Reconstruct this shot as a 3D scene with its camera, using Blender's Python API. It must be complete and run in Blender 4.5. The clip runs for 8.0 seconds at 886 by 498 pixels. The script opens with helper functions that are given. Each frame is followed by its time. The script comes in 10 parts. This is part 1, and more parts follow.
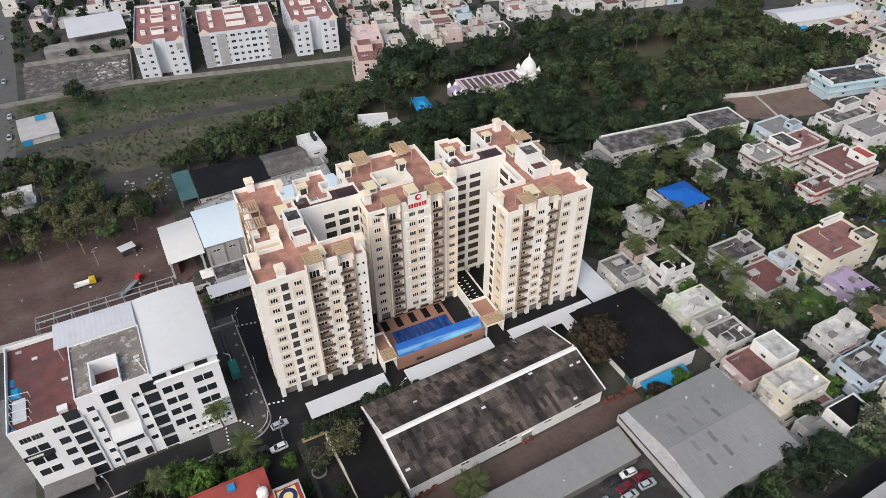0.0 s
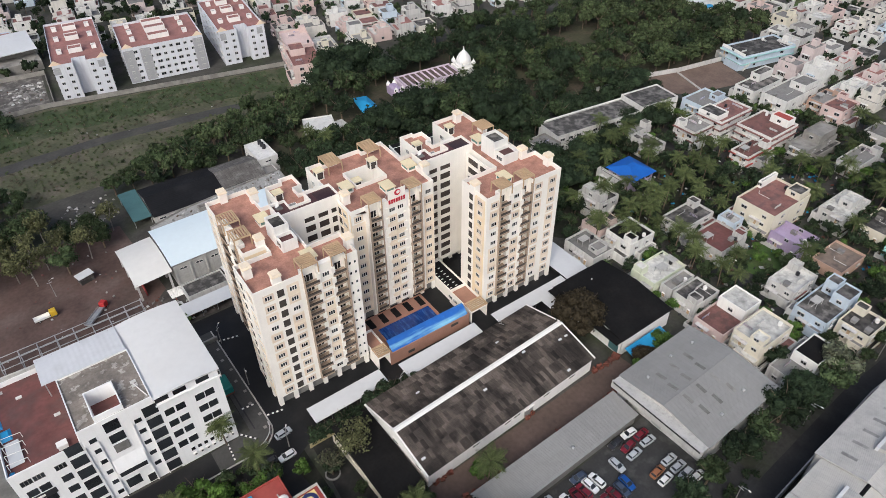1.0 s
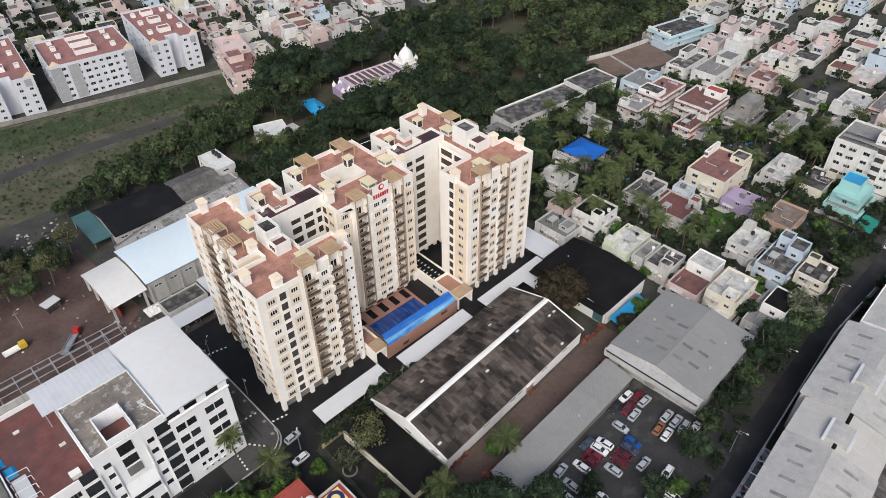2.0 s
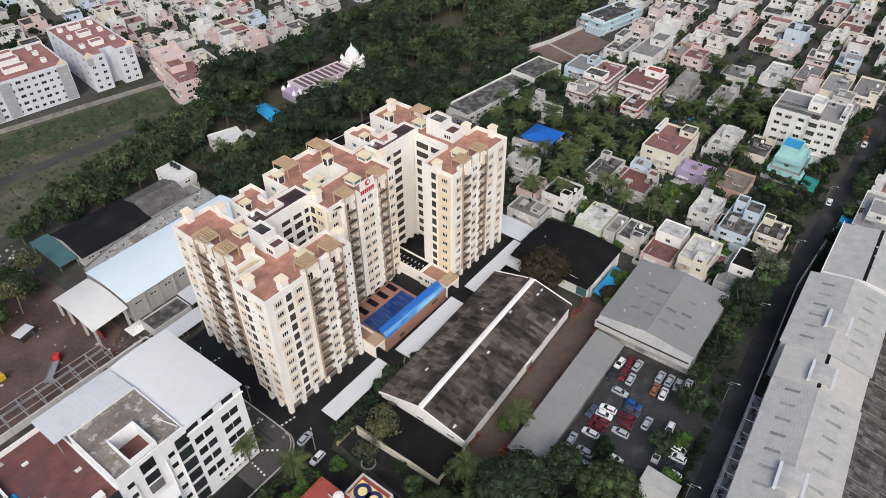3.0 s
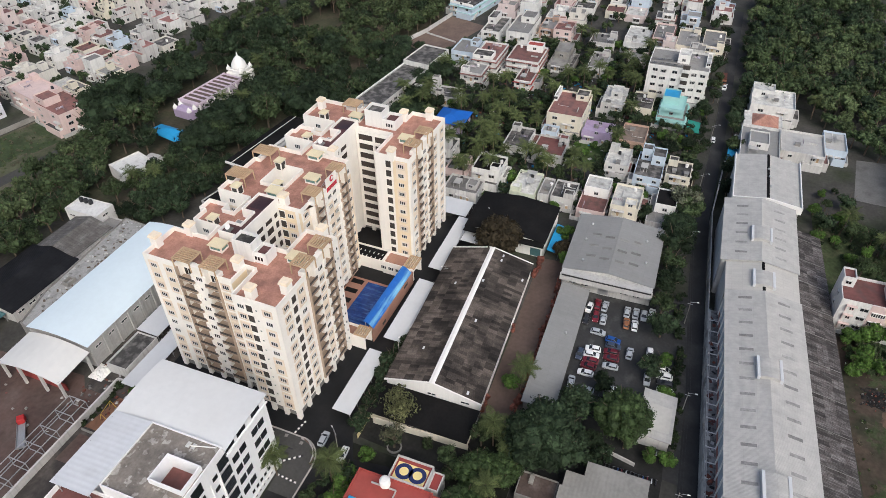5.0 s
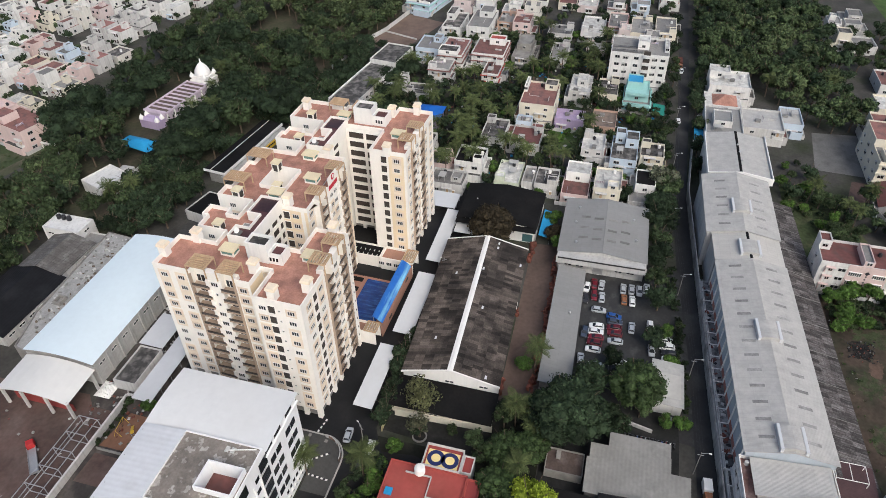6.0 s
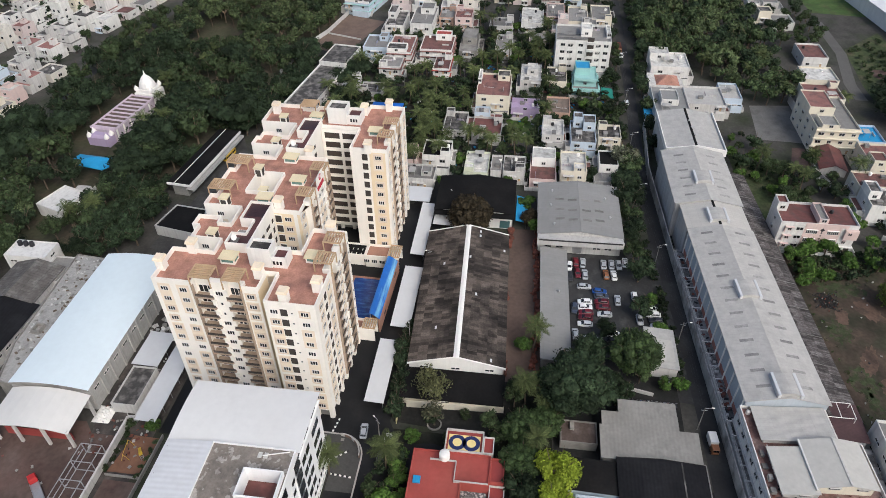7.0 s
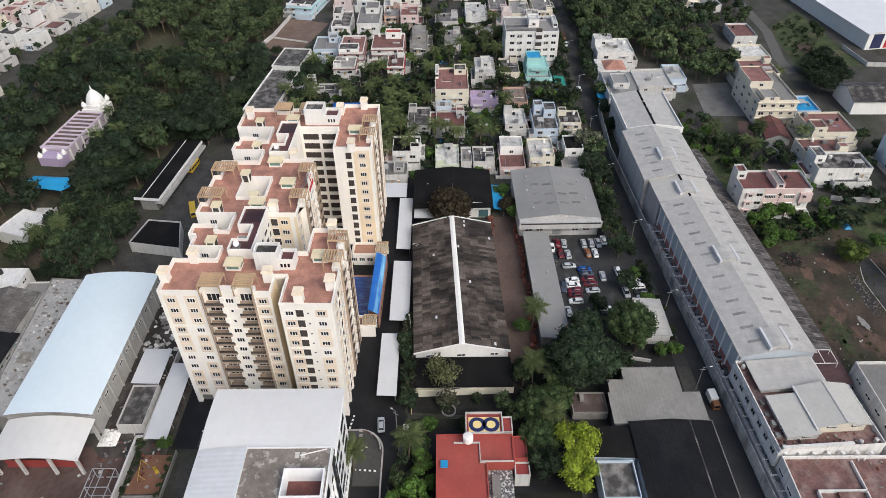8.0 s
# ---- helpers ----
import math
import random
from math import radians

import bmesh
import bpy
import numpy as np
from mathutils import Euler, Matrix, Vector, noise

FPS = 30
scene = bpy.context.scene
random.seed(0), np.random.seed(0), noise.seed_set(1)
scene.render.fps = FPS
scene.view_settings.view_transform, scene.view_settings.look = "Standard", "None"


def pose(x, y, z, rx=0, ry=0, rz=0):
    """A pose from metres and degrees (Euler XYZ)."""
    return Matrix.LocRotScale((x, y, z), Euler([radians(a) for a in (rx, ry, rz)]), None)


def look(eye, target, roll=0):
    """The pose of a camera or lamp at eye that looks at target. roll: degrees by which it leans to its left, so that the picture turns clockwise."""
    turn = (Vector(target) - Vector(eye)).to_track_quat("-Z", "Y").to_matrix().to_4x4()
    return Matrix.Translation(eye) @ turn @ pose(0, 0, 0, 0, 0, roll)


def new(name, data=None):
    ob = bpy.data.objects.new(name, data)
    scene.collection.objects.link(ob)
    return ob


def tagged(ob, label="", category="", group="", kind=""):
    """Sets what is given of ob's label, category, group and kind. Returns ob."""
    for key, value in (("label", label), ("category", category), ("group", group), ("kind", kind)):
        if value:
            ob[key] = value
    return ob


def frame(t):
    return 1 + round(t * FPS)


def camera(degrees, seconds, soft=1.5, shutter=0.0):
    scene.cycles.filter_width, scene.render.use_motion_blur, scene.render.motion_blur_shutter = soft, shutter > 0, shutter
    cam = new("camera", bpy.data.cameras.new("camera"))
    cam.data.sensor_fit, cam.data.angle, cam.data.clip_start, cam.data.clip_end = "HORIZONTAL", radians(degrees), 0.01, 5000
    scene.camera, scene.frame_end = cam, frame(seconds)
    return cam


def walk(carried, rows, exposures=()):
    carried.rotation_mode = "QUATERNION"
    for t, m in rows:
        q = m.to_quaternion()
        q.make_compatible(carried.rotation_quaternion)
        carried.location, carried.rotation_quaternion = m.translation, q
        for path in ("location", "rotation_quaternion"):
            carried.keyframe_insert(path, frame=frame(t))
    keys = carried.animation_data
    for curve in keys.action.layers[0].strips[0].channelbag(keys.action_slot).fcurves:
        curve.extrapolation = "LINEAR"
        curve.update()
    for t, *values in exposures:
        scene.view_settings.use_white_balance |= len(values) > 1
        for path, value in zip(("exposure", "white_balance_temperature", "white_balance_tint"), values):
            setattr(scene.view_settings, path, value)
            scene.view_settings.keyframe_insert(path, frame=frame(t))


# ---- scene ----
cam = camera(66.3, 8.0, 0.8)
METRES, EYE, TILT, LEAN, TURN = 133.5, 138.0, 0.0, 0.0, -27.2
EXPO, KELVIN, TINT = -0.08, 5880, 8
ROWS = [
    (0.0, 0.0, 0.0, 0.0, -0.29, -39.65, 0.35),
    (0.5, -0.0611, -0.0104, 0.0018, -4.62, -39.69, 0.41),
    (1.0, -0.1265, -0.0179, 0.0028, -9.38, -39.74, 0.43),
    (1.5, -0.1893, -0.021, 0.0034, -13.7, -39.79, 0.46),
    (3.0, -0.378, -0.0056, 0.0042, -25.68, -39.88, 0.46),
    (3.5, -0.4356, 0.0062, 0.0051, -29.72, -39.91, 0.47),
    (4.0, -0.492, 0.0226, 0.005, -33.89, -39.92, 0.45),
    (4.5, -0.549, 0.0444, 0.0038, -38.13, -39.92, 0.43),
    (6.0, -0.7099, 0.1336, 0.0023, -47.72, -39.93, 0.42),
    (6.5, -0.7622, 0.173, 0.0021, -51.74, -39.94, 0.4),
    (7.0, -0.8107, 0.2133, 0.0024, -55.52, -39.95, 0.42),
    (7.5, -0.8585, 0.2587, 0.0031, -59.4, -39.96, 0.42),
    (8.0, -0.9011, 0.3046, 0.0036, -63.01, -39.98, 0.44),
]
walk(cam, [(t, pose(0, 0, EYE, TILT, LEAN, TURN) @ pose(METRES * x, METRES * y, METRES * z, 90 + pitch, roll, yaw)) for t, x, y, z, yaw, pitch, roll in ROWS],
     exposures=[(0.0, EXPO, KELVIN, TINT), (8.0, EXPO, KELVIN, TINT)])

# ---- light: a bright overcast sky with a weak, very soft sun from the west ----
SUN_AZ, SUN_EL = 231.0, 43.0
world = bpy.data.worlds.new("overcast_sky")
scene.world = world
world.use_nodes = True
sky = world.node_tree.nodes.new("ShaderNodeTexSky")
sky.sky_type, sky.sun_disc = "NISHITA", False
sky.sun_elevation, sky.sun_rotation = radians(SUN_EL), radians(SUN_AZ)
sky.air_density, sky.dust_density, sky.ozone_density = 1.0, 6.0, 0.6
background = world.node_tree.nodes["Background"]
background.inputs["Strength"].default_value = 0.15
world.node_tree.links.new(sky.outputs["Color"], background.inputs["Color"])
sun = new("sun", bpy.data.lights.new("sun", "SUN"))
sun.data.energy, sun.data.angle, sun.data.color = 1.4, radians(35), (1.0, 0.95, 0.88)
sun_dir = Vector((math.sin(radians(SUN_AZ)) * math.cos(radians(SUN_EL)), math.cos(radians(SUN_AZ)) * math.cos(radians(SUN_EL)), math.sin(radians(SUN_EL))))
sun.matrix_world = look(sun_dir * 300, (0, 0, 0))

from mathutils.geometry import tessellate_polygon

# ---- materials ----
def mat(name, col, rough=0.8, var=0.12, scale=0.25, fine=3.0, stain=None, amount=0.35, stain_scale=0.12,
        streak=0.0, bump=0.15, metal=0.0, per_object=0.0, per_island=0.0, wave=None, spec=0.3, stretch=None, seam=None, edge=(0.48, 0.68)):
    """A surface with broad and fine variation, optional stains, rain streaks, ribs and a change from piece to piece."""
    m = bpy.data.materials.new(name)
    m.use_nodes = True
    nt = m.node_tree
    N, Lk = nt.nodes, nt.links
    bsdf = N["Principled BSDF"]
    bsdf.inputs["Roughness"].default_value = rough
    bsdf.inputs["Metallic"].default_value = metal
    bsdf.inputs["Specular IOR Level"].default_value = spec
    co, here = N.new("ShaderNodeTexCoord"), N.new("ShaderNodeNewGeometry")

    def noise_tex(s, detail, stretch=None):
        t = N.new("ShaderNodeTexNoise")
        t.inputs["Scale"].default_value, t.inputs["Detail"].default_value = s, detail
        if stretch:
            mp = N.new("ShaderNodeMapping")
            mp.inputs["Scale"].default_value = stretch
            Lk.new(here.outputs["Position"], mp.inputs["Vector"])
            Lk.new(mp.outputs["Vector"], t.inputs["Vector"])
        else:
            Lk.new(here.outputs["Position"], t.inputs["Vector"])
        return t.outputs["Fac"]

    def ramp(fac, lo, hi, a, b):
        r = N.new("ShaderNodeMapRange")
        r.inputs["From Min"].default_value, r.inputs["From Max"].default_value = lo, hi
        r.inputs["To Min"].default_value, r.inputs["To Max"].default_value = a, b
        Lk.new(fac, r.inputs["Value"])
        return r.outputs["Result"]

    def mul(a, b):
        x = N.new("ShaderNodeMath")
        x.operation = "MULTIPLY"
        Lk.new(a, x.inputs[0]), Lk.new(b, x.inputs[1])
        return x.outputs[0]

    def mix(fac, a, b):
        x = N.new("ShaderNodeMix")
        x.data_type = "RGBA"
        Lk.new(fac, x.inputs["Factor"])
        for socket, v in ((x.inputs[6], a), (x.inputs[7], b)):
            if isinstance(v, (tuple, list)):
                socket.default_value = (*v, 1)
            else:
                Lk.new(v, socket)
        return x.outputs[2]

    value = mul(ramp(noise_tex(scale, 4), 0.3, 0.7, 1 - var, 1 + var), ramp(noise_tex(fine, 3), 0.3, 0.7, 1 - var * 0.6, 1 + var * 0.6))
    if per_object:
        info = N.new("ShaderNodeObjectInfo")
        value = mul(value, ramp(info.outputs["Random"], 0, 1, 1 - per_object, 1 + per_object))
    if per_island:
        geo = N.new("ShaderNodeNewGeometry")
        value = mul(value, ramp(geo.outputs["Random Per Island"], 0, 1, 1 - per_island, 1 + per_island))
    if seam:
        # overlapping sheets: dark lap lines and a slight change from sheet to sheet
        across, along, depth = seam
        bt = N.new("ShaderNodeTexBrick")
        bt.offset, bt.squash = 0.0, 1.0
        for key, v in (("Scale", 1.0), ("Mortar Size", 0.045), ("Mortar Smooth", 0.4), ("Brick Width", across), ("Row Height", along)):
            bt.inputs[key].default_value = v
        bt.inputs["Color1"].default_value, bt.inputs["Color2"].default_value, bt.inputs["Mortar"].default_value = (1, 1, 1, 1), (1 - depth,) * 3 + (1,), (1 - 2.2 * depth,) * 3 + (1,)
        Lk.new(co.outputs["Object"], bt.inputs["Vector"])
        value = mul(value, bt.outputs["Color"])
    base = N.new("ShaderNodeRGB")
    base.outputs[0].default_value = (*col, 1)
    color = base.outputs[0]
    if stain:
        color = mix(ramp(noise_tex(stain_scale, 6, stretch), *edge, 0, amount), color, stain)
    if streak:
        color = mix(ramp(noise_tex(1.0, 3, (1.3, 1.3, 0.06)), 0.5, 0.75, 0, streak), color, (0.12, 0.11, 0.1))
    hsv = N.new("ShaderNodeHueSaturation")
    Lk.new(color, hsv.inputs["Color"]), Lk.new(value, hsv.inputs["Value"])
    Lk.new(hsv.outputs["Color"], bsdf.inputs["Base Color"])
    height = noise_tex(fine * 3, 2)
    strength, dist = bump, 0.03
    if wave:
        direction, pitch = wave
        w = N.new("ShaderNodeTexWave")
        w.bands_direction, w.inputs["Scale"].default_value = direction, 0.314 / pitch
        Lk.new(co.outputs["Object"], w.inputs["Vector"])
        height, strength, dist = w.outputs["Fac"], 0.5, 0.05
    bn = N.new("ShaderNodeBump")
    bn.inputs["Strength"].default_value, bn.inputs["Distance"].default_value = strength, dist
    Lk.new(height, bn.inputs["Height"]), Lk.new(bn.outputs["Normal"], bsdf.inputs["Normal"])
    return m


WHITE = mat("white_paint", (0.80, 0.78, 0.74), 0.75, 0.04, streak=0.10)
IVORY = mat("ivory_paint", (0.87, 0.825, 0.755), 0.75, 0.04, streak=0.05)
PEACH = mat("peach_paint", (0.78, 0.63, 0.46), 0.75, 0.06)
BEIGE = mat("beige_paint", (0.72, 0.60, 0.47), 0.75, 0.06)
YELLOW = mat("pale_yellow_paint", (0.80, 0.665, 0.46), 0.75, 0.05, streak=0.05)
TAUPE = mat("taupe_paint", (0.40, 0.31, 0.235), 0.8, 0.08)
CREAM_CAP = mat("cream_cap_paint", (0.82, 0.70, 0.53), 0.8, 0.08)
LEMON = mat("pale_lemon_lid", (0.74, 0.64, 0.42), 0.8, 0.08)
TERRACOTTA = mat("terracotta_roof_tiles", (0.40, 0.205, 0.150), 0.75, 0.22, 0.45, 2.5, stain=(0.24, 0.12, 0.095), amount=0.8, stain_scale=0.22)
DARKMAROON = mat("damp_dark_waterproofing", (0.045, 0.022, 0.024), 0.4, 0.3, 0.4, 2.0, stain=(0.025, 0.018, 0.02), amount=0.8, stain_scale=0.4)
MAROON = mat("maroon_waterproofing", (0.10, 0.040, 0.040), 0.5, 0.2, stain=(0.05, 0.03, 0.03), amount=0.7)
WOOD_TAN = mat("tan_painted_timber", (0.50, 0.355, 0.215), 0.7, 0.1)
GLASS = mat("dark_window_glass", (0.025, 0.028, 0.032), 0.15, 0.2, per_object=0.5, bump=0.0, spec=0.5)
GREEN_GLASS = mat("green_tinted_glass", (0.16, 0.28, 0.24), 0.2, 0.1, bump=0.0, spec=0.5)
FRAME = mat("white_window_frame", (0.78, 0.76, 0.72), 0.5, 0.03)
# Grey that carries the shade of the open parking level.
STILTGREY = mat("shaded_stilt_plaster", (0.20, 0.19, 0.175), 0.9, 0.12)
# Near-black paint: puts the dark of unlit depth into flat opening faces.
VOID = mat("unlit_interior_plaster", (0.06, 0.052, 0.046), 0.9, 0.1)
GRILLE = mat("brown_metal_grille", (0.055, 0.042, 0.035), 0.6, 0.2, per_object=0.25)
RAILING = mat("grey_brown_balcony_railing", (0.085, 0.075, 0.068), 0.6, 0.15, per_object=0.3)
BLACKTOP = mat("black_tar_roof", (0.0105, 0.0102, 0.0102), 0.9, 0.25, 0.1, 1.5, stain=(0.02, 0.018, 0.017), amount=0.6, spec=0.1)
ASBESTOS = mat("weathered_cement_sheet", (0.104, 0.085, 0.071), 0.9, 0.3, 0.2, 2.5, stain=(0.034, 0.028, 0.024), amount=0.85, stain_scale=0.13, per_object=0.58, wave=("X", 0.3), edge=(0.46, 0.56), seam=(0.27, 30, 0.2))
GREYSHEET = mat("grey_cement_sheet_roof", (0.2651, 0.2604, 0.2511), 0.75, 0.06, 0.06, 0.8, stain=(0.24, 0.235, 0.22), amount=0.5, stain_scale=0.05, wave=("X", 0.25), spec=0.2, seam=(1.05, 3.2, 0.05))
LIGHTSHEET = mat("light_grey_metal_roof", (0.45, 0.437, 0.41), 0.75, 0.07, 0.5, 1.5, stain=(0.37, 0.357, 0.338), amount=0.55, stain_scale=0.3, wave=("X", 0.3), spec=0.2, seam=(1.05, 2.9, 0.05))
WHITESHEET = mat("white_metal_roof", (0.58, 0.585, 0.59), 0.55, 0.03, 0.05, 0.8, stain=(0.5, 0.5, 0.5), amount=0.5, stain_scale=0.08)
BLUEWHITE = mat("pale_blue_white_membrane", (0.69, 0.775, 0.805), 0.5, 0.03, 0.05, 0.6)
FABRIC = mat("white_tensile_fabric", (0.66, 0.645, 0.61), 0.7, 0.04, 0.1, 0.6)
CONCRETE = mat("bare_concrete", (0.258, 0.2451, 0.2236), 0.9, 0.15, 0.3, 2.0, stain=(0.14, 0.13, 0.12), amount=0.7, stain_scale=0.25)
OLDROOF = mat("stained_concrete_roof", (0.205, 0.178, 0.152), 0.9, 0.26, 0.3, 2.0, stain=(0.40, 0.37, 0.33), amount=0.75, stain_scale=0.5, edge=(0.57, 0.61))
REDOXIDE = mat("red_oxide_roof", (0.15, 0.062, 0.055), 0.8, 0.2, 0.2, 1.2, stain=(0.085, 0.055, 0.05), amount=0.7, stain_scale=0.3)
REDTILE = mat("bright_red_roof", (0.33, 0.068, 0.055), 0.7, 0.1, 0.2, 1.0, stain=(0.3, 0.08, 0.06), amount=0.5)
STEEL = mat("galvanised_steel", (0.42, 0.42, 0.42), 0.45, 0.1, metal=0.5)
RUST = mat("rusted_scrap_steel", (0.165, 0.058, 0.040), 0.85, 0.25, 1.0, 6.0, stain=(0.1, 0.05, 0.04), amount=0.7, per_object=0.3, per_island=0.3)
BRICKRED = mat("terracotta_wall_cladding", (0.32, 0.175, 0.125), 0.8, 0.1)
WATER = mat("blue_tiled_pool_water", (0.010, 0.04, 0.18), 0.15, 0.25, 0.6, 2.0, stain=(0.04, 0.13, 0.36), amount=0.7, stain_scale=1.6, stretch=(1.0, 0.15, 1.0), bump=0.3, spec=0.5)
SEABLUE = mat("sea_print_blue_sheet", (0.025, 0.12, 0.42), 0.5, 0.12, 0.2, 1.0, stain=(0.26, 0.55, 0.70), amount=0.85, stain_scale=0.5, stretch=(0.12, 1.0, 1.0))
TARPBLUE = mat("bright_blue_sheet", (0.035, 0.27, 0.52), 0.5, 0.08, 0.3, 1.5)
DEEPBLUE = mat("cobalt_blue_roof", (0.02, 0.12, 0.46), 0.5, 0.08)
PURPLE = mat("lilac_paint", (0.387, 0.3105, 0.441), 0.8, 0.07, streak=0.15)
PINK = mat("pink_paint", (0.612, 0.477, 0.441), 0.8, 0.06, streak=0.12)
PEACHHOUSE = mat("salmon_paint", (0.45, 0.306, 0.234), 0.8, 0.1, streak=0.15)
CYAN = mat("turquoise_paint", (0.324, 0.54, 0.513), 0.8, 0.05, streak=0.08)
SKYBLUE = mat("pale_blue_paint", (0.495, 0.567, 0.639), 0.8, 0.05, streak=0.12)
CREAM = mat("cream_paint", (0.657, 0.6075, 0.495), 0.8, 0.05, streak=0.12)
PALEGREEN = mat("pale_lime_paint", (0.594, 0.621, 0.477), 0.8, 0.05, streak=0.12)
AGEDWHITE = mat("rain_streaked_whitewash", (0.522, 0.5085, 0.486), 0.85, 0.07, streak=0.35, stain=(0.45, 0.43, 0.4), amount=0.4, per_object=0.08)
DARKROOF = mat("algae_black_terrace", (0.0473, 0.04472, 0.04214), 0.9, 0.2, 0.3, 1.5, stain=(0.28, 0.26, 0.24), amount=0.6, stain_scale=0.4, per_object=0.35, edge=(0.44, 0.70))
GREYROOF = mat("grey_cement_terrace", (0.2322, 0.2236, 0.2107), 0.9, 0.16, 0.4, 2.0, stain=(0.085, 0.08, 0.072), amount=0.6, stain_scale=0.4, per_object=0.3, edge=(0.44, 0.70))
REDROOF = mat("dull_red_terrace", (0.2021, 0.0989, 0.086), 0.85, 0.16, 0.4, 2.0, stain=(0.12, 0.075, 0.068), amount=0.7, stain_scale=0.35, per_object=0.25, edge=(0.5, 0.6))
WHITEROOF = mat("whitewashed_terrace", (0.5676, 0.5547, 0.516), 0.85, 0.12, 0.4, 1.6, stain=(0.17, 0.16, 0.145), amount=0.6, stain_scale=0.45, per_object=0.12, edge=(0.44, 0.70))
HOUSEWHITE = mat("mildewed_white_paint", (0.666, 0.6525, 0.621), 0.8, 0.06, 0.3, 2.0, stain=(0.5, 0.48, 0.45), amount=0.3, stain_scale=0.5, streak=0.25, per_object=0.06)
PAVED = mat("light_grey_yard_paving", (0.15, 0.146, 0.138), 0.9, 0.15, 0.2, 1.5, stain=(0.08, 0.078, 0.07), amount=0.7, stain_scale=0.15)
DUSTYROAD = mat("dusty_pale_road", (0.1134, 0.1092, 0.1008), 0.9, 0.15, 0.1, 1.2, stain=(0.075, 0.072, 0.067), amount=0.7, stain_scale=0.1)
ASPHALT = mat("worn_asphalt", (0.029, 0.029, 0.0295), 0.85, 0.16, 0.12, 1.5, stain=(0.07, 0.067, 0.063), amount=0.6, stain_scale=0.1)
WETBLACK = mat("fresh_black_asphalt", (0.010, 0.010, 0.011), 0.6, 0.2, 0.12, 1.5, stain=(0.022, 0.021, 0.020), amount=0.6)
REDSOIL = mat("red_earth", (0.094, 0.061, 0.052), 0.95, 0.25, 0.1, 0.9, stain=(0.13, 0.10, 0.086), amount=0.6, stain_scale=0.12, bump=0.4)
GRASS = mat("rough_grass", (0.074, 0.078, 0.044), 0.95, 0.3, 0.12, 1.0, stain=(0.115, 0.098, 0.076), amount=0.95, stain_scale=0.09, bump=0.5)
LAWN = mat("green_lawn", (0.055, 0.095, 0.025), 0.95, 0.25, 0.2, 2.0, stain=(0.09, 0.08, 0.045), amount=0.6, bump=0.5)
TOWNGROUND = mat("dusty_town_ground", (0.06048, 0.05712, 0.0504), 0.95, 0.25, 0.15, 1.0, stain=(0.030, 0.038, 0.018), amount=0.9, stain_scale=0.06, bump=0.4)
KERB = mat("pale_kerb_concrete", (0.42, 0.40, 0.37), 0.85, 0.12)
BARK = mat("grey_brown_bark", (0.12, 0.09, 0.065), 0.95, 0.2, 1.0, 6.0, bump=0.6)
LEAF = mat("deep_green_foliage", (0.0235, 0.0362, 0.0182), 0.75, 0.42, 0.11, 2.0, per_object=0.32, per_island=0.5, bump=0.0, spec=0.12)
LEAF_OLIVE = mat("olive_green_foliage", (0.042, 0.06, 0.026), 0.75, 0.38, 0.12, 2.0, per_object=0.3, per_island=0.45, bump=0.0, spec=0.12)
LEAF_PALE = mat("pale_olive_foliage", (0.062, 0.082, 0.036), 0.75, 0.38, 0.1, 2.0, per_object=0.3, per_island=0.5, bump=0.0, spec=0.12)
LEAF_SUN = mat("sunlit_yellow_green_foliage", (0.075, 0.10, 0.022), 0.75, 0.25, 0.2, 2.0, per_island=0.5, bump=0.0, spec=0.12)
LEAF_LIME = mat("yellow_green_foliage", (0.235, 0.295, 0.03), 0.75, 0.2, 0.3, 2.0, per_island=0.4, bump=0.0, spec=0.12)
LEAF_RUST = mat("rust_tinged_foliage", (0.034, 0.027, 0.016), 0.7, 0.25, 0.4, 2.0, per_island=0.5, bump=0.0, spec=0.12)
LEAF_GREY = mat("grey_green_thin_foliage", (0.0817, 0.08428, 0.04988), 0.75, 0.2, 0.3, 2.0, per_object=0.2, per_island=0.4, bump=0.0, spec=0.12)
FROND = mat("palm_frond_green", (0.078, 0.096, 0.036), 0.75, 0.25, 0.6, 3.0, per_object=0.3, per_island=0.25, bump=0.0, spec=0.12)
TYRE = mat("black_rubber", (0.02, 0.02, 0.02), 0.8, 0.1)
BLACKPLASTIC = mat("black_plastic", (0.025, 0.025, 0.028), 0.5, 0.1)
MURAL_RED = mat("mural_dark_red", (0.26, 0.05, 0.045), 0.7, 0.08)
MURAL_YELLOW = mat("mural_cream_yellow", (0.78, 0.62, 0.26), 0.7, 0.05)
MURAL_BLUE = mat("mural_navy", (0.02, 0.028, 0.10), 0.7, 0.05)
SIGNRED = mat("sign_red", (0.50, 0.03, 0.05), 0.5, 0.05)
PANEL = mat("pale_peach_panel_paint", (0.80, 0.69, 0.55), 0.75, 0.05)
TEAL = mat("teal_paint", (0.06, 0.13, 0.135), 0.7, 0.1)
SHOPRED = mat("signal_red_panel", (0.42, 0.03, 0.03), 0.6, 0.08)
NAVYPANEL = mat("navy_panel", (0.03, 0.035, 0.09), 0.6, 0.08)


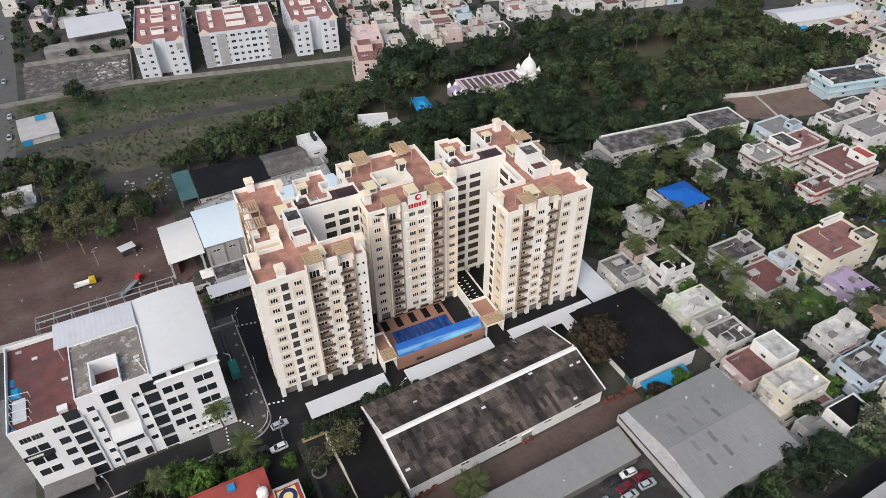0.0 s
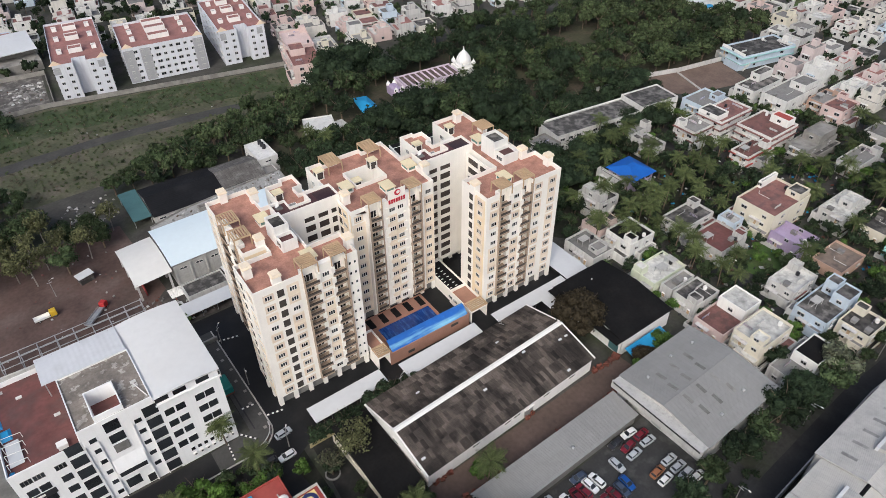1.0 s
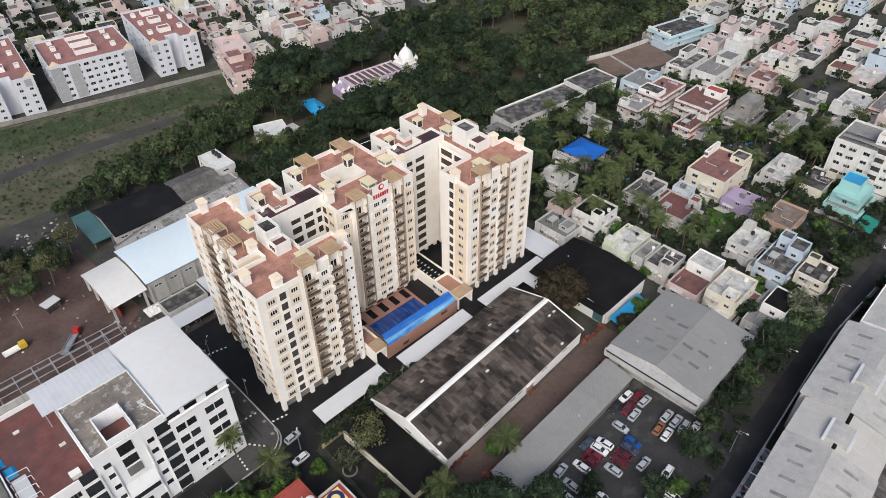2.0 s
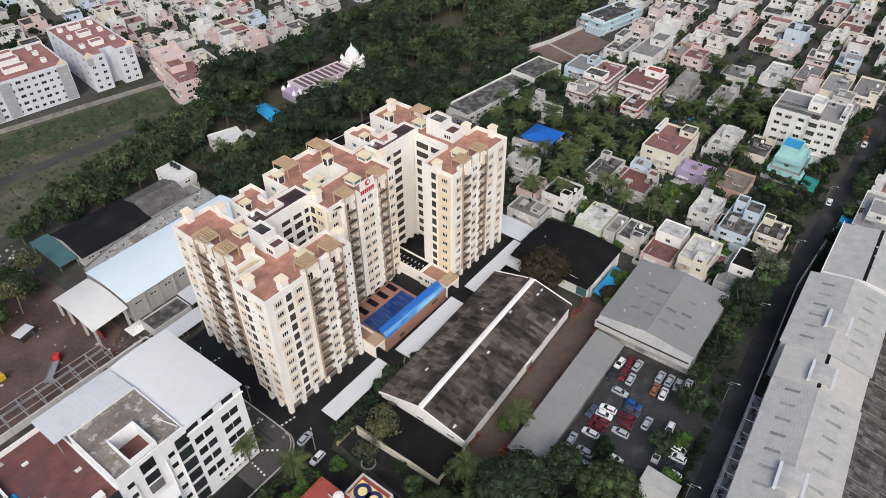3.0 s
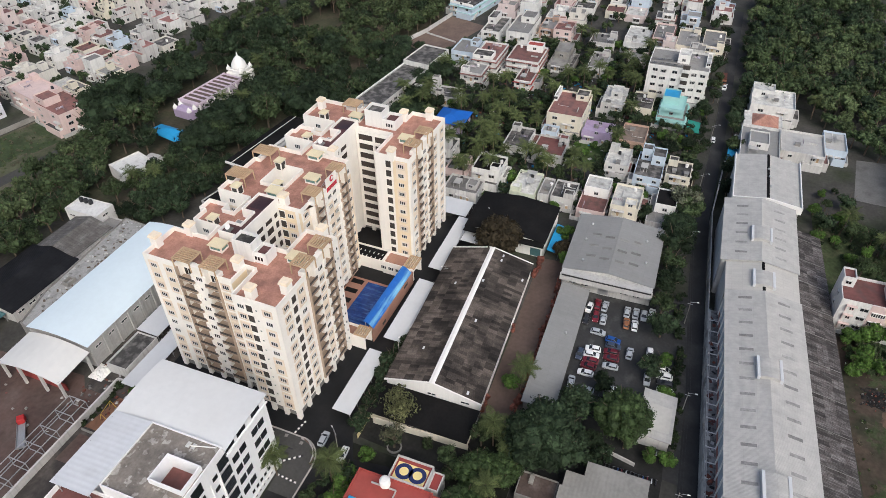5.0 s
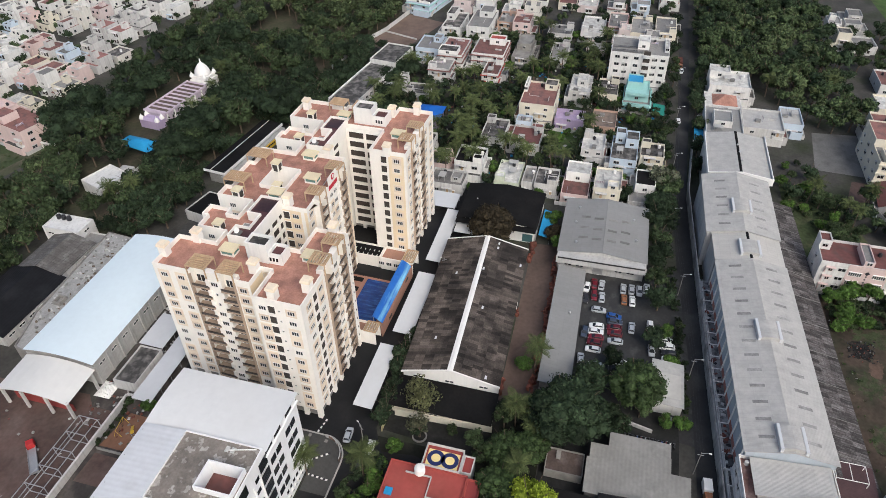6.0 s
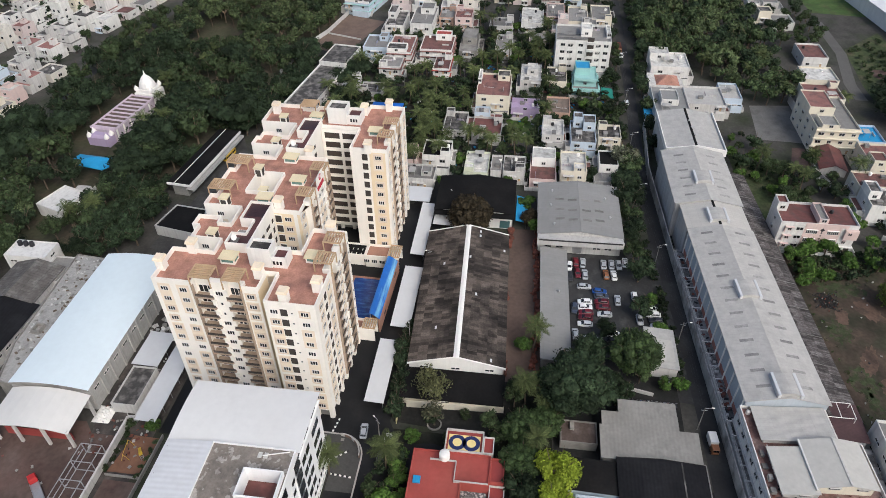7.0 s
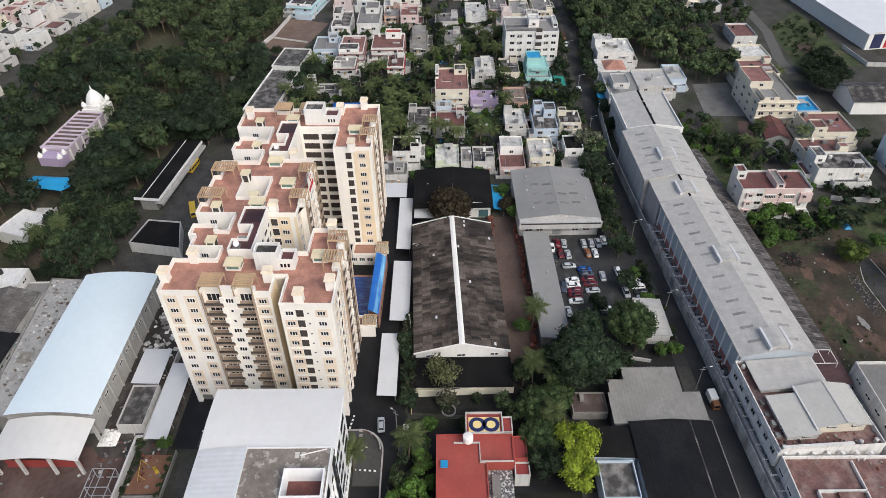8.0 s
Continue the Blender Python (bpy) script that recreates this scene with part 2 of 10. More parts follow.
# ---- building helpers ----
class MB:
    """Collects faces of one mesh."""

    def __init__(self):
        self.v, self.f, self.m = [], [], []

    def face(self, pts, mi=0):
        n = len(self.v)
        self.v += [tuple(p) for p in pts]
        self.f.append(tuple(range(n, n + len(pts))))
        self.m.append(mi)
        return self

    def box(self, x0, x1, y0, y1, z0, z1, mi=0):
        n = len(self.v)
        self.v += [(x, y, z) for z in (z0, z1) for x, y in ((x0, y0), (x1, y0), (x1, y1), (x0, y1))]
        for q in ((0, 3, 2, 1), (4, 5, 6, 7), (0, 1, 5, 4), (1, 2, 6, 5), (2, 3, 7, 6), (3, 0, 4, 7)):
            self.f.append(tuple(n + k for k in q))
            self.m.append(mi)
        return self

    def frustum(self, x, y, z0, z1, a0, b0, a1, b1, mi=0):
        n = len(self.v)
        for z, a, b in ((z0, a0, b0), (z1, a1, b1)):
            self.v += [(x - a, y - b, z), (x + a, y - b, z), (x + a, y + b, z), (x - a, y + b, z)]
        for q in ((0, 3, 2, 1), (4, 5, 6, 7), (0, 1, 5, 4), (1, 2, 6, 5), (2, 3, 7, 6), (3, 0, 4, 7)):
            self.f.append(tuple(n + k for k in q))
            self.m.append(mi)
        return self

    def tube(self, p, q, r0, r1=None, sides=8, mi=0):
        r1 = r0 if r1 is None else r1
        p, q = Vector(p), Vector(q)
        turn = (q - p).to_track_quat("Z", "Y").to_matrix()
        n = len(self.v)
        for c, r in ((p, r0), (q, r1)):
            for k in range(sides):
                a = 2 * math.pi * k / sides
                self.v.append(tuple(c + turn @ Vector((r * math.cos(a), r * math.sin(a), 0))))
        for k in range(sides):
            j = (k + 1) % sides
            self.f.append((n + k, n + j, n + sides + j, n + sides + k))
            self.m.append(mi)
        self.f.append(tuple(n + sides + k for k in range(sides)))
        self.f.append(tuple(n + sides - 1 - k for k in range(sides)))
        self.m += [mi, mi]
        return self

    def flat(self, rings, z, mi=0):
        """A level face inside rings[0], with the other rings as holes."""
        rings3 = [[Vector((x, y, z)) for x, y in r] for r in rings]
        pts = [p for r in rings3 for p in r]
        n = len(self.v)
        self.v += [tuple(p) for p in pts]
        from_above = tessellate_polygon(rings3)
        for a, b, c in from_above:
            pa, pb, pc = pts[a], pts[b], pts[c]
            if (pb - pa).cross(pc - pa).z < 0:
                b, c = c, b
            self.f.append((n + a, n + b, n + c))
            self.m.append(mi)
        return self

    def skirt(self, ring, z0, z1, mi=0, inward=False):
        for k in range(len(ring)):
            a, b = ring[k], ring[(k + 1) % len(ring)]
            if inward:
                a, b = b, a
            self.face(((*a, z0), (*b, z0), (*b, z1), (*a, z1)), mi)
        return self

    def mesh(self, name, *mats, smooth=False):
        me = bpy.data.meshes.new(name)
        me.from_pydata(self.v, [], self.f)
        for m in mats:
            me.materials.append(m)
        me.polygons.foreach_set("material_index", self.m)
        if smooth:
            me.polygons.foreach_set("use_smooth", [True] * len(self.f))
        me.update()
        return me


def part(name, mesh, parent, m=None, label=""):
    """Links a mesh as one part under a thing or under a part."""
    ob = new(name, mesh)
    ob.parent = parent
    if m is not None:
        ob.matrix_basis = m
    if label:
        ob["label"] = label
    return ob


def thing(name, label, category, m=None, group="", kind=""):
    ob = tagged(new(name), label, category, group, kind)
    if m is not None:
        ob.matrix_basis = m
    return ob


def structure(name, mesh, label, category=""):
    return tagged(new(name, mesh), label, category, kind="structure")


def offset(ring, d):
    """A right-angled ring, counter-clockwise, moved inwards by d."""
    out = []
    n = len(ring)
    for k in range(n):
        (ax, ay), (bx, by), (cx, cy) = ring[k - 1], ring[k], ring[(k + 1) % n]
        x, y = bx, by
        for px, py, qx, qy in ((ax, ay, bx, by), (bx, by, cx, cy)):
            length = math.hypot(qx - px, qy - py)
            x -= d * (qy - py) / length
            y += d * (qx - px) / length
        out.append((x, y))
    return out


def rect(x0, x1, y0, y1):
    return [(x0, y0), (x1, y0), (x1, y1), (x0, y1)]




def on_wall(side, x0, x1, y0, y1, along, z):
    """The pose of a piece on one wall of a box; along runs in x or y."""
    if side == "S":
        return pose(along, y0, z)
    if side == "N":
        return pose(along, y1, z, 0, 0, 180)
    if side == "W":
        return pose(x0, along, z, 0, 0, -90)
    return pose(x1, along, z, 0, 0, 90)


def relief(xs, zs, cell, *mats, name="window"):
    """One connected mesh on a wall that faces -y: cell(i, j) gives how far each cell stands proud and its material."""
    b, keys = MB(), {}

    def vert(x, z, d):
        k = (round(x, 4), round(z, 4), round(d, 4))
        if k not in keys:
            keys[k] = len(b.v)
            b.v.append((x, -d, z))
        return keys[k]

    nx, nz = len(xs) - 1, len(zs) - 1

    def get(i, j):
        return cell(i, j) if 0 <= i < nx and 0 <= j < nz else (0.0, 0)

    for i in range(nx):
        for j in range(nz):
            d, m = get(i, j)
            x0, x1, z0, z1 = xs[i], xs[i + 1], zs[j], zs[j + 1]
            b.f.append((vert(x0, z0, d), vert(x1, z0, d), vert(x1, z1, d), vert(x0, z1, d)))
            b.m.append(m)
            for di, dj, p, q in ((-1, 0, (x0, z1), (x0, z0)), (1, 0, (x1, z0), (x1, z1)), (0, -1, (x0, z0), (x1, z0)), (0, 1, (x1, z1), (x0, z1))):
                e, _ = get(i + di, j + dj)
                if d > e + 1e-6:
                    b.f.append((vert(*p, e), vert(*q, e), vert(*q, d), vert(*p, d)))
                    b.m.append(m)
    return b.mesh(name, *mats)


def window_mesh(name, w, h, lights=3, surround=None, ledge=False, frame_mat=FRAME, glass=GLASS, bar=0.06):
    """A framed window that faces -y, its middle at the origin on the wall's face."""
    s = surround or 0.0
    xs, kinds = [], []
    if s:
        xs.append(-w / 2 - s)
        kinds.append("s")
    step = w / lights
    for k in range(lights):
        x = -w / 2 + k * step
        xs += [x, x + bar]
        kinds += ["f", "p"]
        xs += [x + step - bar]
        kinds += ["f"]
    xs.append(w / 2)
    if s:
        xs.append(w / 2 + s)
        kinds.append("s")
    zs, rows = ([-h / 2 - s] if s else []), (["s"] if s else [])
    zs += [-h / 2, -h / 2 + bar * 1.3, h / 2 - bar * 1.3, h / 2]
    rows += ["f", "p", "f"]
    if s:
        zs.append(h / 2 + s)
        rows.append("s")
    if ledge:
        zs.append(zs[-1] + 0.12)
        rows.append("l")

    def cell(i, j):
        k, r = kinds[i], rows[j]
        if r == "l":
            return 0.4, 2
        if "s" in (k, r):
            return 0.09, 2
        return (0.07, 0) if "f" in (k, r) else (0.02, 1)

    return relief(xs, zs, cell, frame_mat, glass, surround and BEIGE or frame_mat, name=name)

# ---- ground, roads and yards ----
def sheet(name, ring, z, material, label, category="ground"):
    b = MB().flat([ring], z)
    return structure(name, b.mesh(name, material), label, category)


sheet("ground", rect(-1500, 1900, -1600, 1900), 0.0, TOWNGROUND, "dusty town ground with patches of grass", "ground")
sheet("ground_field", [(-48, 243), (16, 243), (60, 236), (96, 248), (108, 268), (106, 293), (5, 317), (-60, 321)], 0.04, GRASS, "rough grassy field with bare earth patches", "field")
sheet("ground_field_verge", [(-40, 287), (4, 292), (56, 283), (100, 270), (104, 292), (60, 303), (5, 315), (-38, 318)], 0.06, mat("green_weeds", (0.042, 0.060, 0.024), 0.95, 0.3, 0.2, 1.2, stain=(0.085, 0.078, 0.055), amount=0.9, stain_scale=0.1, bump=0.5), "green weedy strip along the field wall", "field")
sheet("ground_red_patch", [(156, -28.5), (156, -33.6), (143, -33), (138.6, -23.7)], 0.06, REDSOIL, "patch of bare red earth", "ground")
sheet("road_track", [(-60, 270), (15, 273), (60, 268), (100, 261), (101, 266), (60, 274), (15, 279), (-60, 278)], 0.08, mat("track_gravel", (0.052, 0.050, 0.048), 0.95, 0.2, 0.1, 1.0, stain=(0.075, 0.070, 0.060), amount=0.7), "worn gravel track across the field", "track")
sheet("road_west", [(-60, 240), (-44, 262), (-41, 320), (-41, 470), (-53, 470), (-53, 320), (-62, 262)], 0.09, DUSTYROAD, "dusty asphalt road with traffic", "road")
# Grove floor: shade under the crowns is part of the earth colour.
sheet("ground_north_grove", [(55, 205), (100, 200), (150, 188), (262, 176), (330, 190), (300, 262), (212, 275), (141, 268), (88, 246), (60, 236)], 0.05, mat("grove_floor", (0.05, 0.05, 0.028), 0.95, 0.3, 0.1, 0.8, stain=(0.09, 0.065, 0.05), amount=0.7), "earth under the trees, crown shade in its dark colour", "ground")
sheet("ground_red_yard", [(-80, 167), (1.9, 165), (1.9, 172), (5, 175), (3, 215), (-80, 222)], 0.05, REDSOIL, "bare red earth yard", "yard")
sheet("road_tower", [(-70, 100), (-8, 104.5), (8, 104.5), (14, 101.2), (120, 98), (121, 102), (103, 110), (102, 153), (20, 156), (4, 156), (4, 112.6), (-70, 112.6)], 0.06, WETBLACK, "dark asphalt drive round the apartment tower", "road")
sheet("road_south", [(8, 98), (14, 101.2), (8, 104.5), (-8, 104.5), (-8, 60), (-3, 20), (4, 20), (4, 72), (9, 90)], 0.07, WETBLACK, "asphalt lane behind the red house", "road")
sheet("road_factory", [(-40, 18.4), (-9, 21.1), (22, 22.3), (56, 23.8), (93, 26.9), (130, 28.7), (190, 27.2), (330, 26.4), (330, 31.0), (190, 31.6), (130, 33.4), (93, 31.6), (56, 28.4), (22, 26.9), (-9, 26.2), (-40, 24.4)], 0.10, ASPHALT, "worn asphalt street beside the factory", "road")
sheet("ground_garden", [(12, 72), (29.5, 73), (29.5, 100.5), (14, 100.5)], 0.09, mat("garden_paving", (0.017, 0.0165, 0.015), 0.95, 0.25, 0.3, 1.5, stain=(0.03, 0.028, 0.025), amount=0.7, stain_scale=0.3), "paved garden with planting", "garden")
sheet("ground_service_yard", [(-62, 158), (100, 155), (62, 166), (62, 173.6), (8, 173.6), (2, 172), (2, 165), (-62, 165)], 0.055, mat("dark_service_earth", (0.050, 0.044, 0.040), 0.95, 0.25, 0.2, 1.2, stain=(0.10, 0.085, 0.075), amount=0.7, stain_scale=0.2), "dark cluttered service strip beside the hall", "yard")
sheet("pavement_west", [(-80, 112.8), (-43.5, 112.8), (-43.5, 146), (-80, 152)], 0.075, PAVED, "pale concrete forecourt of the office", "pavement")
# Soil colour lowered to hold the shade of the garden trees.
sheet("ground_south_gardens", [(-30, 60), (10, 62), (29.5, 62), (29.5, 73), (12, 72), (12, 100.5), (-30, 103.8)], 0.045, mat("dark_garden_soil", (0.015, 0.016, 0.011), 0.95, 0.3, 0.2, 1.2, stain=(0.032, 0.029, 0.023), amount=0.7), "ground round the red house, tree shade in its dark colour", "garden")
# Dark asphalt, made darker to take in the shade of the big trees.
sheet("ground_workshop_yard", [(-4, 31), (28, 30.6), (34, 31), (40.5, 39), (41.5, 54), (34.5, 57.4), (28, 61.8), (-4, 61.8)], 0.085, mat("oily_dark_yard", (0.018, 0.018, 0.017), 0.9, 0.25, 0.2, 1.5, stain=(0.034, 0.032, 0.029), amount=0.7, stain_scale=0.25), "dark asphalt yard between the workshops, tree shade in its colour", "yard")
sheet("ground_shed_yard", [(29, 62.5), (94, 64.5), (93, 76), (29, 74.5)], 0.05, mat("dusty_red_earth", (0.105, 0.074, 0.060), 0.95, 0.2, 0.1, 0.9, stain=(0.07, 0.05, 0.042), amount=0.7, stain_scale=0.2, bump=0.4), "red earth yard beside the shed", "yard")
sheet("ground_car_park", [(28, 27), (90, 30), (92, 44), (84, 58.6), (36, 57.3), (30, 57)], 0.06, mat("car_park_asphalt", (0.040, 0.040, 0.040), 0.85, 0.2, 0.15, 1.5, stain=(0.10, 0.096, 0.09), amount=0.6, stain_scale=0.25, edge=(0.54, 0.7)), "worn asphalt car park", "car park")
sheet("ground_empty_lot", [(20, -13), (90, -7), (86, -40), (40, -60), (10, -60)], 0.05, mat("trodden_brown_earth", (0.062, 0.045, 0.033), 0.95, 0.35, 0.1, 0.9, stain=(0.036, 0.038, 0.022), amount=0.85, stain_scale=0.09, edge=(0.46, 0.60), bump=0.4), "bare brown empty lot with scrub", "lot")


def ragged(cx, cy, rx, ry, seed, turn=0.0):
    """An uneven outline round a spot of ground."""
    rng, pts = random.Random(seed), []
    for k in range(34):
        a, r = 2 * math.pi * k / 34, rng.uniform(0.72, 1.1)
        u, v = rx * r * math.cos(a), ry * r * math.sin(a)
        pts.append((cx + u * math.cos(turn) - v * math.sin(turn), cy + u * math.sin(turn) + v * math.cos(turn)))
    return pts


ORANGE_EARTH = mat("orange_brown_earth", (0.105, 0.068, 0.050), 0.95, 0.25, 0.3, 1.5, stain=(0.055, 0.040, 0.030), amount=0.8, stain_scale=0.35, edge=(0.45, 0.62))
SHORT_WEEDS = mat("thin_green_weeds", (0.040, 0.052, 0.022), 0.95, 0.35, 0.4, 2.0, stain=(0.062, 0.046, 0.034), amount=0.8, stain_scale=0.5, edge=(0.46, 0.6))
sheet("ground_lot_burnt_patch", ragged(70.0, -16.2, 3.6, 3.4, 5), 0.062, mat("charred_earth", (0.012, 0.011, 0.010), 0.95, 0.3, 0.6, 2.5, stain=(0.04, 0.032, 0.026), amount=0.7, stain_scale=0.6), "charred patch of a rubbish fire", "ground")
for k, (x, y, rx, ry, a) in enumerate(((64.0, -18.8, 4.0, 2.0, -0.3), (67.2, -27.0, 5.0, 3.4, 0.5), (47.5, -20.5, 6.5, 2.2, -0.4), (36.0, -24.5, 6.0, 4.2, 0.3), (28.0, -30.0, 6.0, 5.0, 0.0))):
    sheet("ground_lot_bare_patch", ragged(x, y, rx, ry, 20 + k, a), 0.064, ORANGE_EARTH, "patch of bare orange-brown earth", "ground")
for k, (x, y, rx, ry) in enumerate(((58.0, -16.2, 4.8, 3.6), (40.5, -16.6, 5.4, 3.4), (33.0, -17.0, 4.0, 2.0), (76.0, -22.0, 4.0, 8.0))):
    sheet("ground_lot_weeds", ragged(x, y, rx, ry, 40 + k), 0.066, SHORT_WEEDS, "thin green weeds on the bare lot", "ground")
sheet("ground_lot_gravel", ragged(54.5, -31.4, 10.0, 2.1, 61, -0.02), 0.068, mat("dark_gravelly_earth", (0.040, 0.036, 0.032), 0.95, 0.35, 0.5, 3.0, stain=(0.12, 0.11, 0.10), amount=0.6, stain_scale=1.2, edge=(0.55, 0.62)), "dark gravel strip beside the lot road", "ground")
sheet("ground_lot_slab", ragged(43.0, -25.8, 3.1, 1.0, 62, 0.15), 0.072, mat("pale_spilt_cement", (0.24, 0.235, 0.225), 0.8, 0.15, 0.6, 2.0), "pale spill of cement on the lot", "ground")
sheet("road_lot", [(78.5, -36.6), (70, -36.8), (64.3, -35.2), (59.7, -34.0), (53.2, -34.2), (47.8, -34.4), (34, -36.0), (20, -40), (20, -48), (34, -44), (48, -42.2), (61.7, -41.4), (65.9, -41.0), (70, -40.6), (78.5, -40.8)], 0.074, ASPHALT, "curving asphalt road across the lot", "road")
WEEDS = mat("rough_weeds", (0.050, 0.066, 0.026), 0.95, 0.35, 0.25, 1.0, stain=(0.105, 0.088, 0.058), amount=0.7, stain_scale=0.12)
sheet("ground_weedy_lot", [(252, -77), (275, -100), (225, -103), (206, -104), (206, -90), (199, -73), (214, -73)], 0.05, WEEDS, "weedy lot before the big warehouse", "lot")
sheet("ground_weedy_lot_patch", [(231, -81), (230, -89), (224, -88), (218, -84.8), (223, -81)], 0.08, REDSOIL, "patch of bare red earth", "ground")
sheet("road_back_lane", [(287, -71.5), (247, -71.5), (214, -65.2), (199, -65.4), (199, -70.4), (214, -70.4), (247, -76.6), (287, -76.6)], 0.06, DUSTYROAD, "narrow grey back lane", "road")
sheet("ground_grassy_lot", [(107, -4), (150, -3), (137, -22), (108, -31)], 0.05, WEEDS, "overgrown grassy lot beside the factory", "lot")
sheet("ground_grass_corner", [(98.5, -41.5), (98, -60), (73, -48), (74, -43)], 0.06, WEEDS, "rough grass along the lot wall", "ground")
sheet("ground_playground", [(222, 171), (230, 160), (263, 151), (270, 172), (229, 182)], 0.07, mat("pale_playground_earth", (0.165, 0.118, 0.094), 0.95, 0.15, 0.15, 1.2, stain=(0.11, 0.075, 0.06), amount=0.6), "bare earth playground", "playground")
sheet("ground_school_yard", [(161, -17), (160, -33.2), (180, -37.8), (191, -38), (189, -19.5)], 0.07, PAVED, "grey paved yard", "yard")
# Palm garden earth is coloured dark, with the shade between palms painted in.
sheet("ground_palm_gardens", [(124, 112), (146, 104), (186, 98), (198, 102), (190, 140), (176, 158), (150, 164), (122, 160), (112, 126)], 0.05, mat("shaded_garden_earth", (0.026, 0.028, 0.018), 0.95, 0.3, 0.15, 1.0, stain=(0.045, 0.038, 0.03), amount=0.7), "earth of the palm gardens, palm shade in its dark colour", "garden")
sheet("ground_house_lawn", [(-20, 70.5), (-11.8, 70.5), (-11.8, 81.6), (-20, 81.6)], 0.1, LAWN, "small green lawn beside the red house", "lawn")
sheet("ground_lawn", [(150, 66), (166, 66), (166, 80), (150, 82)], 0.07, LAWN, "small green lawn", "lawn")
sheet("ground_play_lot_west", [(-17, 155.5), (-9.4, 155), (-9.4, 162.8), (-17, 163)], 0.07, REDSOIL, "fenced red earth lot", "play area")
sheet("ground_play_lot", [(-7.4, 155.6), (2.4, 155), (2.6, 161.4), (-7.4, 163.2)], 0.07, mat("orange_play_earth", (0.19, 0.10, 0.062), 0.95, 0.15, 0.2, 1.2, stain=(0.12, 0.07, 0.05), amount=0.5), "red earth play area", "play area")
sheet("road_lane_east", [(112, 108), (250, 92), (330, 84), (330, 90), (250, 98), (112, 112.5)], 0.06, ASPHALT, "narrow lane between houses", "road")
sheet("road_lane_north", [(186, 144), (197, 98), (203, 98), (192, 145)], 0.075, ASPHALT, "narrow lane between houses", "road")
sheet("road_lane_far", [(232, 97), (238, 150), (243, 150), (240, 96)], 0.075, ASPHALT, "narrow lane between houses", "road")
sheet("road_lane_middle", [(133, 36), (146, 58), (146, 98), (141, 98), (140, 58), (128, 36)], 0.065, ASPHALT, "narrow lane between houses", "road")
sheet("ground_far_field", [(300, -75), (380, -70), (380, -160), (290, -150)], 0.05, LAWN, "green field", "field")
sheet("ground_bus_yard", [(62, 166), (108, 168), (140, 184), (132, 190), (100, 186), (70, 190)], 0.07, mat("worn_grey_yard", (0.062, 0.060, 0.057), 0.9, 0.2, 0.3, 1.5, stain=(0.03, 0.03, 0.028), amount=0.7, stain_scale=0.2), "worn grey bus yard", "yard")


def kerb_line(pts, w=0.35, h=0.25, label="pale concrete kerb"):
    b = MB()
    for (ax, ay), (bx, by) in zip(pts, pts[1:]):
        d = Vector((bx - ax, by - ay)).normalized()
        nx, ny = -d.y * w / 2, d.x * w / 2
        ring = [(ax - nx, ay - ny), (bx - nx, by - ny), (bx + nx, by + ny), (ax + nx, ay + ny)]
        b.skirt(ring, 0, h).flat([ring], h)
    return b.mesh("kerb", KERB)


def wall_run(name, pts, h, w, material, label):
    b = MB()
    for (ax, ay), (bx, by) in zip(pts, pts[1:]):
        d = Vector((bx - ax, by - ay)).normalized()
        nx, ny = -d.y * w / 2, d.x * w / 2
        ring = [(ax - nx, ay - ny), (bx - nx, by - ny), (bx + nx, by + ny), (ax + nx, ay + ny)]
        b.skirt(ring, 0, h).flat([ring], h)
    return structure(name, b.mesh(name, material), label, "boundary wall")


arc = [(9.0, 150), (9.0, 118)] + [(3.0 + 6 * math.cos(a), 112 + 6 * math.sin(a)) for a in [-k * math.pi / 16 for k in range(1, 9)]] + [(-6, 106), (-40, 105.4)]
structure("kerb_lot", kerb_line([(66.5, -35.9), (64.3, -35.1), (59.7, -33.9), (53.2, -34.1), (47.8, -34.3), (34, -35.9)], 0.2, 0.18), "pale concrete kerb of the lot road", "kerb")
structure("kerb_lot_far", kerb_line([(70, -40.7), (65.9, -41.1), (61.7, -41.5), (48, -42.3), (34, -44.1)], 0.2, 0.18), "pale concrete kerb of the lot road", "kerb")
structure("kerb_drive", kerb_line(arc), "pale concrete kerb of the drive", "kerb")


def striped_line(ax, ay, bx, by, w=0.4, h=0.16):
    """Kerb blocks painted black and white in turn."""
    n = max(4, int(math.hypot(bx - ax, by - ay) / 0.55))
    ob = thing("striped_kerb", "row of kerb blocks painted black and white", "kerb", pose(ax, ay, 0.1, 0, 0, math.degrees(math.atan2(by - ay, bx - ax))), "striped kerbs")
    step = math.hypot(bx - ax, by - ay) / n
    blocks = [MB().box(0.02, step - 0.02, -w / 2, w / 2, 0, h).mesh("kerb_block", q) for q in (WHITE, BLACKPLASTIC)]
    for k in range(n):
        part("kerb_block", blocks[k % 2], ob, pose(k * step, 0, 0))


for line in ((9.3, 114.4, 13.2, 113.6), (9.3, 145.0, 14.4, 143.8), (-1.8, 112.3, -2.2, 107.2), (5.0, 119.8, 8.6, 119.4), (1.7, 113.0, 4.6, 109.2)):
    striped_line(*line)
b = MB()
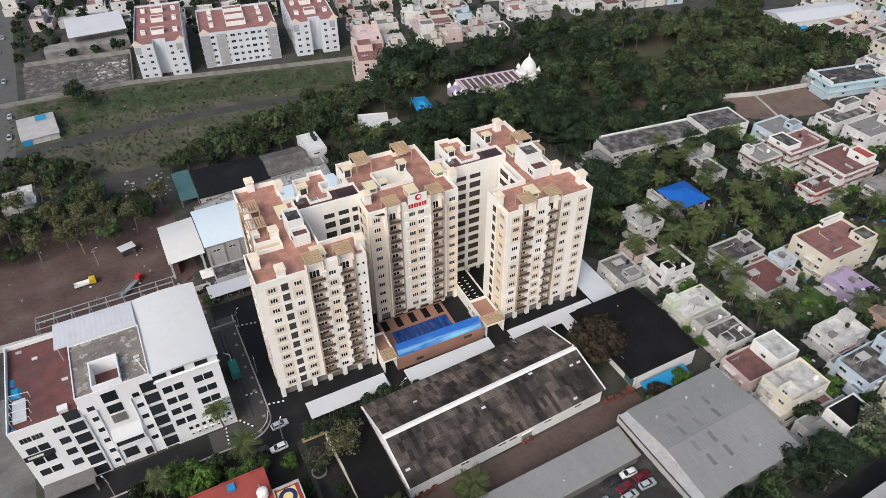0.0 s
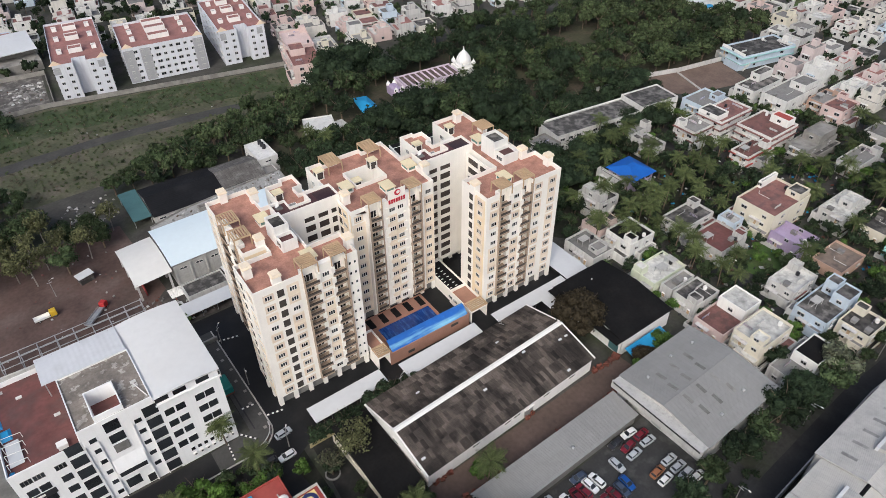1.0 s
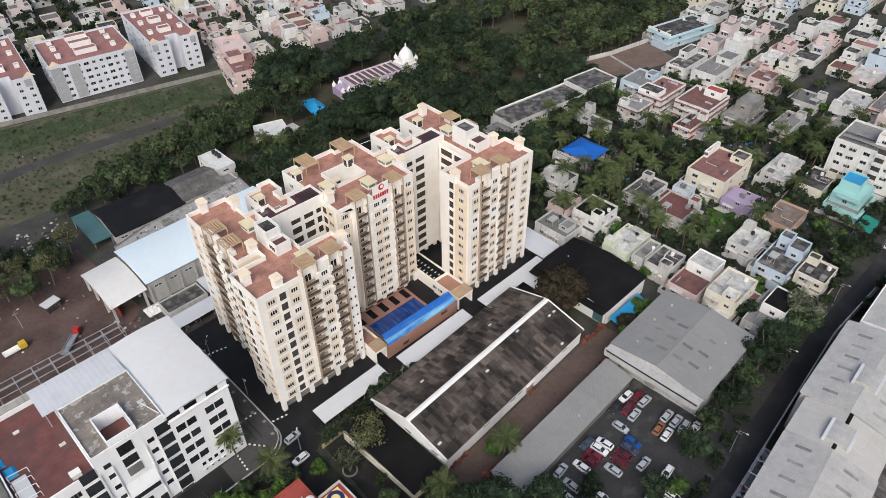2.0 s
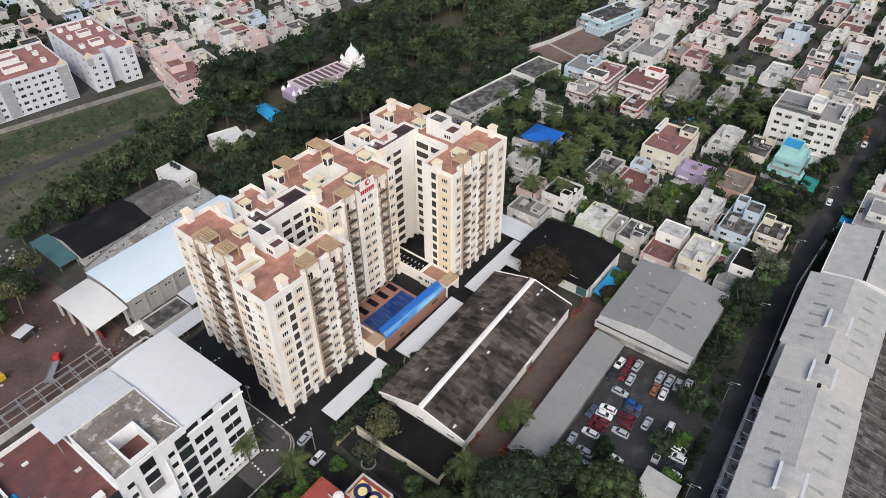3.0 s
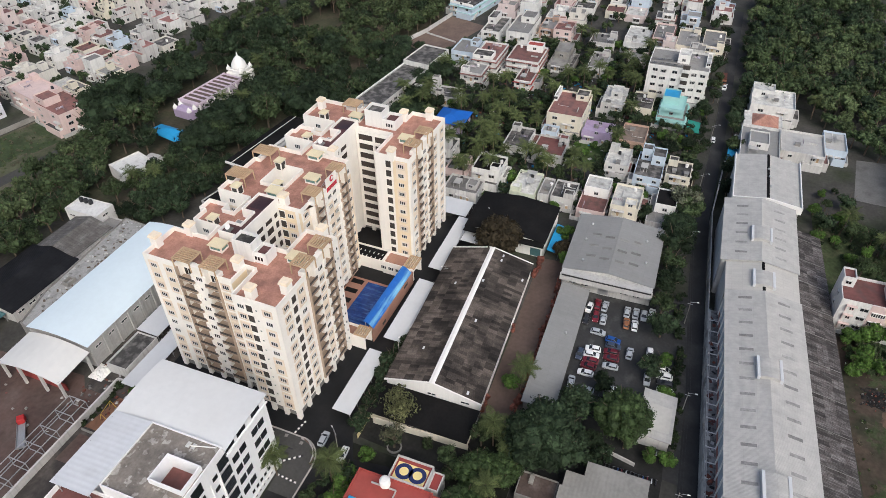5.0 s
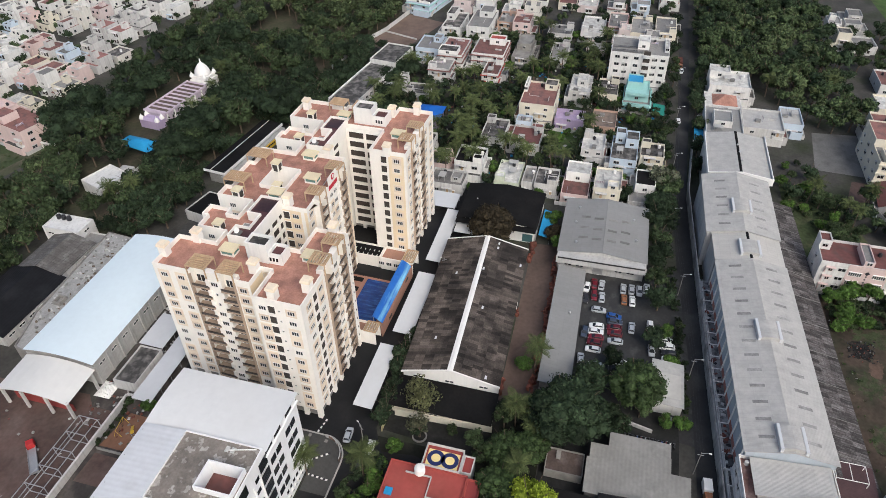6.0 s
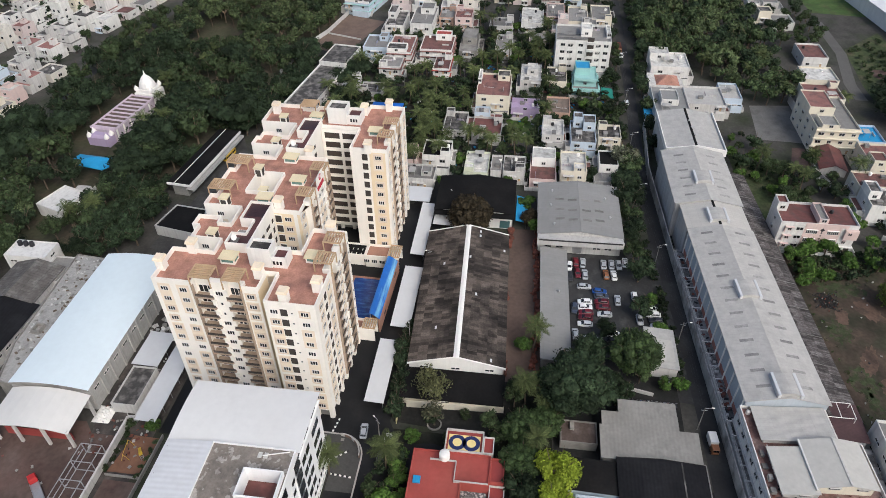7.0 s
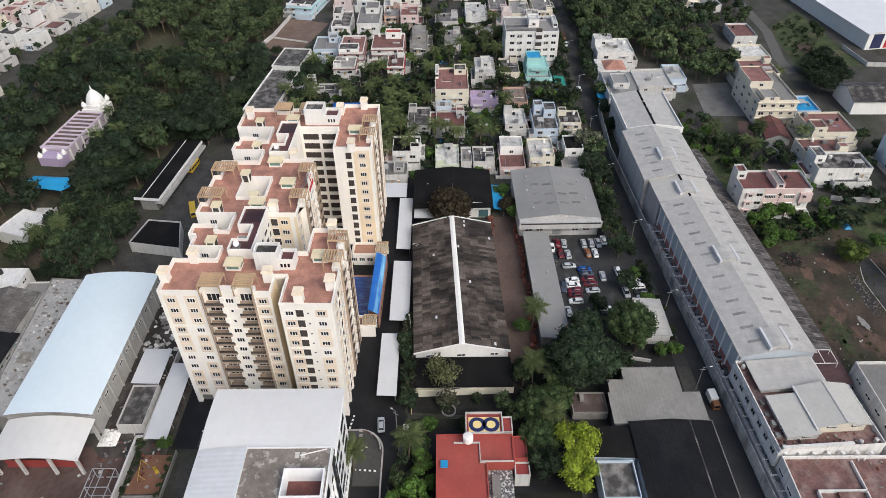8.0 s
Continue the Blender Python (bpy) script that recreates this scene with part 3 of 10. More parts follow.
for k in range(9):
    a0, a1 = -k * math.pi / 18, -(k + 1) * math.pi / 18
    p, q = (3.0 + 5.6 * math.cos(a0), 112 + 5.6 * math.sin(a0)), (3.0 + 5.6 * math.cos(a1), 112 + 5.6 * math.sin(a1))
    r = [(3.0 + 5.35 * math.cos(a1), 112 + 5.35 * math.sin(a1)), (3.0 + 5.35 * math.cos(a0), 112 + 5.35 * math.sin(a0))]
    ring = [p, q] + r
    b.skirt(ring[::-1], 0.1, 1.15, 1 if k % 3 else 0).flat([ring], 1.15, 0)
structure("wall_drive_corner", b.mesh("wall_drive_corner", AGEDWHITE, mat("brown_wall_panel", (0.20, 0.135, 0.105), 0.85, 0.12, streak=0.2)), "low curved wall with brown panels at the drive corner", "wall")
structure("wall_drive_end", MB().box(2.6, 9.4, 145.6, 146.2, 0, 1.4).mesh("wall_drive_end", CONCRETE), "low concrete wall across the office strip", "wall")
cover = MB().box(-0.4, 0.4, -0.4, 0.4, 0, 0.03).mesh("drain_cover", CONCRETE)
for k in range(8):
    ob = structure("drain_cover", cover, "square concrete drain cover in the pavement", "drain cover")
    ob.matrix_basis = pose(8.0 if k % 2 else 7.4, 111.5 + k * 4.4, 0.142, 0, 0, 8 * (k % 3))
structure("drain_line", MB().box(5.0, 5.35, 112.5, 143.0, 0.14, 0.16).mesh("drain_line", BLACKPLASTIC), "narrow dark drain channel in the pavement", "drain")
sheet("pavement_drive", arc[:-1] + [(-6, 112.4), (4, 112.6), (4.4, 150)], 0.14, mat("office_pavers", (0.072, 0.070, 0.066), 0.9, 0.15, 0.4, 2.0, stain=(0.045, 0.043, 0.04), amount=0.6, stain_scale=0.4), "grey paver strip beside the office", "pavement")
wall_run("wall_field", [(-60, 320.5), (4.6, 318.2), (60, 305), (107.7, 293.8)], 2.0, 0.3, CONCRETE, "weathered concrete boundary wall of the field")
wall_run("wall_rubble_lot", [(-37, 361), (10, 354), (6.6, 320)], 2.2, 0.3, CONCRETE, "weathered concrete wall of the rubble lot")
wall_run("wall_grass_corner", [(101.4, -42.0), (98.9, -61)], 1.8, 0.25, AGEDWHITE, "whitewashed lot wall")
wall_run("wall_weedy_lot", [(226, -102.4), (206, -105), (205, -116)], 2.0, 0.3, AGEDWHITE, "white wall of the weedy lot")
wall_run("wall_garden", [(13.4, 99.6), (28.6, 99.6)], 1.5, 0.2, mat("faded_yellow_wall", (0.42, 0.36, 0.20), 0.85, 0.15, streak=0.4), "faded yellow garden wall")
wall_run("wall_play_lots", [(-17.4, 154.6), (3, 154.2)], 1.2, 0.25, CONCRETE, "low concrete wall of the play lots")
wall_run("wall_play_middle", [(-8.4, 155), (-8.4, 163)], 0.9, 0.25, CONCRETE, "low concrete wall between play lots")
wall_run("wall_workshop_yard", [(31.1, 45), (29.4, 37)], 1.2, 0.3, AGEDWHITE, "low white yard wall")
wall_run("wall_playground", [(196, 187), (229, 182.2), (245, 177), (271, 172.6)], 2.2, 0.3, AGEDWHITE, "white wall of the playground")
wall_run("wall_playground_inner", [(244, 176.6), (238, 158.6)], 0.8, 0.3, AGEDWHITE, "low white wall of the playground")
wall_run("wall_north_drive", [(6.4, 162.6), (20, 162.4), (34, 162.2), (34, 156.6), (100, 154.5)], 2.2, 0.3, AGEDWHITE, "whitewashed boundary wall behind the tower")
wall_run("wall_red_yard", [(-75, 166.4), (-35, 164.3), (6.2, 164.4), (6.4, 162.6)], 2.2, 0.5, AGEDWHITE, "whitewashed yard wall")
wall_run("wall_shed_yard", [(94, 64), (35, 62.8)], 1.6, 0.25, CONCRETE, "low grey yard wall")
wall_run("wall_yellow", [(18.8, 98), (19.8, 74)], 2.4, 0.25, CREAM, "cream painted compound wall")
wall_run("wall_school_yard", [(128, -31), (152, -33)], 2.0, 0.25, AGEDWHITE, "white compound wall")
wall_run("wall_lots", [(120, -38), (140, -32), (152, -33)], 1.8, 0.25, AGEDWHITE, "white compound wall")

# ---- the apartment tower ----
FLOOR_H, STILT, FLOORS = 3.1, 3.1, 11
DECK, TOP = STILT + FLOOR_H * FLOORS + 0.1, STILT + FLOOR_H * FLOORS + 1.3
TOWER = pose(13.2, 114.8, 0, 0, 0, -1.6)
tower = thing("apartment_building", "tall cream and white apartment tower with terracotta terraces", "apartment building", TOWER)
TOWER_INV = TOWER.inverted()


def tl(x, y):
    p = TOWER_INV @ Vector((x, y, 0))
    return p.x, p.y


WIN = window_mesh("window", 1.7, 1.25)
WIN_PATCH = window_mesh("window_with_surround", 1.7, 1.25, 3, 0.42)
WIN_SMALL = window_mesh("small_window", 0.6, 0.9, 1)
VENT_SMALL = window_mesh("vent_window", 0.55, 0.55, 1)
gz = [-1.2, -1.05, -0.95, -0.88, -0.5, -0.43, -0.05, 0.02, 0.4, 0.47, 0.85, 0.92, 1.05, 1.28]
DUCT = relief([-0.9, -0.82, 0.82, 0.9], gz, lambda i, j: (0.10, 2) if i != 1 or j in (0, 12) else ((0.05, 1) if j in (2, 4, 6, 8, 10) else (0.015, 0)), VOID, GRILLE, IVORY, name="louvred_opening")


def balcony_meshes(w):
    """Slab with its lip, panelled railing and glazed door of one balcony, facing -y, its front edge at y = 0."""
    slab = MB()
    prof = [(-0.42, -0.20), (1.56, -0.20), (1.56, 0.0), (-0.3, 0.0), (-0.3, 0.28), (-0.42, 0.28)]
    for x in (-w / 2 + 0.01, w / 2 - 0.01):
        ring = [(x, y, z) for y, z in prof]
        slab.face(ring if x > 0 else ring[::-1])
    for k in range(6):
        (ya, za), (yb, zb) = prof[k], prof[(k + 1) % 6]
        slab.face(((-w / 2 + 0.01, ya, za), (-w / 2 + 0.01, yb, zb), (w / 2 - 0.01, yb, zb), (w / 2 - 0.01, ya, za)))
    n = int(w / 0.4)
    xs = [-w / 2 + 0.02]
    for k in range(n):
        x = -w / 2 + (k + 1) * w / n - 0.02
        xs += [x - 0.06, x]
    rail = relief(xs, [0.28, 0.9, 1.0], lambda i, j: (0.10, 1) if j == 1 or i % 2 else (0.06, 0), RAILING, GRILLE, name="railing")
    door = window_mesh("balcony_door", w * 0.7, 2.15, 3)
    return slab.mesh("balcony_slab", TAUPE), rail, door


BALCONY = {}
R = 1.6
BALCONY_FIN = MB().box(-0.17, 0.17, -0.5, 0.3, STILT - 0.1, DECK + 0.2).mesh("balcony_fin", TAUPE)
PERG = {}


def pergola_mesh(w, d):
    """A slatted top in one piece, facing up, its near edge at y = 0."""
    b, keys = MB(), {}
    xs = [-w / 2, -w / 2 + 0.22, w / 2 - 0.22, w / 2]
    n = int(d / 0.62)
    ys = [0.0, 0.22]
    for k in range(n):
        y = 0.22 + (k + 0.55) * (d - 0.44) / n
        ys += [y - 0.13, y + 0.13]
    ys += [d - 0.22, d]

    def vert(x, y, z):
        if (x, y, z) not in keys:
            keys[x, y, z] = len(b.v)
            b.v.append((x, y, z))
        return keys[x, y, z]

    def solid(i, j):
        return 0 <= i < 3 and 0 <= j < len(ys) - 1 and (i != 1 or j in (0, len(ys) - 2) or j % 2 == 0)

    for i in range(3):
        for j in range(len(ys) - 1):
            if not solid(i, j):
                continue
            x0, x1, y0, y1 = xs[i], xs[i + 1], ys[j], ys[j + 1]
            c = ((x0, y0), (x1, y0), (x1, y1), (x0, y1))
            b.f += [tuple(vert(*p, 0.35) for p in c), tuple(vert(*p, 0.0) for p in c[::-1])]
            b.m += [0, 0]
            for k, (di, dj) in enumerate(((0, -1), (1, 0), (0, 1), (-1, 0))):
                if not solid(i + di, j + dj):
                    p, q = c[k], c[(k + 1) % 4]
                    b.f.append((vert(*p, 0.0), vert(*q, 0.0), vert(*q, 0.35), vert(*p, 0.35)))
                    b.m.append(0)
    return b.mesh("pergola", WOOD_TAN)


PERGOLA_POST = MB().box(-0.11, 0.11, -0.11, 0.11, -2.6, 0.0).mesh("pergola_post", WOOD_TAN)


def pergola(parent, mesh, m, w, d, height=2.6, label="tan slatted pergola"):
    part("pergola", mesh, parent, m, label)
    for x in (-w / 2 + 0.11, w / 2 - 0.11):
        for y in (0.11, d - 0.11):
            part("pergola_post", PERGOLA_POST, parent, m @ pose(x, y, 0) @ Matrix.Diagonal((1, 1, height / 2.6, 1)))


v = MB()
v.box(-0.95, 0.95, -0.95, 0.95, -1.3, 1.5, 0)
v.frustum(0, 0, 1.5, 1.7, 1.0, 1.0, 1.2, 1.2, 1)
v.frustum(0, 0, 1.7, 2.35, 1.2, 1.2, 1.0, 1.0, 1)
VENT_BOX = v.mesh("vent_shaft", IVORY, CREAM_CAP)
v = MB()
v.box(-1.7, 1.7, -1.3, 1.3, 0, 1.5, 0)
v.box(-2.0, 2.0, -1.6, 1.6, 1.5, 1.75, 1)
for sx in (-1, 1):
    v.box(-1.72 if sx < 0 else 1.70, -1.70 if sx < 0 else 1.72, -1.0, 1.0, 0.55, 1.35, 2)
v.box(-1.35, 1.35, -1.33, -1.30, 0.55, 1.35, 2)
v.box(-1.35, 1.35, 1.30, 1.33, 0.55, 1.35, 2)
SKY_BOX = v.mesh("roof_light", IVORY, LEMON, GREEN_GLASS)
v = MB()
v.box(-1.1, 1.1, -1.0, 1.0, 0, 2.6, 0)
v.box(-1.3, 1.3, -1.2, 1.2, 2.6, 2.85, 1)
v.box(-0.8, 0.8, -1.03, -1.0, 0.3, 2.3, 2)
v.box(-1.13, -1.10, -0.7, 0.7, 0.3, 2.3, 2)
DUCT_HOUSE = v.mesh("duct_house", IVORY, LEMON, VOID)


def rows_on(parent, side, face, spots, mesh_a, mesh_b, share, skip=(), z=1.55, rng=None):
    """One window per floor at each spot along a wall; share of them take the second mesh."""
    for s in spots:
        if mesh_a is WIN:
            i = rng.randrange(2)
            while i < FLOORS - 1:
                n = min(rng.choice((1, 2, 2, 3)), FLOORS - i)
                b = MB().box(-1.45, 1.45, -0.03, 0.0, 0.25, 0.25 + n * FLOOR_H - 0.4)
                part("painted_panel", b.mesh("painted_panel", PANEL), parent, on_wall(side, face, face, face, face, s, STILT + FLOOR_H * i))
                i += n + rng.choice((1, 1, 2))
        for i in range(FLOORS):
            if i in skip:
                continue
            me = mesh_b if rng.random() < share else mesh_a
            zz = STILT + FLOOR_H * i + z
            part("window", me, parent, on_wall(side, face, face, face, face, s, zz) @ pose(0, -0.03, 0))


LOBE = MB().box(-0.5, 0.5, -0.3, 0.12, 0.7, 2.6).mesh("pier_lobe", IVORY)


def pier(parent, side, face, lo, hi):
    """A white pier between two balcony stacks, its edges lobed floor by floor, with a raised head."""
    for e in (lo, hi):
        for i in range(FLOORS):
            part("pier_lobe", LOBE, parent, on_wall(side, face, face, face, face, e, STILT + FLOOR_H * i))
    w = hi - lo
    head = MB().box(-w / 2 - 0.3, w / 2 + 0.3, -0.06, 1.3, DECK - 0.2, TOP + 0.5).mesh("pier_head", IVORY)
    part("pier_head", head, parent, on_wall(side, face, face, face, face, (lo + hi) / 2, 0))


def bay_on(parent, side, face, lo, hi, fins=3, depth=4.2):
    """A stack of balconies in a recess from lo to hi of a wall, with a pergola over it."""
    w = round(hi - lo, 2)
    if w not in BALCONY:
        BALCONY[w] = balcony_meshes(w)
    if (w, depth) not in PERG:
        PERG[w, depth] = pergola_mesh(w + 0.5, depth)
    mid = (lo + hi) / 2
    for i in range(FLOORS):
        m = on_wall(side, face, face, face, face, mid, STILT + FLOOR_H * i)
        slab, rail, door = BALCONY[w]
        part("balcony_slab", slab, parent, m)
        part("railing", rail, parent, m @ pose(0, -0.3, 0))
        part("balcony_door", door, parent, m @ pose(-0.2, R, 1.12))
    for k, e in enumerate((lo, hi)):
        if not fins & (k + 1):
            continue
        part("balcony_fin", BALCONY_FIN, parent, on_wall(side, face, face, face, face, e, 0))
    pergola(parent, PERG[w, depth], on_wall(side, face, face, face, face, mid, DECK + 2.7) @ pose(0, -0.4, 0), w + 0.5, depth, 2.7)


def wing(ring, stilt_rects, holes=()):
    """Walls with a parapet, a terracotta terrace, and pillars below."""
    inner = offset(ring, 0.28)
    b = MB()
    b.skirt(ring, STILT - 0.1, TOP).skirt(inner, DECK, TOP, 0, True)
    b.flat([ring, inner], TOP)
    b.flat([ring], STILT - 0.1)
    hole_rings = []
    for (x0, x1, y0, y1, depth) in holes:
        h = rect(x0, x1, y0, y1)
        o = offset(h, -0.25)
        hole_rings.append(o)
        b.skirt(h, DECK - depth, DECK + 1.15, 0, True).skirt(o, DECK, DECK + 1.15).flat([o, h], DECK + 1.15)
        b.flat([h], DECK - depth, 0)
    w = part("wing", b.mesh("wing_wall", IVORY), tower)
    d = MB().flat([inner] + hole_rings, DECK)
    part("terrace", d.mesh("terrace", TERRACOTTA), w, None, "weathered terracotta tiled terrace")
    c = MB()
    for (x0, x1, y0, y1) in stilt_rects:
        # Solid core between the pillars; its grey paints the shaded parking behind them.
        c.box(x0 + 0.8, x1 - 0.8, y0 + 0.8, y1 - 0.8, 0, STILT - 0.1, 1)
        nx, ny = max(2, round((x1 - x0) / 4.2)), max(2, round((y1 - y0) / 4.2))
        for i in range(nx + 1):
            for j in range(ny + 1):
                if i in (0, nx) or j in (0, ny):
                    px, py = x0 + 0.02 + (x1 - x0 - 1.14) * i / nx, y0 + 0.02 + (y1 - y0 - 1.14) * j / ny
                    c.box(px, px + 1.1, py, py + 1.1, 0, STILT - 0.1, 0)
    part("stilt_floor", c.mesh("stilt_floor", IVORY, STILTGREY), w, None, "stilt parking floor, pillars round a solid core in shade grey")
    return w


def strip(parent, side, face, lo, hi, material, z0=STILT, z1=DECK):
    """A painted band of render, 3 cm proud of a wall."""
    b = MB()
    b.box(-(hi - lo) / 2, (hi - lo) / 2, -0.018, 0.0, z0, z1)
    part("painted_band", b.mesh("painted_band", material), parent, on_wall(side, face, face, face, face, (lo + hi) / 2, 0))


trng = random.Random(7)
# one deck runs through all wings; deep wells open to the north between them
MS, MN = 12.2, 38.6
body = wing([(0, 0), (11.8, 0), (11.8, R), (15.4, R), (15.4, 0), (19, 0), (19, R), (22.5, R), (22.5, 0), (25.6, 0), (25.6, 8.4), (17, 8.4), (17, 22.0), (31.4, 22.0),
             (31.4, 13.6), (35.4, 13.6), (35.4, MS), (35.9, MS), (35.9, MS + R), (39.3, MS + R), (39.3, MS), (47.8, MS), (47.8, MS + R), (51.2, MS + R), (51.2, MS), (52.2, MS), (52.2, 13.6), (56.2, 13.6),
             (56.2, 22.0), (73.4, 22.0), (73.4, 9.2), (62.3, 9.2), (62.3, -1.6), (66.6, -1.6), (66.6, -1.6 + R), (70.1, -1.6 + R), (70.1, -1.6), (74.1, -1.6), (74.1, -1.6 + R), (77.4, -1.6 + R), (77.4, -1.6),
             (87.5, -1.6), (87.5, 9.2), (84.5, 9.2), (84.5, 17.8), (84.5 - R, 17.8), (84.5 - R, 21.6), (84.5, 21.6), (84.5, 24.7), (84.5 - R, 24.7), (84.5 - R, 29.1), (84.5, 29.1), (84.5, 39.0), (73.2, 39.0),
             (73.2, 28.4), (66.0, 28.4), (66.0, 31.3), (67.6, 31.3), (67.6, 36.4), (64.8, 36.4), (64.8, 37.4), (60.7, 37.4), (60.7, 28.4), (55.0, 28.4),
             (55.0, MN), (51.5, MN), (51.5, MN - R), (47.8, MN - R), (47.8, MN), (39.6, MN), (39.6, MN - R), (35.8, MN - R), (35.8, MN), (31.4, MN),
             (31.4, 28.8), (24.7, 28.8), (24.7, 31.9), (27.0, 31.9), (27.0, 37.8), (23.0, 37.8), (23.0, 36.2), (18.6, 36.2), (18.6, 28.6), (14.3, 28.6),
             (14.3, 38.5), (3.5, 38.5), (3.5, 29.1), (3.5 + R, 29.1), (3.5 + R, 24.7), (3.5, 24.7), (3.5, 21.6), (3.5 + R, 21.6), (3.5 + R, 17.8), (3.5, 17.8), (3.5, 14), (9, 14), (9, 11.4), (0, 11.4)],
            [(0, 25.6, 0, 8.4), (3.5, 14.3, 8.8, 38.5), (17.1, 31.3, 22, 28), (31.4, 56.2, 13.6, 38.5), (56.4, 72, 22, 28), (62.3, 87.5, -1.6, 9.2), (73.4, 84.5, 9.6, 38.5)],
            [(38.6, 47.4, 23.2, 30.2, 9.0)])
for side, face, lo, hi, fins, depth in (("S", 0, 11.8, 15.4, 1, 4.2), ("S", 0, 19, 22.5, 2, 4.2), ("W", 3.5, 24.7, 29.1, 2, 4.3), ("W", 3.5, 17.8, 21.6, 1, 4.3), ("S", MS, 35.9, 39.3, 3, 4.2), ("S", MS, 47.8, 51.2, 3, 4.2),
                                        ("N", MN, 35.8, 39.6, 3, 6.0), ("N", MN, 47.8, 51.5, 3, 6.0), ("S", -1.6, 66.6, 70.1, 1, 4.2), ("S", -1.6, 74.1, 77.4, 2, 4.2), ("E", 84.5, 24.7, 29.1, 3, 4.3), ("E", 84.5, 17.8, 21.6, 3, 4.3)):
    bay_on(body, side, face, lo, hi, fins, depth)
for side, face, lo, hi in (("S", 0, 15.4, 19), ("W", 3.5, 21.6, 24.7), ("S", -1.6, 70.1, 74.1), ("S", MS, 39.3, 40.9), ("S", MS, 46.2, 47.8)):
    pier(body, side, face, lo, hi)
for side, face, spots, me, me2, share in (
        ("S", 0, (3.2, 9.1), WIN, WIN_PATCH, 0.6), ("S", 0, (17.2,), WIN, WIN_PATCH, 0.45), ("S", 0, (23.4, 24.7), WIN_SMALL, WIN_SMALL, 0), ("S", 0, (6.1,), DUCT, DUCT, 0),
        ("W", 3.5, (36.0, 31.6, 15.9), WIN, WIN_PATCH, 0.6), ("W", 3.5, (23.15,), WIN_SMALL, WIN, 0.7), ("W", 0, (9.4, 2.6), WIN, WIN_PATCH, 0.6), ("W", 0, (7.2,), DUCT, DUCT, 0), ("W", 0, (5.4,), VENT_SMALL, VENT_SMALL, 0),
        ("N", 38.5, (6.5, 11.5), WIN, WIN_PATCH, 0.6), ("E", 25.6, (3.0, 6.0), WIN, WIN_PATCH, 0.6),
        ("S", 13.6, (33.4, 54.4), WIN, WIN_PATCH, 0.55), ("S", MS, (42.4, 44.9), WIN, WIN_PATCH, 0.55), ("N", MN, (33.5, 43.7, 53.3), WIN, WIN_PATCH, 0.55),
        ("W", 31.4, (16.9,), WIN, WIN_PATCH, 0.5), ("W", 31.4, (19.4,), DUCT, DUCT, 0), ("E", 56.2, (16.9,), WIN, WIN_PATCH, 0.5), ("E", 56.2, (19.4,), DUCT, DUCT, 0),
        ("S", -1.6, (64.8, 72.1, 79.7, 84.6), WIN, WIN_PATCH, 0.6), ("W", 62.3, (1.2,), WIN, WIN_PATCH, 0.5), ("W", 62.3, (5.0,), DUCT, DUCT, 0),
        ("E", 84.5, (33.0, 23.15, 14.0), WIN, WIN_PATCH, 0.5), ("E", 87.5, (2.0, 6.5), WIN, WIN_PATCH, 0.5), ("N", 39.0, (75.5, 81.5), WIN, WIN_PATCH, 0.5)):
    rows_on(body, side, face, spots, me, me2, share, rng=trng)
for face, along in ((31.4, 34.6), (18.6, 33.0), (73.2, 34.0), (60.7, 33.4)):
    rows_on(body, "W", face, (along,), WIN, WIN, 0, skip=range(FLOORS - 3), rng=trng)
for side, face, lo, hi, paint, top in (("W", 31.4, 15.4, 20.4, YELLOW, DECK), ("W", 31.4, 13.62, 14.4, YELLOW, DECK), ("S", 13.6, 31.5, 35.3, PANEL, DECK - 3.1), ("S", MS, 41.2, 43.5, PANEL, DECK - 6.2), ("S", 13.6, 52.3, 56.1, PANEL, DECK - 3.1),
                                       ("W", 62.3, -0.9, 3.6, YELLOW, DECK), ("E", 9.0, 11.45, 13.95, YELLOW, DECK), ("N", 11.4, 0.1, 8.9, YELLOW, DECK), ("S", 14.0, 3.6, 8.9, YELLOW, DECK)):
    strip(body, side, face, lo, hi, paint, STILT, top)


def gallery(parent, side, face, lo, hi, posts):
    """Open corridor front: a parapet band per floor, posts between lo and hi, open gaps between them."""
    mid, w = (lo + hi) / 2, hi - lo
    band = MB().box(-w / 2, w / 2, 0.0, 0.3, -0.3, 0.8).mesh("corridor_parapet", IVORY)
    for i in range(FLOORS + 1):
        part("corridor_parapet", band, parent, on_wall(side, face, face, face, face, mid, STILT + FLOOR_H * i))
    # Tinted glazing as one sheet, coloured dark to include the unlit corridor behind.
    glass = MB().box(-w / 2 + 0.05, w / 2 - 0.05, 0.22, 0.28, STILT, DECK - 0.3).mesh("corridor_glazing", GRILLE)
    part("corridor_glazing", glass, parent, on_wall(side, face, face, face, face, mid, 0), "dark tinted corridor glazing, unlit depth put into its tone")
    for a, c in posts:
        post = MB().box(-(c - a) / 2, (c - a) / 2, -0.02, 0.34, STILT, DECK).mesh("corridor_pillar", IVORY)
        part("corridor_pillar", post, parent, on_wall(side, face, face, face, face, (a + c) / 2, 0))


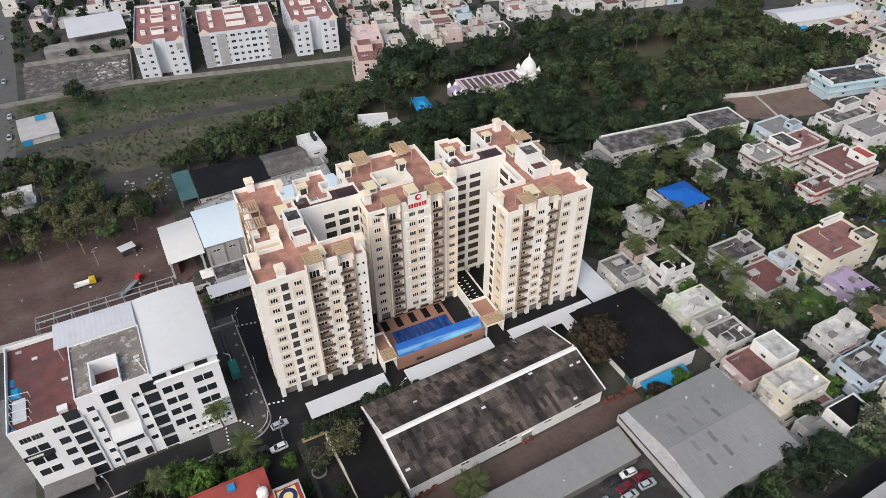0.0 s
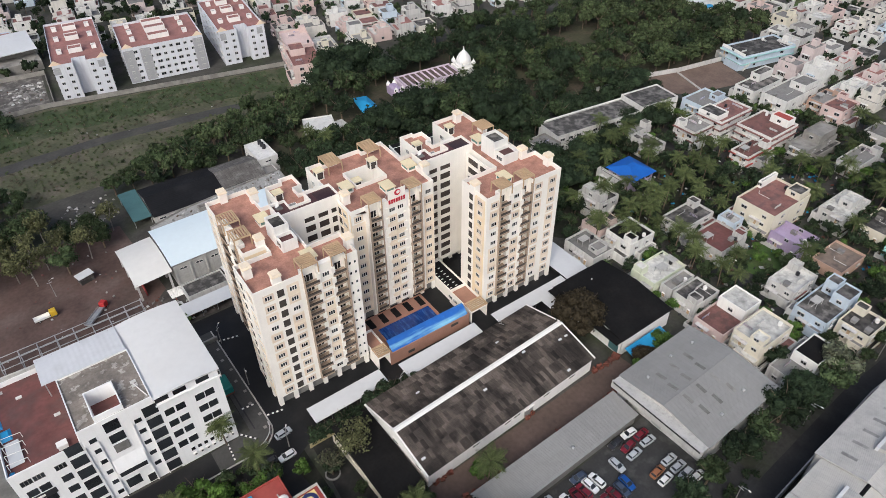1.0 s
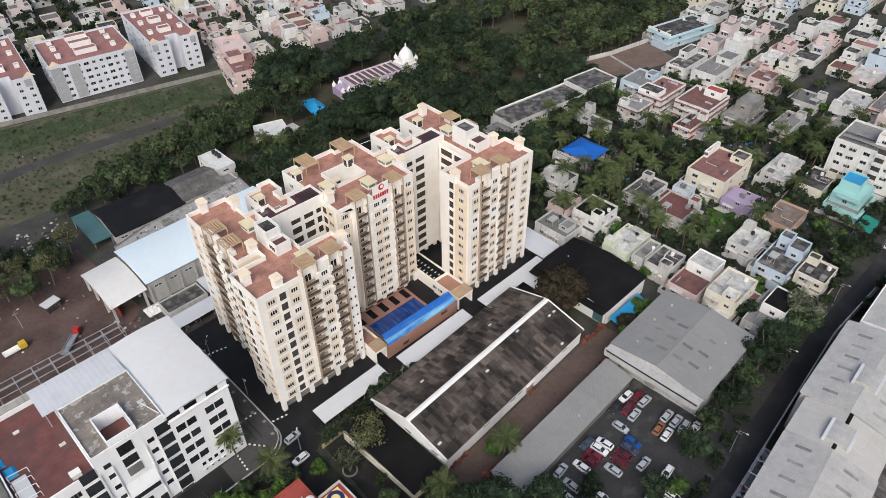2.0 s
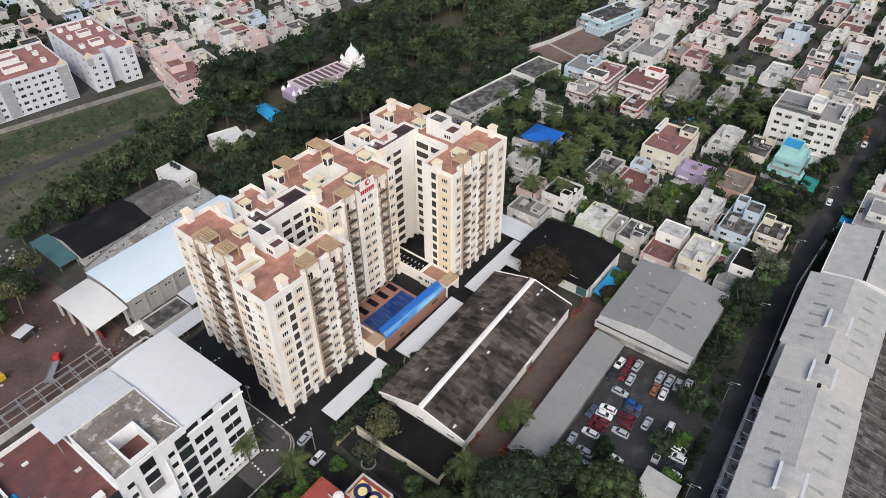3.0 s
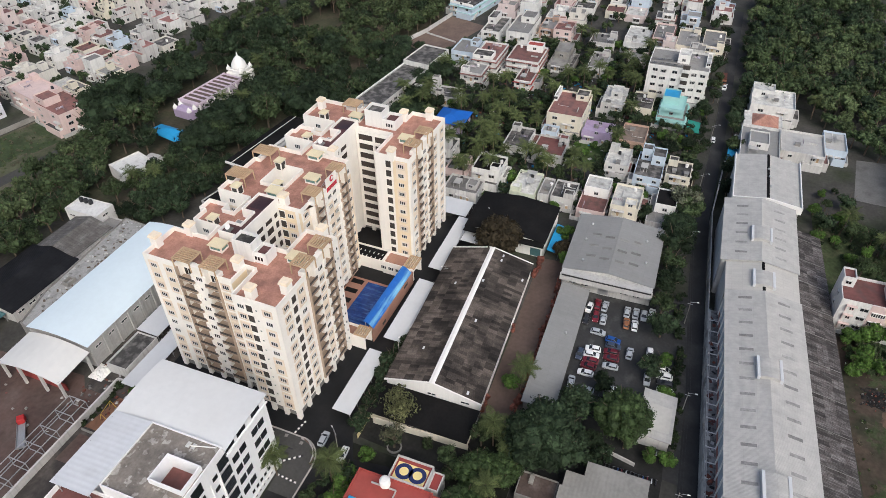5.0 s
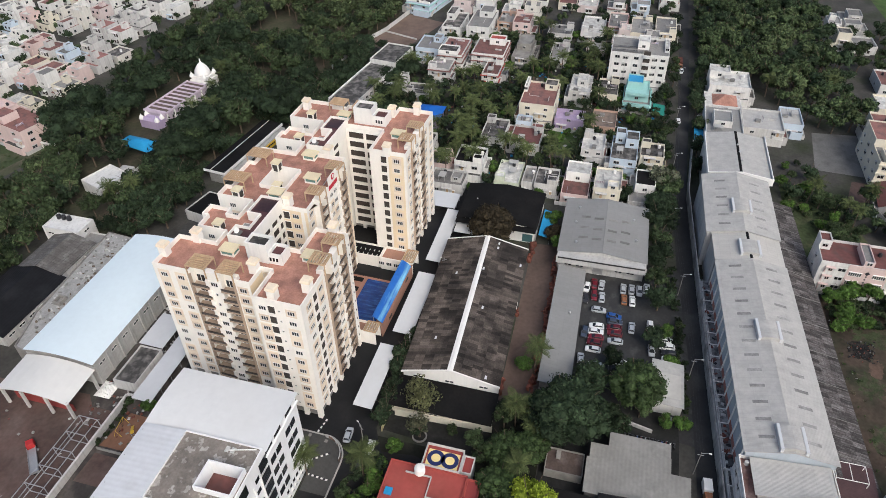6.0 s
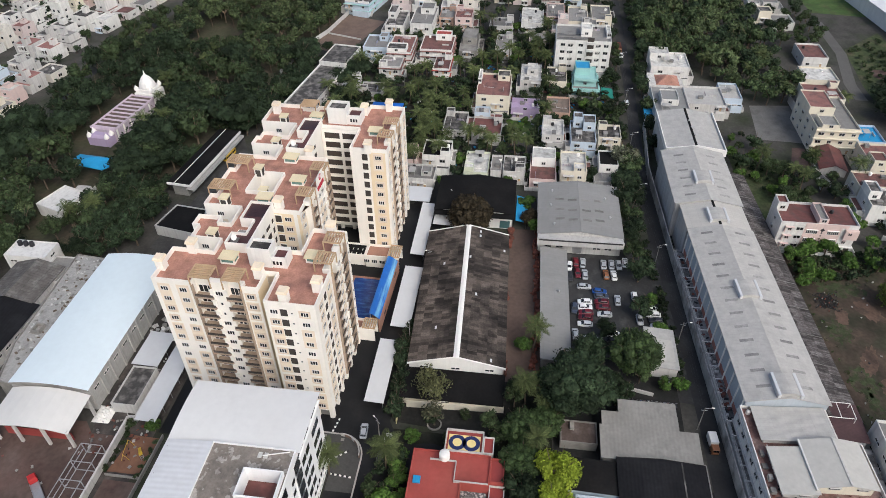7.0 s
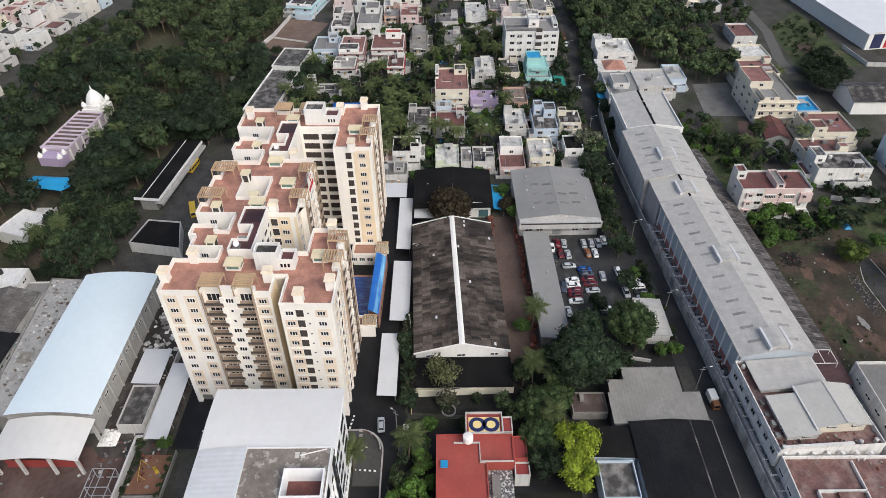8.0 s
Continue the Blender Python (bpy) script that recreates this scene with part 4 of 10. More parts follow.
gallery(body, "S", 20.5, 17.1, 31.3, ((17.1, 22.0), (24.8, 25.8), (28.6, 29.5), (31.0, 31.3)))
gallery(body, "S", 20.5, 56.3, 71.9, ((56.3, 56.8), (58.1, 59.0), (62.2, 63.2), (66.6, 71.9)))
gallery(body, "W", 72.0, 9.3, 20.4, ((9.3, 9.8), (14.2, 15.0), (19.6, 20.4)))
for x0, x1, y0, y1, nx0, nx1, ny in ((15.6, 32.2, 20.46, 26.2, 19.7, 24.9, 22.7), (57.4, 74.2, 20.46, 25.9, 61.7, 66.9, 22.6)):
    r = [(x0, y0), (x1, y0), (x1, y1), (nx1, y1), (nx1, ny), (nx0, ny), (nx0, y1), (x0, y1)]
    ri = offset(r, 0.28)
    z = DECK + 2.7
    b = MB().skirt(r, DECK - 0.9, z).skirt(ri, z - 0.7, z, 0, True).flat([r, ri], z).flat([ri], z - 0.7, 1).flat([r], DECK - 0.9)
    part("corridor_roof", b.mesh("corridor_roof", IVORY, MAROON), body, None, "maroon waterproofed corridor roof")
    part("dark_patch", MB().box(x1 - 5.4, x1 - 0.6, y0 + 0.6, y1 - 0.7, z - 0.72, z - 0.66).mesh("dark_patch", DARKMAROON), body)
    part("roof_hatch", MB().box(nx0 + 0.5, nx0 + 2.6, ny + 0.4, y1 - 0.6, DECK, DECK + 1.3).box(nx0 + 0.7, nx0 + 2.4, ny + 0.6, y1 - 0.8, DECK + 1.3, DECK + 1.36, 1).mesh("roof_hatch", IVORY, GREYROOF), body, None, "grey hatch lid with white sides")
    dish = MB().box(x0 + 1.0, x0 + 2.6, y1 - 2.6, y1 - 1.0, z - 0.7, z - 0.3, 1).tube((x0 + 2.0, y1 - 1.9, z - 0.3), (x0 + 2.0, y1 - 1.9, z + 0.3), 0.06, None, 6, 1)
    for k in range(3):
        dish.tube((x0 + 1.75 - 0.12 * k, y1 - 1.9, z + 0.3 + 0.1 * k), (x0 + 1.63 - 0.12 * k, y1 - 1.9, z + 0.4 + 0.1 * k), 0.3 + 0.16 * k, 0.42 + 0.16 * k, 12, 0)
    part("satellite_dish", dish.mesh("satellite_dish", FRAME, GREYROOF), body, None, "small white satellite dish")

# boxes and small houses on the terraces
for x, y in ((22.3, 152.7), (28.7, 148.0), (22.0, 129.9), (15.2, 122.1), (19.3, 115.9), (41.3 - 2.6, 117.8), (46.9, 133.3), (94.8, 149.3), (100.1, 115.5), (96.8, 122.4), (75.9, 117.0), (70.7, 132.2)):
    a, c = tl(x, y)
    part("vent_shaft", VENT_BOX, tower, pose(a, c, TOP))
for x, y, r in ((26.5, 138.5, 90), (29.0, 119.3, 90), (68.8, 136.9, 90), (58.5, 131.8, 90), (85.6, 116.9, 90), (49.8, 138.0, 90)):
    a, c = tl(x, y)
    part("roof_light", SKY_BOX, tower, pose(a, c, DECK, 0, 0, r), "cream lidded roof light")
part("roof_light", SKY_BOX, tower, pose(78.4, 23.4, DECK, 0, 0, 90), "cream lidded roof light")
for a, c, z in ((47.0, 29.7, 0.0), (40.2, 26.4, -2.2), (32.8, 33.4, 0.0), (20.0, 31.2, -0.6), (74.6, 32.3, 0.0), (62.1, 30.4, -0.6)):
    part("duct_house", DUCT_HOUSE, tower, pose(a, c, DECK + z), "cream ventilation housing")


def tank_house(a0, a1, c0, c1, low):
    b = MB()
    r = rect(a0, a1, c0, c1)
    i = offset(r, 0.3)
    b.skirt(r, DECK, DECK + 5.2).skirt(i, DECK + 4.4, DECK + 5.2, 0, True).flat([r, i], DECK + 5.2).flat([i], DECK + 4.4, 1)
    l0, l1 = low
    r = rect(a0 + 0.2, a1 + 0.3, l0, l1)
    i = offset(r, 0.25)
    b.skirt(r, DECK, DECK + 3.1).skirt(i, DECK + 2.2, DECK + 3.1, 0, True).flat([r, i], DECK + 3.1).flat([i], DECK + 2.2, 2)
    for k in range(3):
        b.box(a0 + 0.14, a0 + 0.2, l0 + 1.0 + k * 0.8, l0 + 1.5 + k * 0.8, DECK + 0.9, DECK + 1.9, 3)
    return part("tank_house", b.mesh("tank_house", WHITE, DARKROOF, MAROON, GLASS), tower, None, "white lift and tank house")


tank_house(11.6, 15.4, 13.6, 18.9, (10.2, 13.55))
tank_house(76.5, 81.4, 13.8, 19.5, (9.6, 13.75))
# the rooftop name board: plain shapes only
s = MB()
s.box(41.4, 46.6, MS - 0.1, MS, DECK - 0.1, TOP + 3.0, 0)
s.tube((44.2, MS - 0.12, TOP + 1.9), (44.2, MS - 0.18, TOP + 1.9), 0.9, None, 20, 1)
s.tube((44.4, MS - 0.18, TOP + 1.95), (44.4, MS - 0.2, TOP + 1.95), 0.5, None, 16, 0)
for k in range(7):
    s.box(41.5 + k * 0.72, 41.5 + k * 0.72 + 0.52, MS - 0.22, MS - 0.1, TOP - 0.9, TOP + 0.25, 1)
for x in (41.6, 44.0, 46.4):
    s.tube((x, MS + 0.1, TOP + 2.6), (x, MS + 2.6, DECK), 0.07, None, 6, 2)
part("name_board", s.mesh("name_board", IVORY, SIGNRED, STEEL), tower, None, "white rooftop board with red emblem and bars")


# ---- pool court in front of the tower ----
court = structure("court_floor", MB().box(30.5, 50.5, -4.2, 13.2, 0.0, 0.9).mesh("court_floor", BRICKRED), "raised terracotta paved pool court", "pool deck")
court.matrix_basis = TOWER
for k in range(5):
    a = 31.4 + k * 4.1
    p = structure("deck_strip", MB().box(a, a + 1.8, 8.8, 12.6, 0.9, 0.96).mesh("deck_strip", BLACKTOP), "dark paved strip on the pool deck", "deck strip")
    p.matrix_basis = TOWER
pool = thing("swimming_pool", "rectangular swimming pool with blue water", "swimming pool", TOWER)
b = MB()
r = rect(32.4, 49.8, -1.5, 7.9)
b.skirt(r, 0.9, 1.2).skirt(offset(r, 0.35), 0.95, 1.2, 0, True).flat([r, offset(r, 0.35)], 1.2)
part("rim", b.mesh("rim", BRICKRED), pool)
part("water", MB().flat([offset(r, 0.33)], 1.1).mesh("water", WATER), pool, None, "blue rippled water")
canopy = thing("sea_print_screen", "curved blue screen with a sea print over a terracotta wall", "screen", TOWER)
b = MB()
b.box(29.6, 55.2, -4.6, -4.3, 0, 4.4)
b.box(29.6, 55.2, -4.75, -4.15, 4.4, 4.6)
part("wall", b.mesh("wall", BRICKRED), canopy)
for x0, x1, z0, z1 in ((35.0, 37.0, 1.2, 2.2), (49.0, 51.4, 2.8, 3.7)):
    b = MB().box(x0, x1, -4.63, -4.6, z0, z1)
    part("vent", b.mesh("vent", VOID), canopy)
b = MB()
prof = [(-4.5 + 2.9 * s, 4.65 + 1.9 * math.sin(s * 1.45)) for s in [k / 8 for k in range(9)]]
for (ya, za), (yb, zb) in zip(prof, prof[1:]):
    b.face(((30.2, ya, za), (54.6, ya, za), (54.6, yb, zb), (30.2, yb, zb)), 0)
    b.face(((30.2, ya, za - 0.08), (30.2, yb, zb - 0.08), (54.6, yb, zb - 0.08), (54.6, ya, za - 0.08)), 0)
part("sheet", b.mesh("sheet", SEABLUE), canopy, None, "sea-blue printed sheet")
b = MB()
for k in range(6):
    a = 31 + k * 4.6
    b.tube((a, -1.7, 0.9), (a, -1.7, 6.4), 0.09)
part("post", b.mesh("post", STEEL), canopy)


def gate_block(a0, a1, c0, c1):
    """Low link building with a tiled flat roof and a pergola over the gate."""
    t = thing("gate_lodge", "low white link block with red roof and tan pergola", "lodge", TOWER)
    r = rect(a0, a1, c0, c1)
    i = offset(r, 0.25)
    b = MB().skirt(r, 0, 4.6).skirt(i, 3.8, 4.6, 0, True).flat([r, i], 4.6).flat([i], 3.8, 1)
    part("wall", b.mesh("wall", IVORY, BRICKRED), t)
    for k in range(3):
        part("window", WIN, t, on_wall("W", a0, a1, c0, c1, c0 + 1.8 + k * 2.4, 2.4))
    part("pergola", pergola_mesh(a1 - a0, 3.6), t, pose((a0 + a1) / 2, c0 - 3.6, 4.65), "tan slatted pergola over the gate")
    b = MB().box(a0, a0 + 0.3, c0 - 3.4, c0, 0, 4.4).box(a1 - 0.3, a1, c0 - 3.4, c0, 0, 4.4).box(a0, a1, c0 - 3.5, c0 - 3.1, 3.9, 4.6)
    part("gate_arch", b.mesh("gate_arch", IVORY), t)
    return t


gate_block(26.2, 30.0, -0.5, 6.0)
gate_block(56.0, 61.6, -1.0, 6.0)
dark = thing("court_hall", "low hall with a black flat roof in the courtyard", "hall", TOWER)
r = rect(56.4, 61.9, 6.3, 19.8)
part("wall", MB().skirt(r, 0, 4.2).skirt(offset(r, 0.25), 3.6, 4.2, 0, True).flat([r, offset(r, 0.25)], 4.2).mesh("wall", IVORY), dark)
part("roof", MB().flat([offset(r, 0.25)], 3.6).mesh("roof", BLACKTOP), dark)
b = MB()
for k in range(7):
    for j in range(2):
        b.box(57.2 + j * 2.0, 57.9 + j * 2.0, 7.5 + k * 1.5, 7.7 + k * 1.5, 3.6, 3.75)
part("roof_marker", b.mesh("roof_marker", FRAME), dark)

# white shade canopies along the drive
def shade(x0, x1, y0, y1, z, label="long white parking canopy on steel posts"):
    t = thing("parking_canopy", label, "canopy")
    b = MB()
    b.face(((x0, y0, z - 0.3), (x1, y0, z - 0.3), (x1, y1, z), (x0, y1, z)))
    b.face(((x0, y0, z - 0.42), (x0, y1, z - 0.12), (x1, y1, z - 0.12), (x1, y0, z - 0.42)))
    for p, q in (((x0, y0, z - 0.3), (x1, y0, z - 0.3)), ((x1, y0, z - 0.3), (x1, y1, z)), ((x1, y1, z), (x0, y1, z)), ((x0, y1, z), (x0, y0, z - 0.3))):
        b.face((p, (*p[:2], p[2] - 0.12), (*q[:2], q[2] - 0.12), q))
    part("roof_sheet", b.mesh("roof_sheet", WHITESHEET), t)
    post = MB().tube((0, 0, 0), (0, 0, z - 0.35), 0.07).mesh("post", STEEL)
    n = max(2, int((x1 - x0) / 4))
    for k in range(n + 1):
        part("post", post, t, pose(x0 + 0.4 + (x1 - x0 - 0.8) * k / n, y0 + 0.4, 0))
    return t


for x0, x1, y0, y1 in ((17.3, 38.2, 103.4, 108.3), (43.1, 68.2, 101.2, 106.6), (74.0, 101.0, 101.8, 106.2)):
    shade(x0, x1, y0, y1, 2.7)
shade(5.0, 28.0, 156.7, 161.9, 3.0, "white sheet canopy behind the tower")
shade(101.5, 110, 104, 124, 3.0, "white sheet canopy beside the tower")
shade(88, 101, 90.5, 101, 4.0, "white sheet canopy beside the black-roofed hall")


# ---- large neighbours ----
def flat_block(t, ring, h, wall, deck, parapet=0.9, z0=0.0, name="wall"):
    inner = offset(ring, 0.22)
    b = MB().skirt(ring, z0, h + parapet).skirt(inner, h, h + parapet, 0, True).flat([ring, inner], h + parapet)
    w = part(name, b.mesh(name, wall), t)
    part("roof", MB().flat([inner], h).mesh("roof", deck), t)
    return w


def slope(x0, x1, y0, z0, y1, z1, thick=0.14):
    """One roof plane from the line (y0, z0) to (y1, z1), with its thickness."""
    b = MB()
    top = ((x0, y0, z0), (x1, y0, z0), (x1, y1, z1), (x0, y1, z1))
    low = tuple((x, y, z - thick) for x, y, z in top)
    if y1 < y0:
        top, low = top[::-1], low[::-1]
    b.face(top).face(low[::-1])
    for k in range(4):
        j = (k + 1) % 4
        b.face((top[k], low[k], low[j], top[j]))
    return b


def gable_shed(name, label, category, m, length, half, eave, ridge, wall, roof, over=0.5, cap=0.35, cap_mat=None, closed=True):
    """A long building with a ridge along x; its near end at x = 0."""
    t = thing(name, label, category, m)
    b = MB()
    if closed:
        for y in (-half, half):
            b.box(0, length, min(y, y - math.copysign(0.25, y)), max(y, y - math.copysign(0.25, y)), 0, eave - 0.05)
    for x in (0, length - 0.25):
        for s in (x, x + 0.25):
            ring = ((s, -half, 0), (s, half, 0), (s, half, eave - 0.05), (s, 0, ridge - 0.16), (s, -half, eave - 0.05))
            b.face(ring if s != x else ring[::-1])
    part("wall", b.mesh("wall", wall), t)
    ez = eave - over * (ridge - eave) / half
    for s in (-1, 1):
        part("roof_slope", slope(-over, length + over, s * (half + over), ez, 0, ridge).mesh("roof_slope", roof), t)
    if cap:
        b = MB()
        dz = cap * (ridge - eave) / half
        for s in (-1, 1):
            lift = 0.16 if cap > 0.6 else 0.04
            q = ((-over - 0.05, s * cap, ridge - dz + lift), (length + over + 0.05, s * cap, ridge - dz + lift), (length + over + 0.05, 0, ridge + lift + 0.03), (-over - 0.05, 0, ridge + lift + 0.03))
            b.face(q if s < 0 else q[::-1])
        part("ridge_cap", b.mesh("ridge_cap", cap_mat or roof), t)
    return t


# the long shed with a patchwork of weathered cement sheets
L, HALF, EAVE, RIDGE = 53.4, 12.1, 5.0, 8.2
shed = gable_shed("storage_shed", "long white shed with patchwork of dark weathered cement sheets", "shed", pose(29.4, 86.8, 0, 0, 0, 2.1), L, HALF, EAVE, RIDGE, WHITE, BLACKTOP, 0.4, 0.75, WHITE)
run = math.hypot(HALF + 0.4, RIDGE - EAVE + 0.1)
tilt = math.degrees(math.atan2(RIDGE - EAVE, HALF))
NX, NY = 50, 5
sw, sh = (L + 0.6) / NX, run / NY
sheet_mesh = MB().box(-sw / 2 + 0.02, sw / 2 - 0.02, -sh / 2 - 0.06, sh / 2, 0.0, 0.05).mesh("roof_sheet", ASBESTOS)
light_mesh = MB().box(-sw / 2, sw / 2, -0.28, 0.28, 0.06, 0.09).mesh("roof_light_sheet", WHITESHEET)
srng = random.Random(3)
far_sheets = MB()
for s in (-1, 1):
    for i in range(NX):
        for j in range(NY):
            d = (j + 0.5) * sh
            y = s * (HALF + 0.4 - d * math.cos(radians(tilt)))
            z = EAVE - 0.1 + d * math.sin(radians(tilt)) + 0.03
            m = pose(-0.3 + (i + 0.5) * sw, y, z, (tilt - 0.9) if s < 0 else -(tilt - 0.9)) @ (pose(0, 0, 0) if s < 0 else pose(0, 0, 0, 0, 0, 180))
            if i < 30:
                part("roof_sheet", sheet_mesh, shed, m)
            else:
                n = len(far_sheets.v)
                far_sheets.v += [tuple(m @ v.co) for v in sheet_mesh.vertices]
                far_sheets.f += [tuple(n + k for k in p.vertices) for p in sheet_mesh.polygons]
                far_sheets.m += [0] * len(sheet_mesh.polygons)
            if srng.random() < 0.014:
                part("roof_light_sheet", light_mesh, shed, m, "white translucent roof patch")
tagged(part("roof_sheet_rest", far_sheets.mesh("roof_sheet_rest", mat("weathered_cement_sheet_far", (0.104, 0.085, 0.071), 0.9, 0.3, 0.2, 2.5, stain=(0.034, 0.028, 0.024), amount=0.85, stain_scale=0.13, per_island=0.58, wave=("X", 0.3), edge=(0.46, 0.56), seam=(0.27, 30, 0.2))), shed), kind="stuff")
for x in (-0.45, L + 0.35):
    b = MB()
    for s in (-1, 1):
        p, q = (x, s * (HALF + 0.5), EAVE - 0.1), (x, 0, RIDGE)
        b.face((p, (x + 0.35, *p[1:]), (x + 0.35, *q[1:]), q) if s > 0 else (p, q, (x + 0.35, *q[1:]), (x + 0.35, *p[1:])))
        b.v[-4:] = [(vx, vy, vz + 0.16) for vx, vy, vz in b.v[-4:]]
        b.face(((x, p[1], p[2] - 0.3), (x, p[1], p[2] + 0.16), (x, q[1], q[2] + 0.16), (x, q[1], q[2] - 0.3)))
    part("barge_board", b.mesh("barge_board", WHITE), shed, None, "white gable edging")
SHED_WIN = window_mesh("window", 2.2, 0.8, 2)
for y in (-8.5, 0.2, 8.3):
    part("window", SHED_WIN, shed, on_wall("W", 0, 0, 0, 0, y, 3.6))
ROLLER = window_mesh("shutter", 3.2, 3.0, 1, None, True, FRAME, STEEL)
for x in (14, 24, 27, 37, 46):
    part("window", SHED_WIN, shed, on_wall("S", 0, 0, -HALF, 0, x, 3.2))
part("shutter", ROLLER, shed, on_wall("S", 0, 0, -HALF, 0, 31, 1.55))
# stacked scrap along the shed and in the lane
scrap = MB()
for k in range(62):
    x = 31 + k
    strip_y = 74.2 + x * 0.018 if k % 2 else 65.3 + x * 0.012 + srng.random() * 1.6
    if k % 2 and not (x < 38 or 58 < x < 63 or x > 82):
        continue
    m = pose(x, strip_y, 0.04, 0, 0, srng.uniform(0, 360))
    n = len(scrap.v)
    for j in range(7):
        scrap.box(*sorted((srng.uniform(-1, 1), srng.uniform(-1, 1.2))), *sorted((srng.uniform(-0.9, 0.9), srng.uniform(-0.9, 1.0))), 0, srng.uniform(0.3, 1.3))
    scrap.v[n:] = [tuple(m @ Vector(p)) for p in scrap.v[n:]]
tagged(new("scrap_metal", scrap.mesh("scrap_metal", RUST)), "rusted steel scrap stacked on red earth", "scrap metal", "", "stuff")

# the low black-roofed store in front of the shed, with a cream wall
t = thing("garden_store", "low store with black roof and cream wall", "store")
b = MB().box(19.9, 28.8, 74.5, 99.6, 0, 2.9)
part("wall", b.mesh("wall", CREAM), t)
part("roof", MB().box(19.3, 29.1, 74.2, 99.9, 2.9, 3.15).mesh("roof", BLACKTOP), t)
for y in (80.5, 84, 88.5):
    part("window", SHED_WIN, t, on_wall("W", 19.9, 0, 0, 0, y, 1.7))

# the big grey-roofed hall with its car park
hall = gable_shed("warehouse", "large warehouse with plain grey sheet roof", "warehouse", pose(83.2, 54.4, 0, 0, 0, 0.8), 27.0, 12.8, 7.4, 9.0, AGEDWHITE, GREYSHEET, 0.4, 0.25)
b = MB().box(-2.6, 0.0, -12.9, 12.9, 7.0, 7.35).box(-2.9, -2.6, -13.1, 13.1, 5.0, 7.5)
part("front_canopy", b.mesh("front_canopy", mat("pale_grey_fascia", (0.46, 0.45, 0.43), 0.8, 0.08, streak=0.3)), hall, None, "grey fascia and front canopy")
part("fascia_band", MB().box(-2.95, -2.9, -12.6, 12.6, 6.75, 7.25).mesh("fascia_band", BLACKPLASTIC), hall)
part("shutter", ROLLER, hall, on_wall("W", 0, 0, 0, 0, 0.5, 1.6))
for y in (-9, -5.5, 6, 9.5):
    part("window", SHED_WIN, hall, on_wall("W", 0, 0, 0, 0, y, 2.4))
rl = MB().box(-1.4, 1.4, -0.45, 0.45, 0, 0.1).mesh("roof_light", GREYROOF)
tl_deg = math.degrees(math.atan2(1.6, 12.8))
for x in (6.0, 11.0, 16.5):
    for y in (-6.2, -2.2, 2.2, 6.2):
        part("roof_light", rl, hall, pose(x + (abs(y) > 3) * 0.8, y, 9.0 - abs(y) * 1.6 / 12.8, tl_deg if y < 0 else -tl_deg) @ pose(0, 0, 0.02, 0, 0, 90))
vent = MB().tube((0, 0, 0), (0, 0, 0.5), 0.28, 0.28, 10).tube((0, 0, 0.5), (0, 0, 0.75), 0.4, 0.15, 10).mesh("roof_vent", STEEL)
for x, y in ((4, 8), (9, -9.5), (14, 9), (19, -8.5), (22, 8.5)):
    part("roof_vent", vent, hall, pose(x, y, 9.0 - abs(y) * 1.6 / 12.8))
lean = thing("lean_to", "long low lean-to with grey sheet roof", "lean-to", pose(34.6, 61.6, 0, 0, 0, 0.9))
part("wall", MB().box(0.3, 45.2, -3.6, 3.6, 0, 3.6).mesh("wall", GREYROOF), lean)
part("roof_slope", slope(0, 45.4, -4.1, 3.7, 4.1, 4.6).mesh("roof_slope", GREYSHEET), lean)
part("roof_vent", vent, lean, pose(26, -1.2, 4.0))

# the black-roofed hall
bh = gable_shed("black_roof_hall", "white hall with a black tarred roof", "hall", pose(93.2, 88.2, 0), 19.2, 12.7, 6.2, 7.6, WHITE, BLACKTOP, 0.4, 0)
part("front_slab", MB().box(-2.6, 0, -12.9, 12.9, 5.8, 6.05).mesh("front_slab", BLACKTOP), bh)
part("shutter", window_mesh("shutter", 3.4, 3.2, 1, None, False, FRAME, TEAL), bh, on_wall("W", 0, 0, 0, 0, -10.2, 1.7))

# the long factory
def skylights(t, length, half, ridge, drop, n, every):
    sl = MB().box(-1.6, 1.6, -0.42, 0.42, 0, 0.05).mesh("roof_light", mat("dull_roof_light", (0.27, 0.263, 0.25), 0.7, 0.2, 0.5, 2.0, per_object=0.25))
    a = math.degrees(math.atan2(drop, half))
    for k in range(n):
        for s in (-1, 1):
            y = s * half * 0.52
            part("roof_light", sl, t, pose(3.5 + k * every, y, ridge - abs(y) * drop / half, -s * a) @ pose(0, 0, 0.02, 0, 0, 90))


def monitor(t, x, y, z):
    """A low curved roof monitor between two white upstands."""
    b = MB()
    for k in range(6):
        a0, a1 = -1 + k / 3, -1 + (k + 1) / 3
        za, zb = z + 0.25 + 0.45 * (1 - a0 * a0), z + 0.25 + 0.45 * (1 - a1 * a1)
        b.face(((x - 3.0, y + a0 * 2.3, za), (x + 3.0, y + a0 * 2.3, za), (x + 3.0, y + a1 * 2.3, zb), (x - 3.0, y + a1 * 2.3, zb)), 0)
        for q in (-3.0, 3.0):
            ring = ((x + q, y + a0 * 2.3, z - 0.5), (x + q, y + a1 * 2.3, z - 0.5), (x + q, y + a1 * 2.3, zb), (x + q, y + a0 * 2.3, za))
            b.face(ring if q > 0 else ring[::-1], 0)
    for s in (-1, 1):
        b.box(x - 3.3, x + 3.3, y + s * 2.5 - 0.32, y + s * 2.5 + 0.32, z - 0.9, z + 0.42, 1)
    part("roof_monitor", b.mesh("roof_monitor", LIGHTSHEET, WHITESHEET), t, None, "raised curved roof light with white edges")


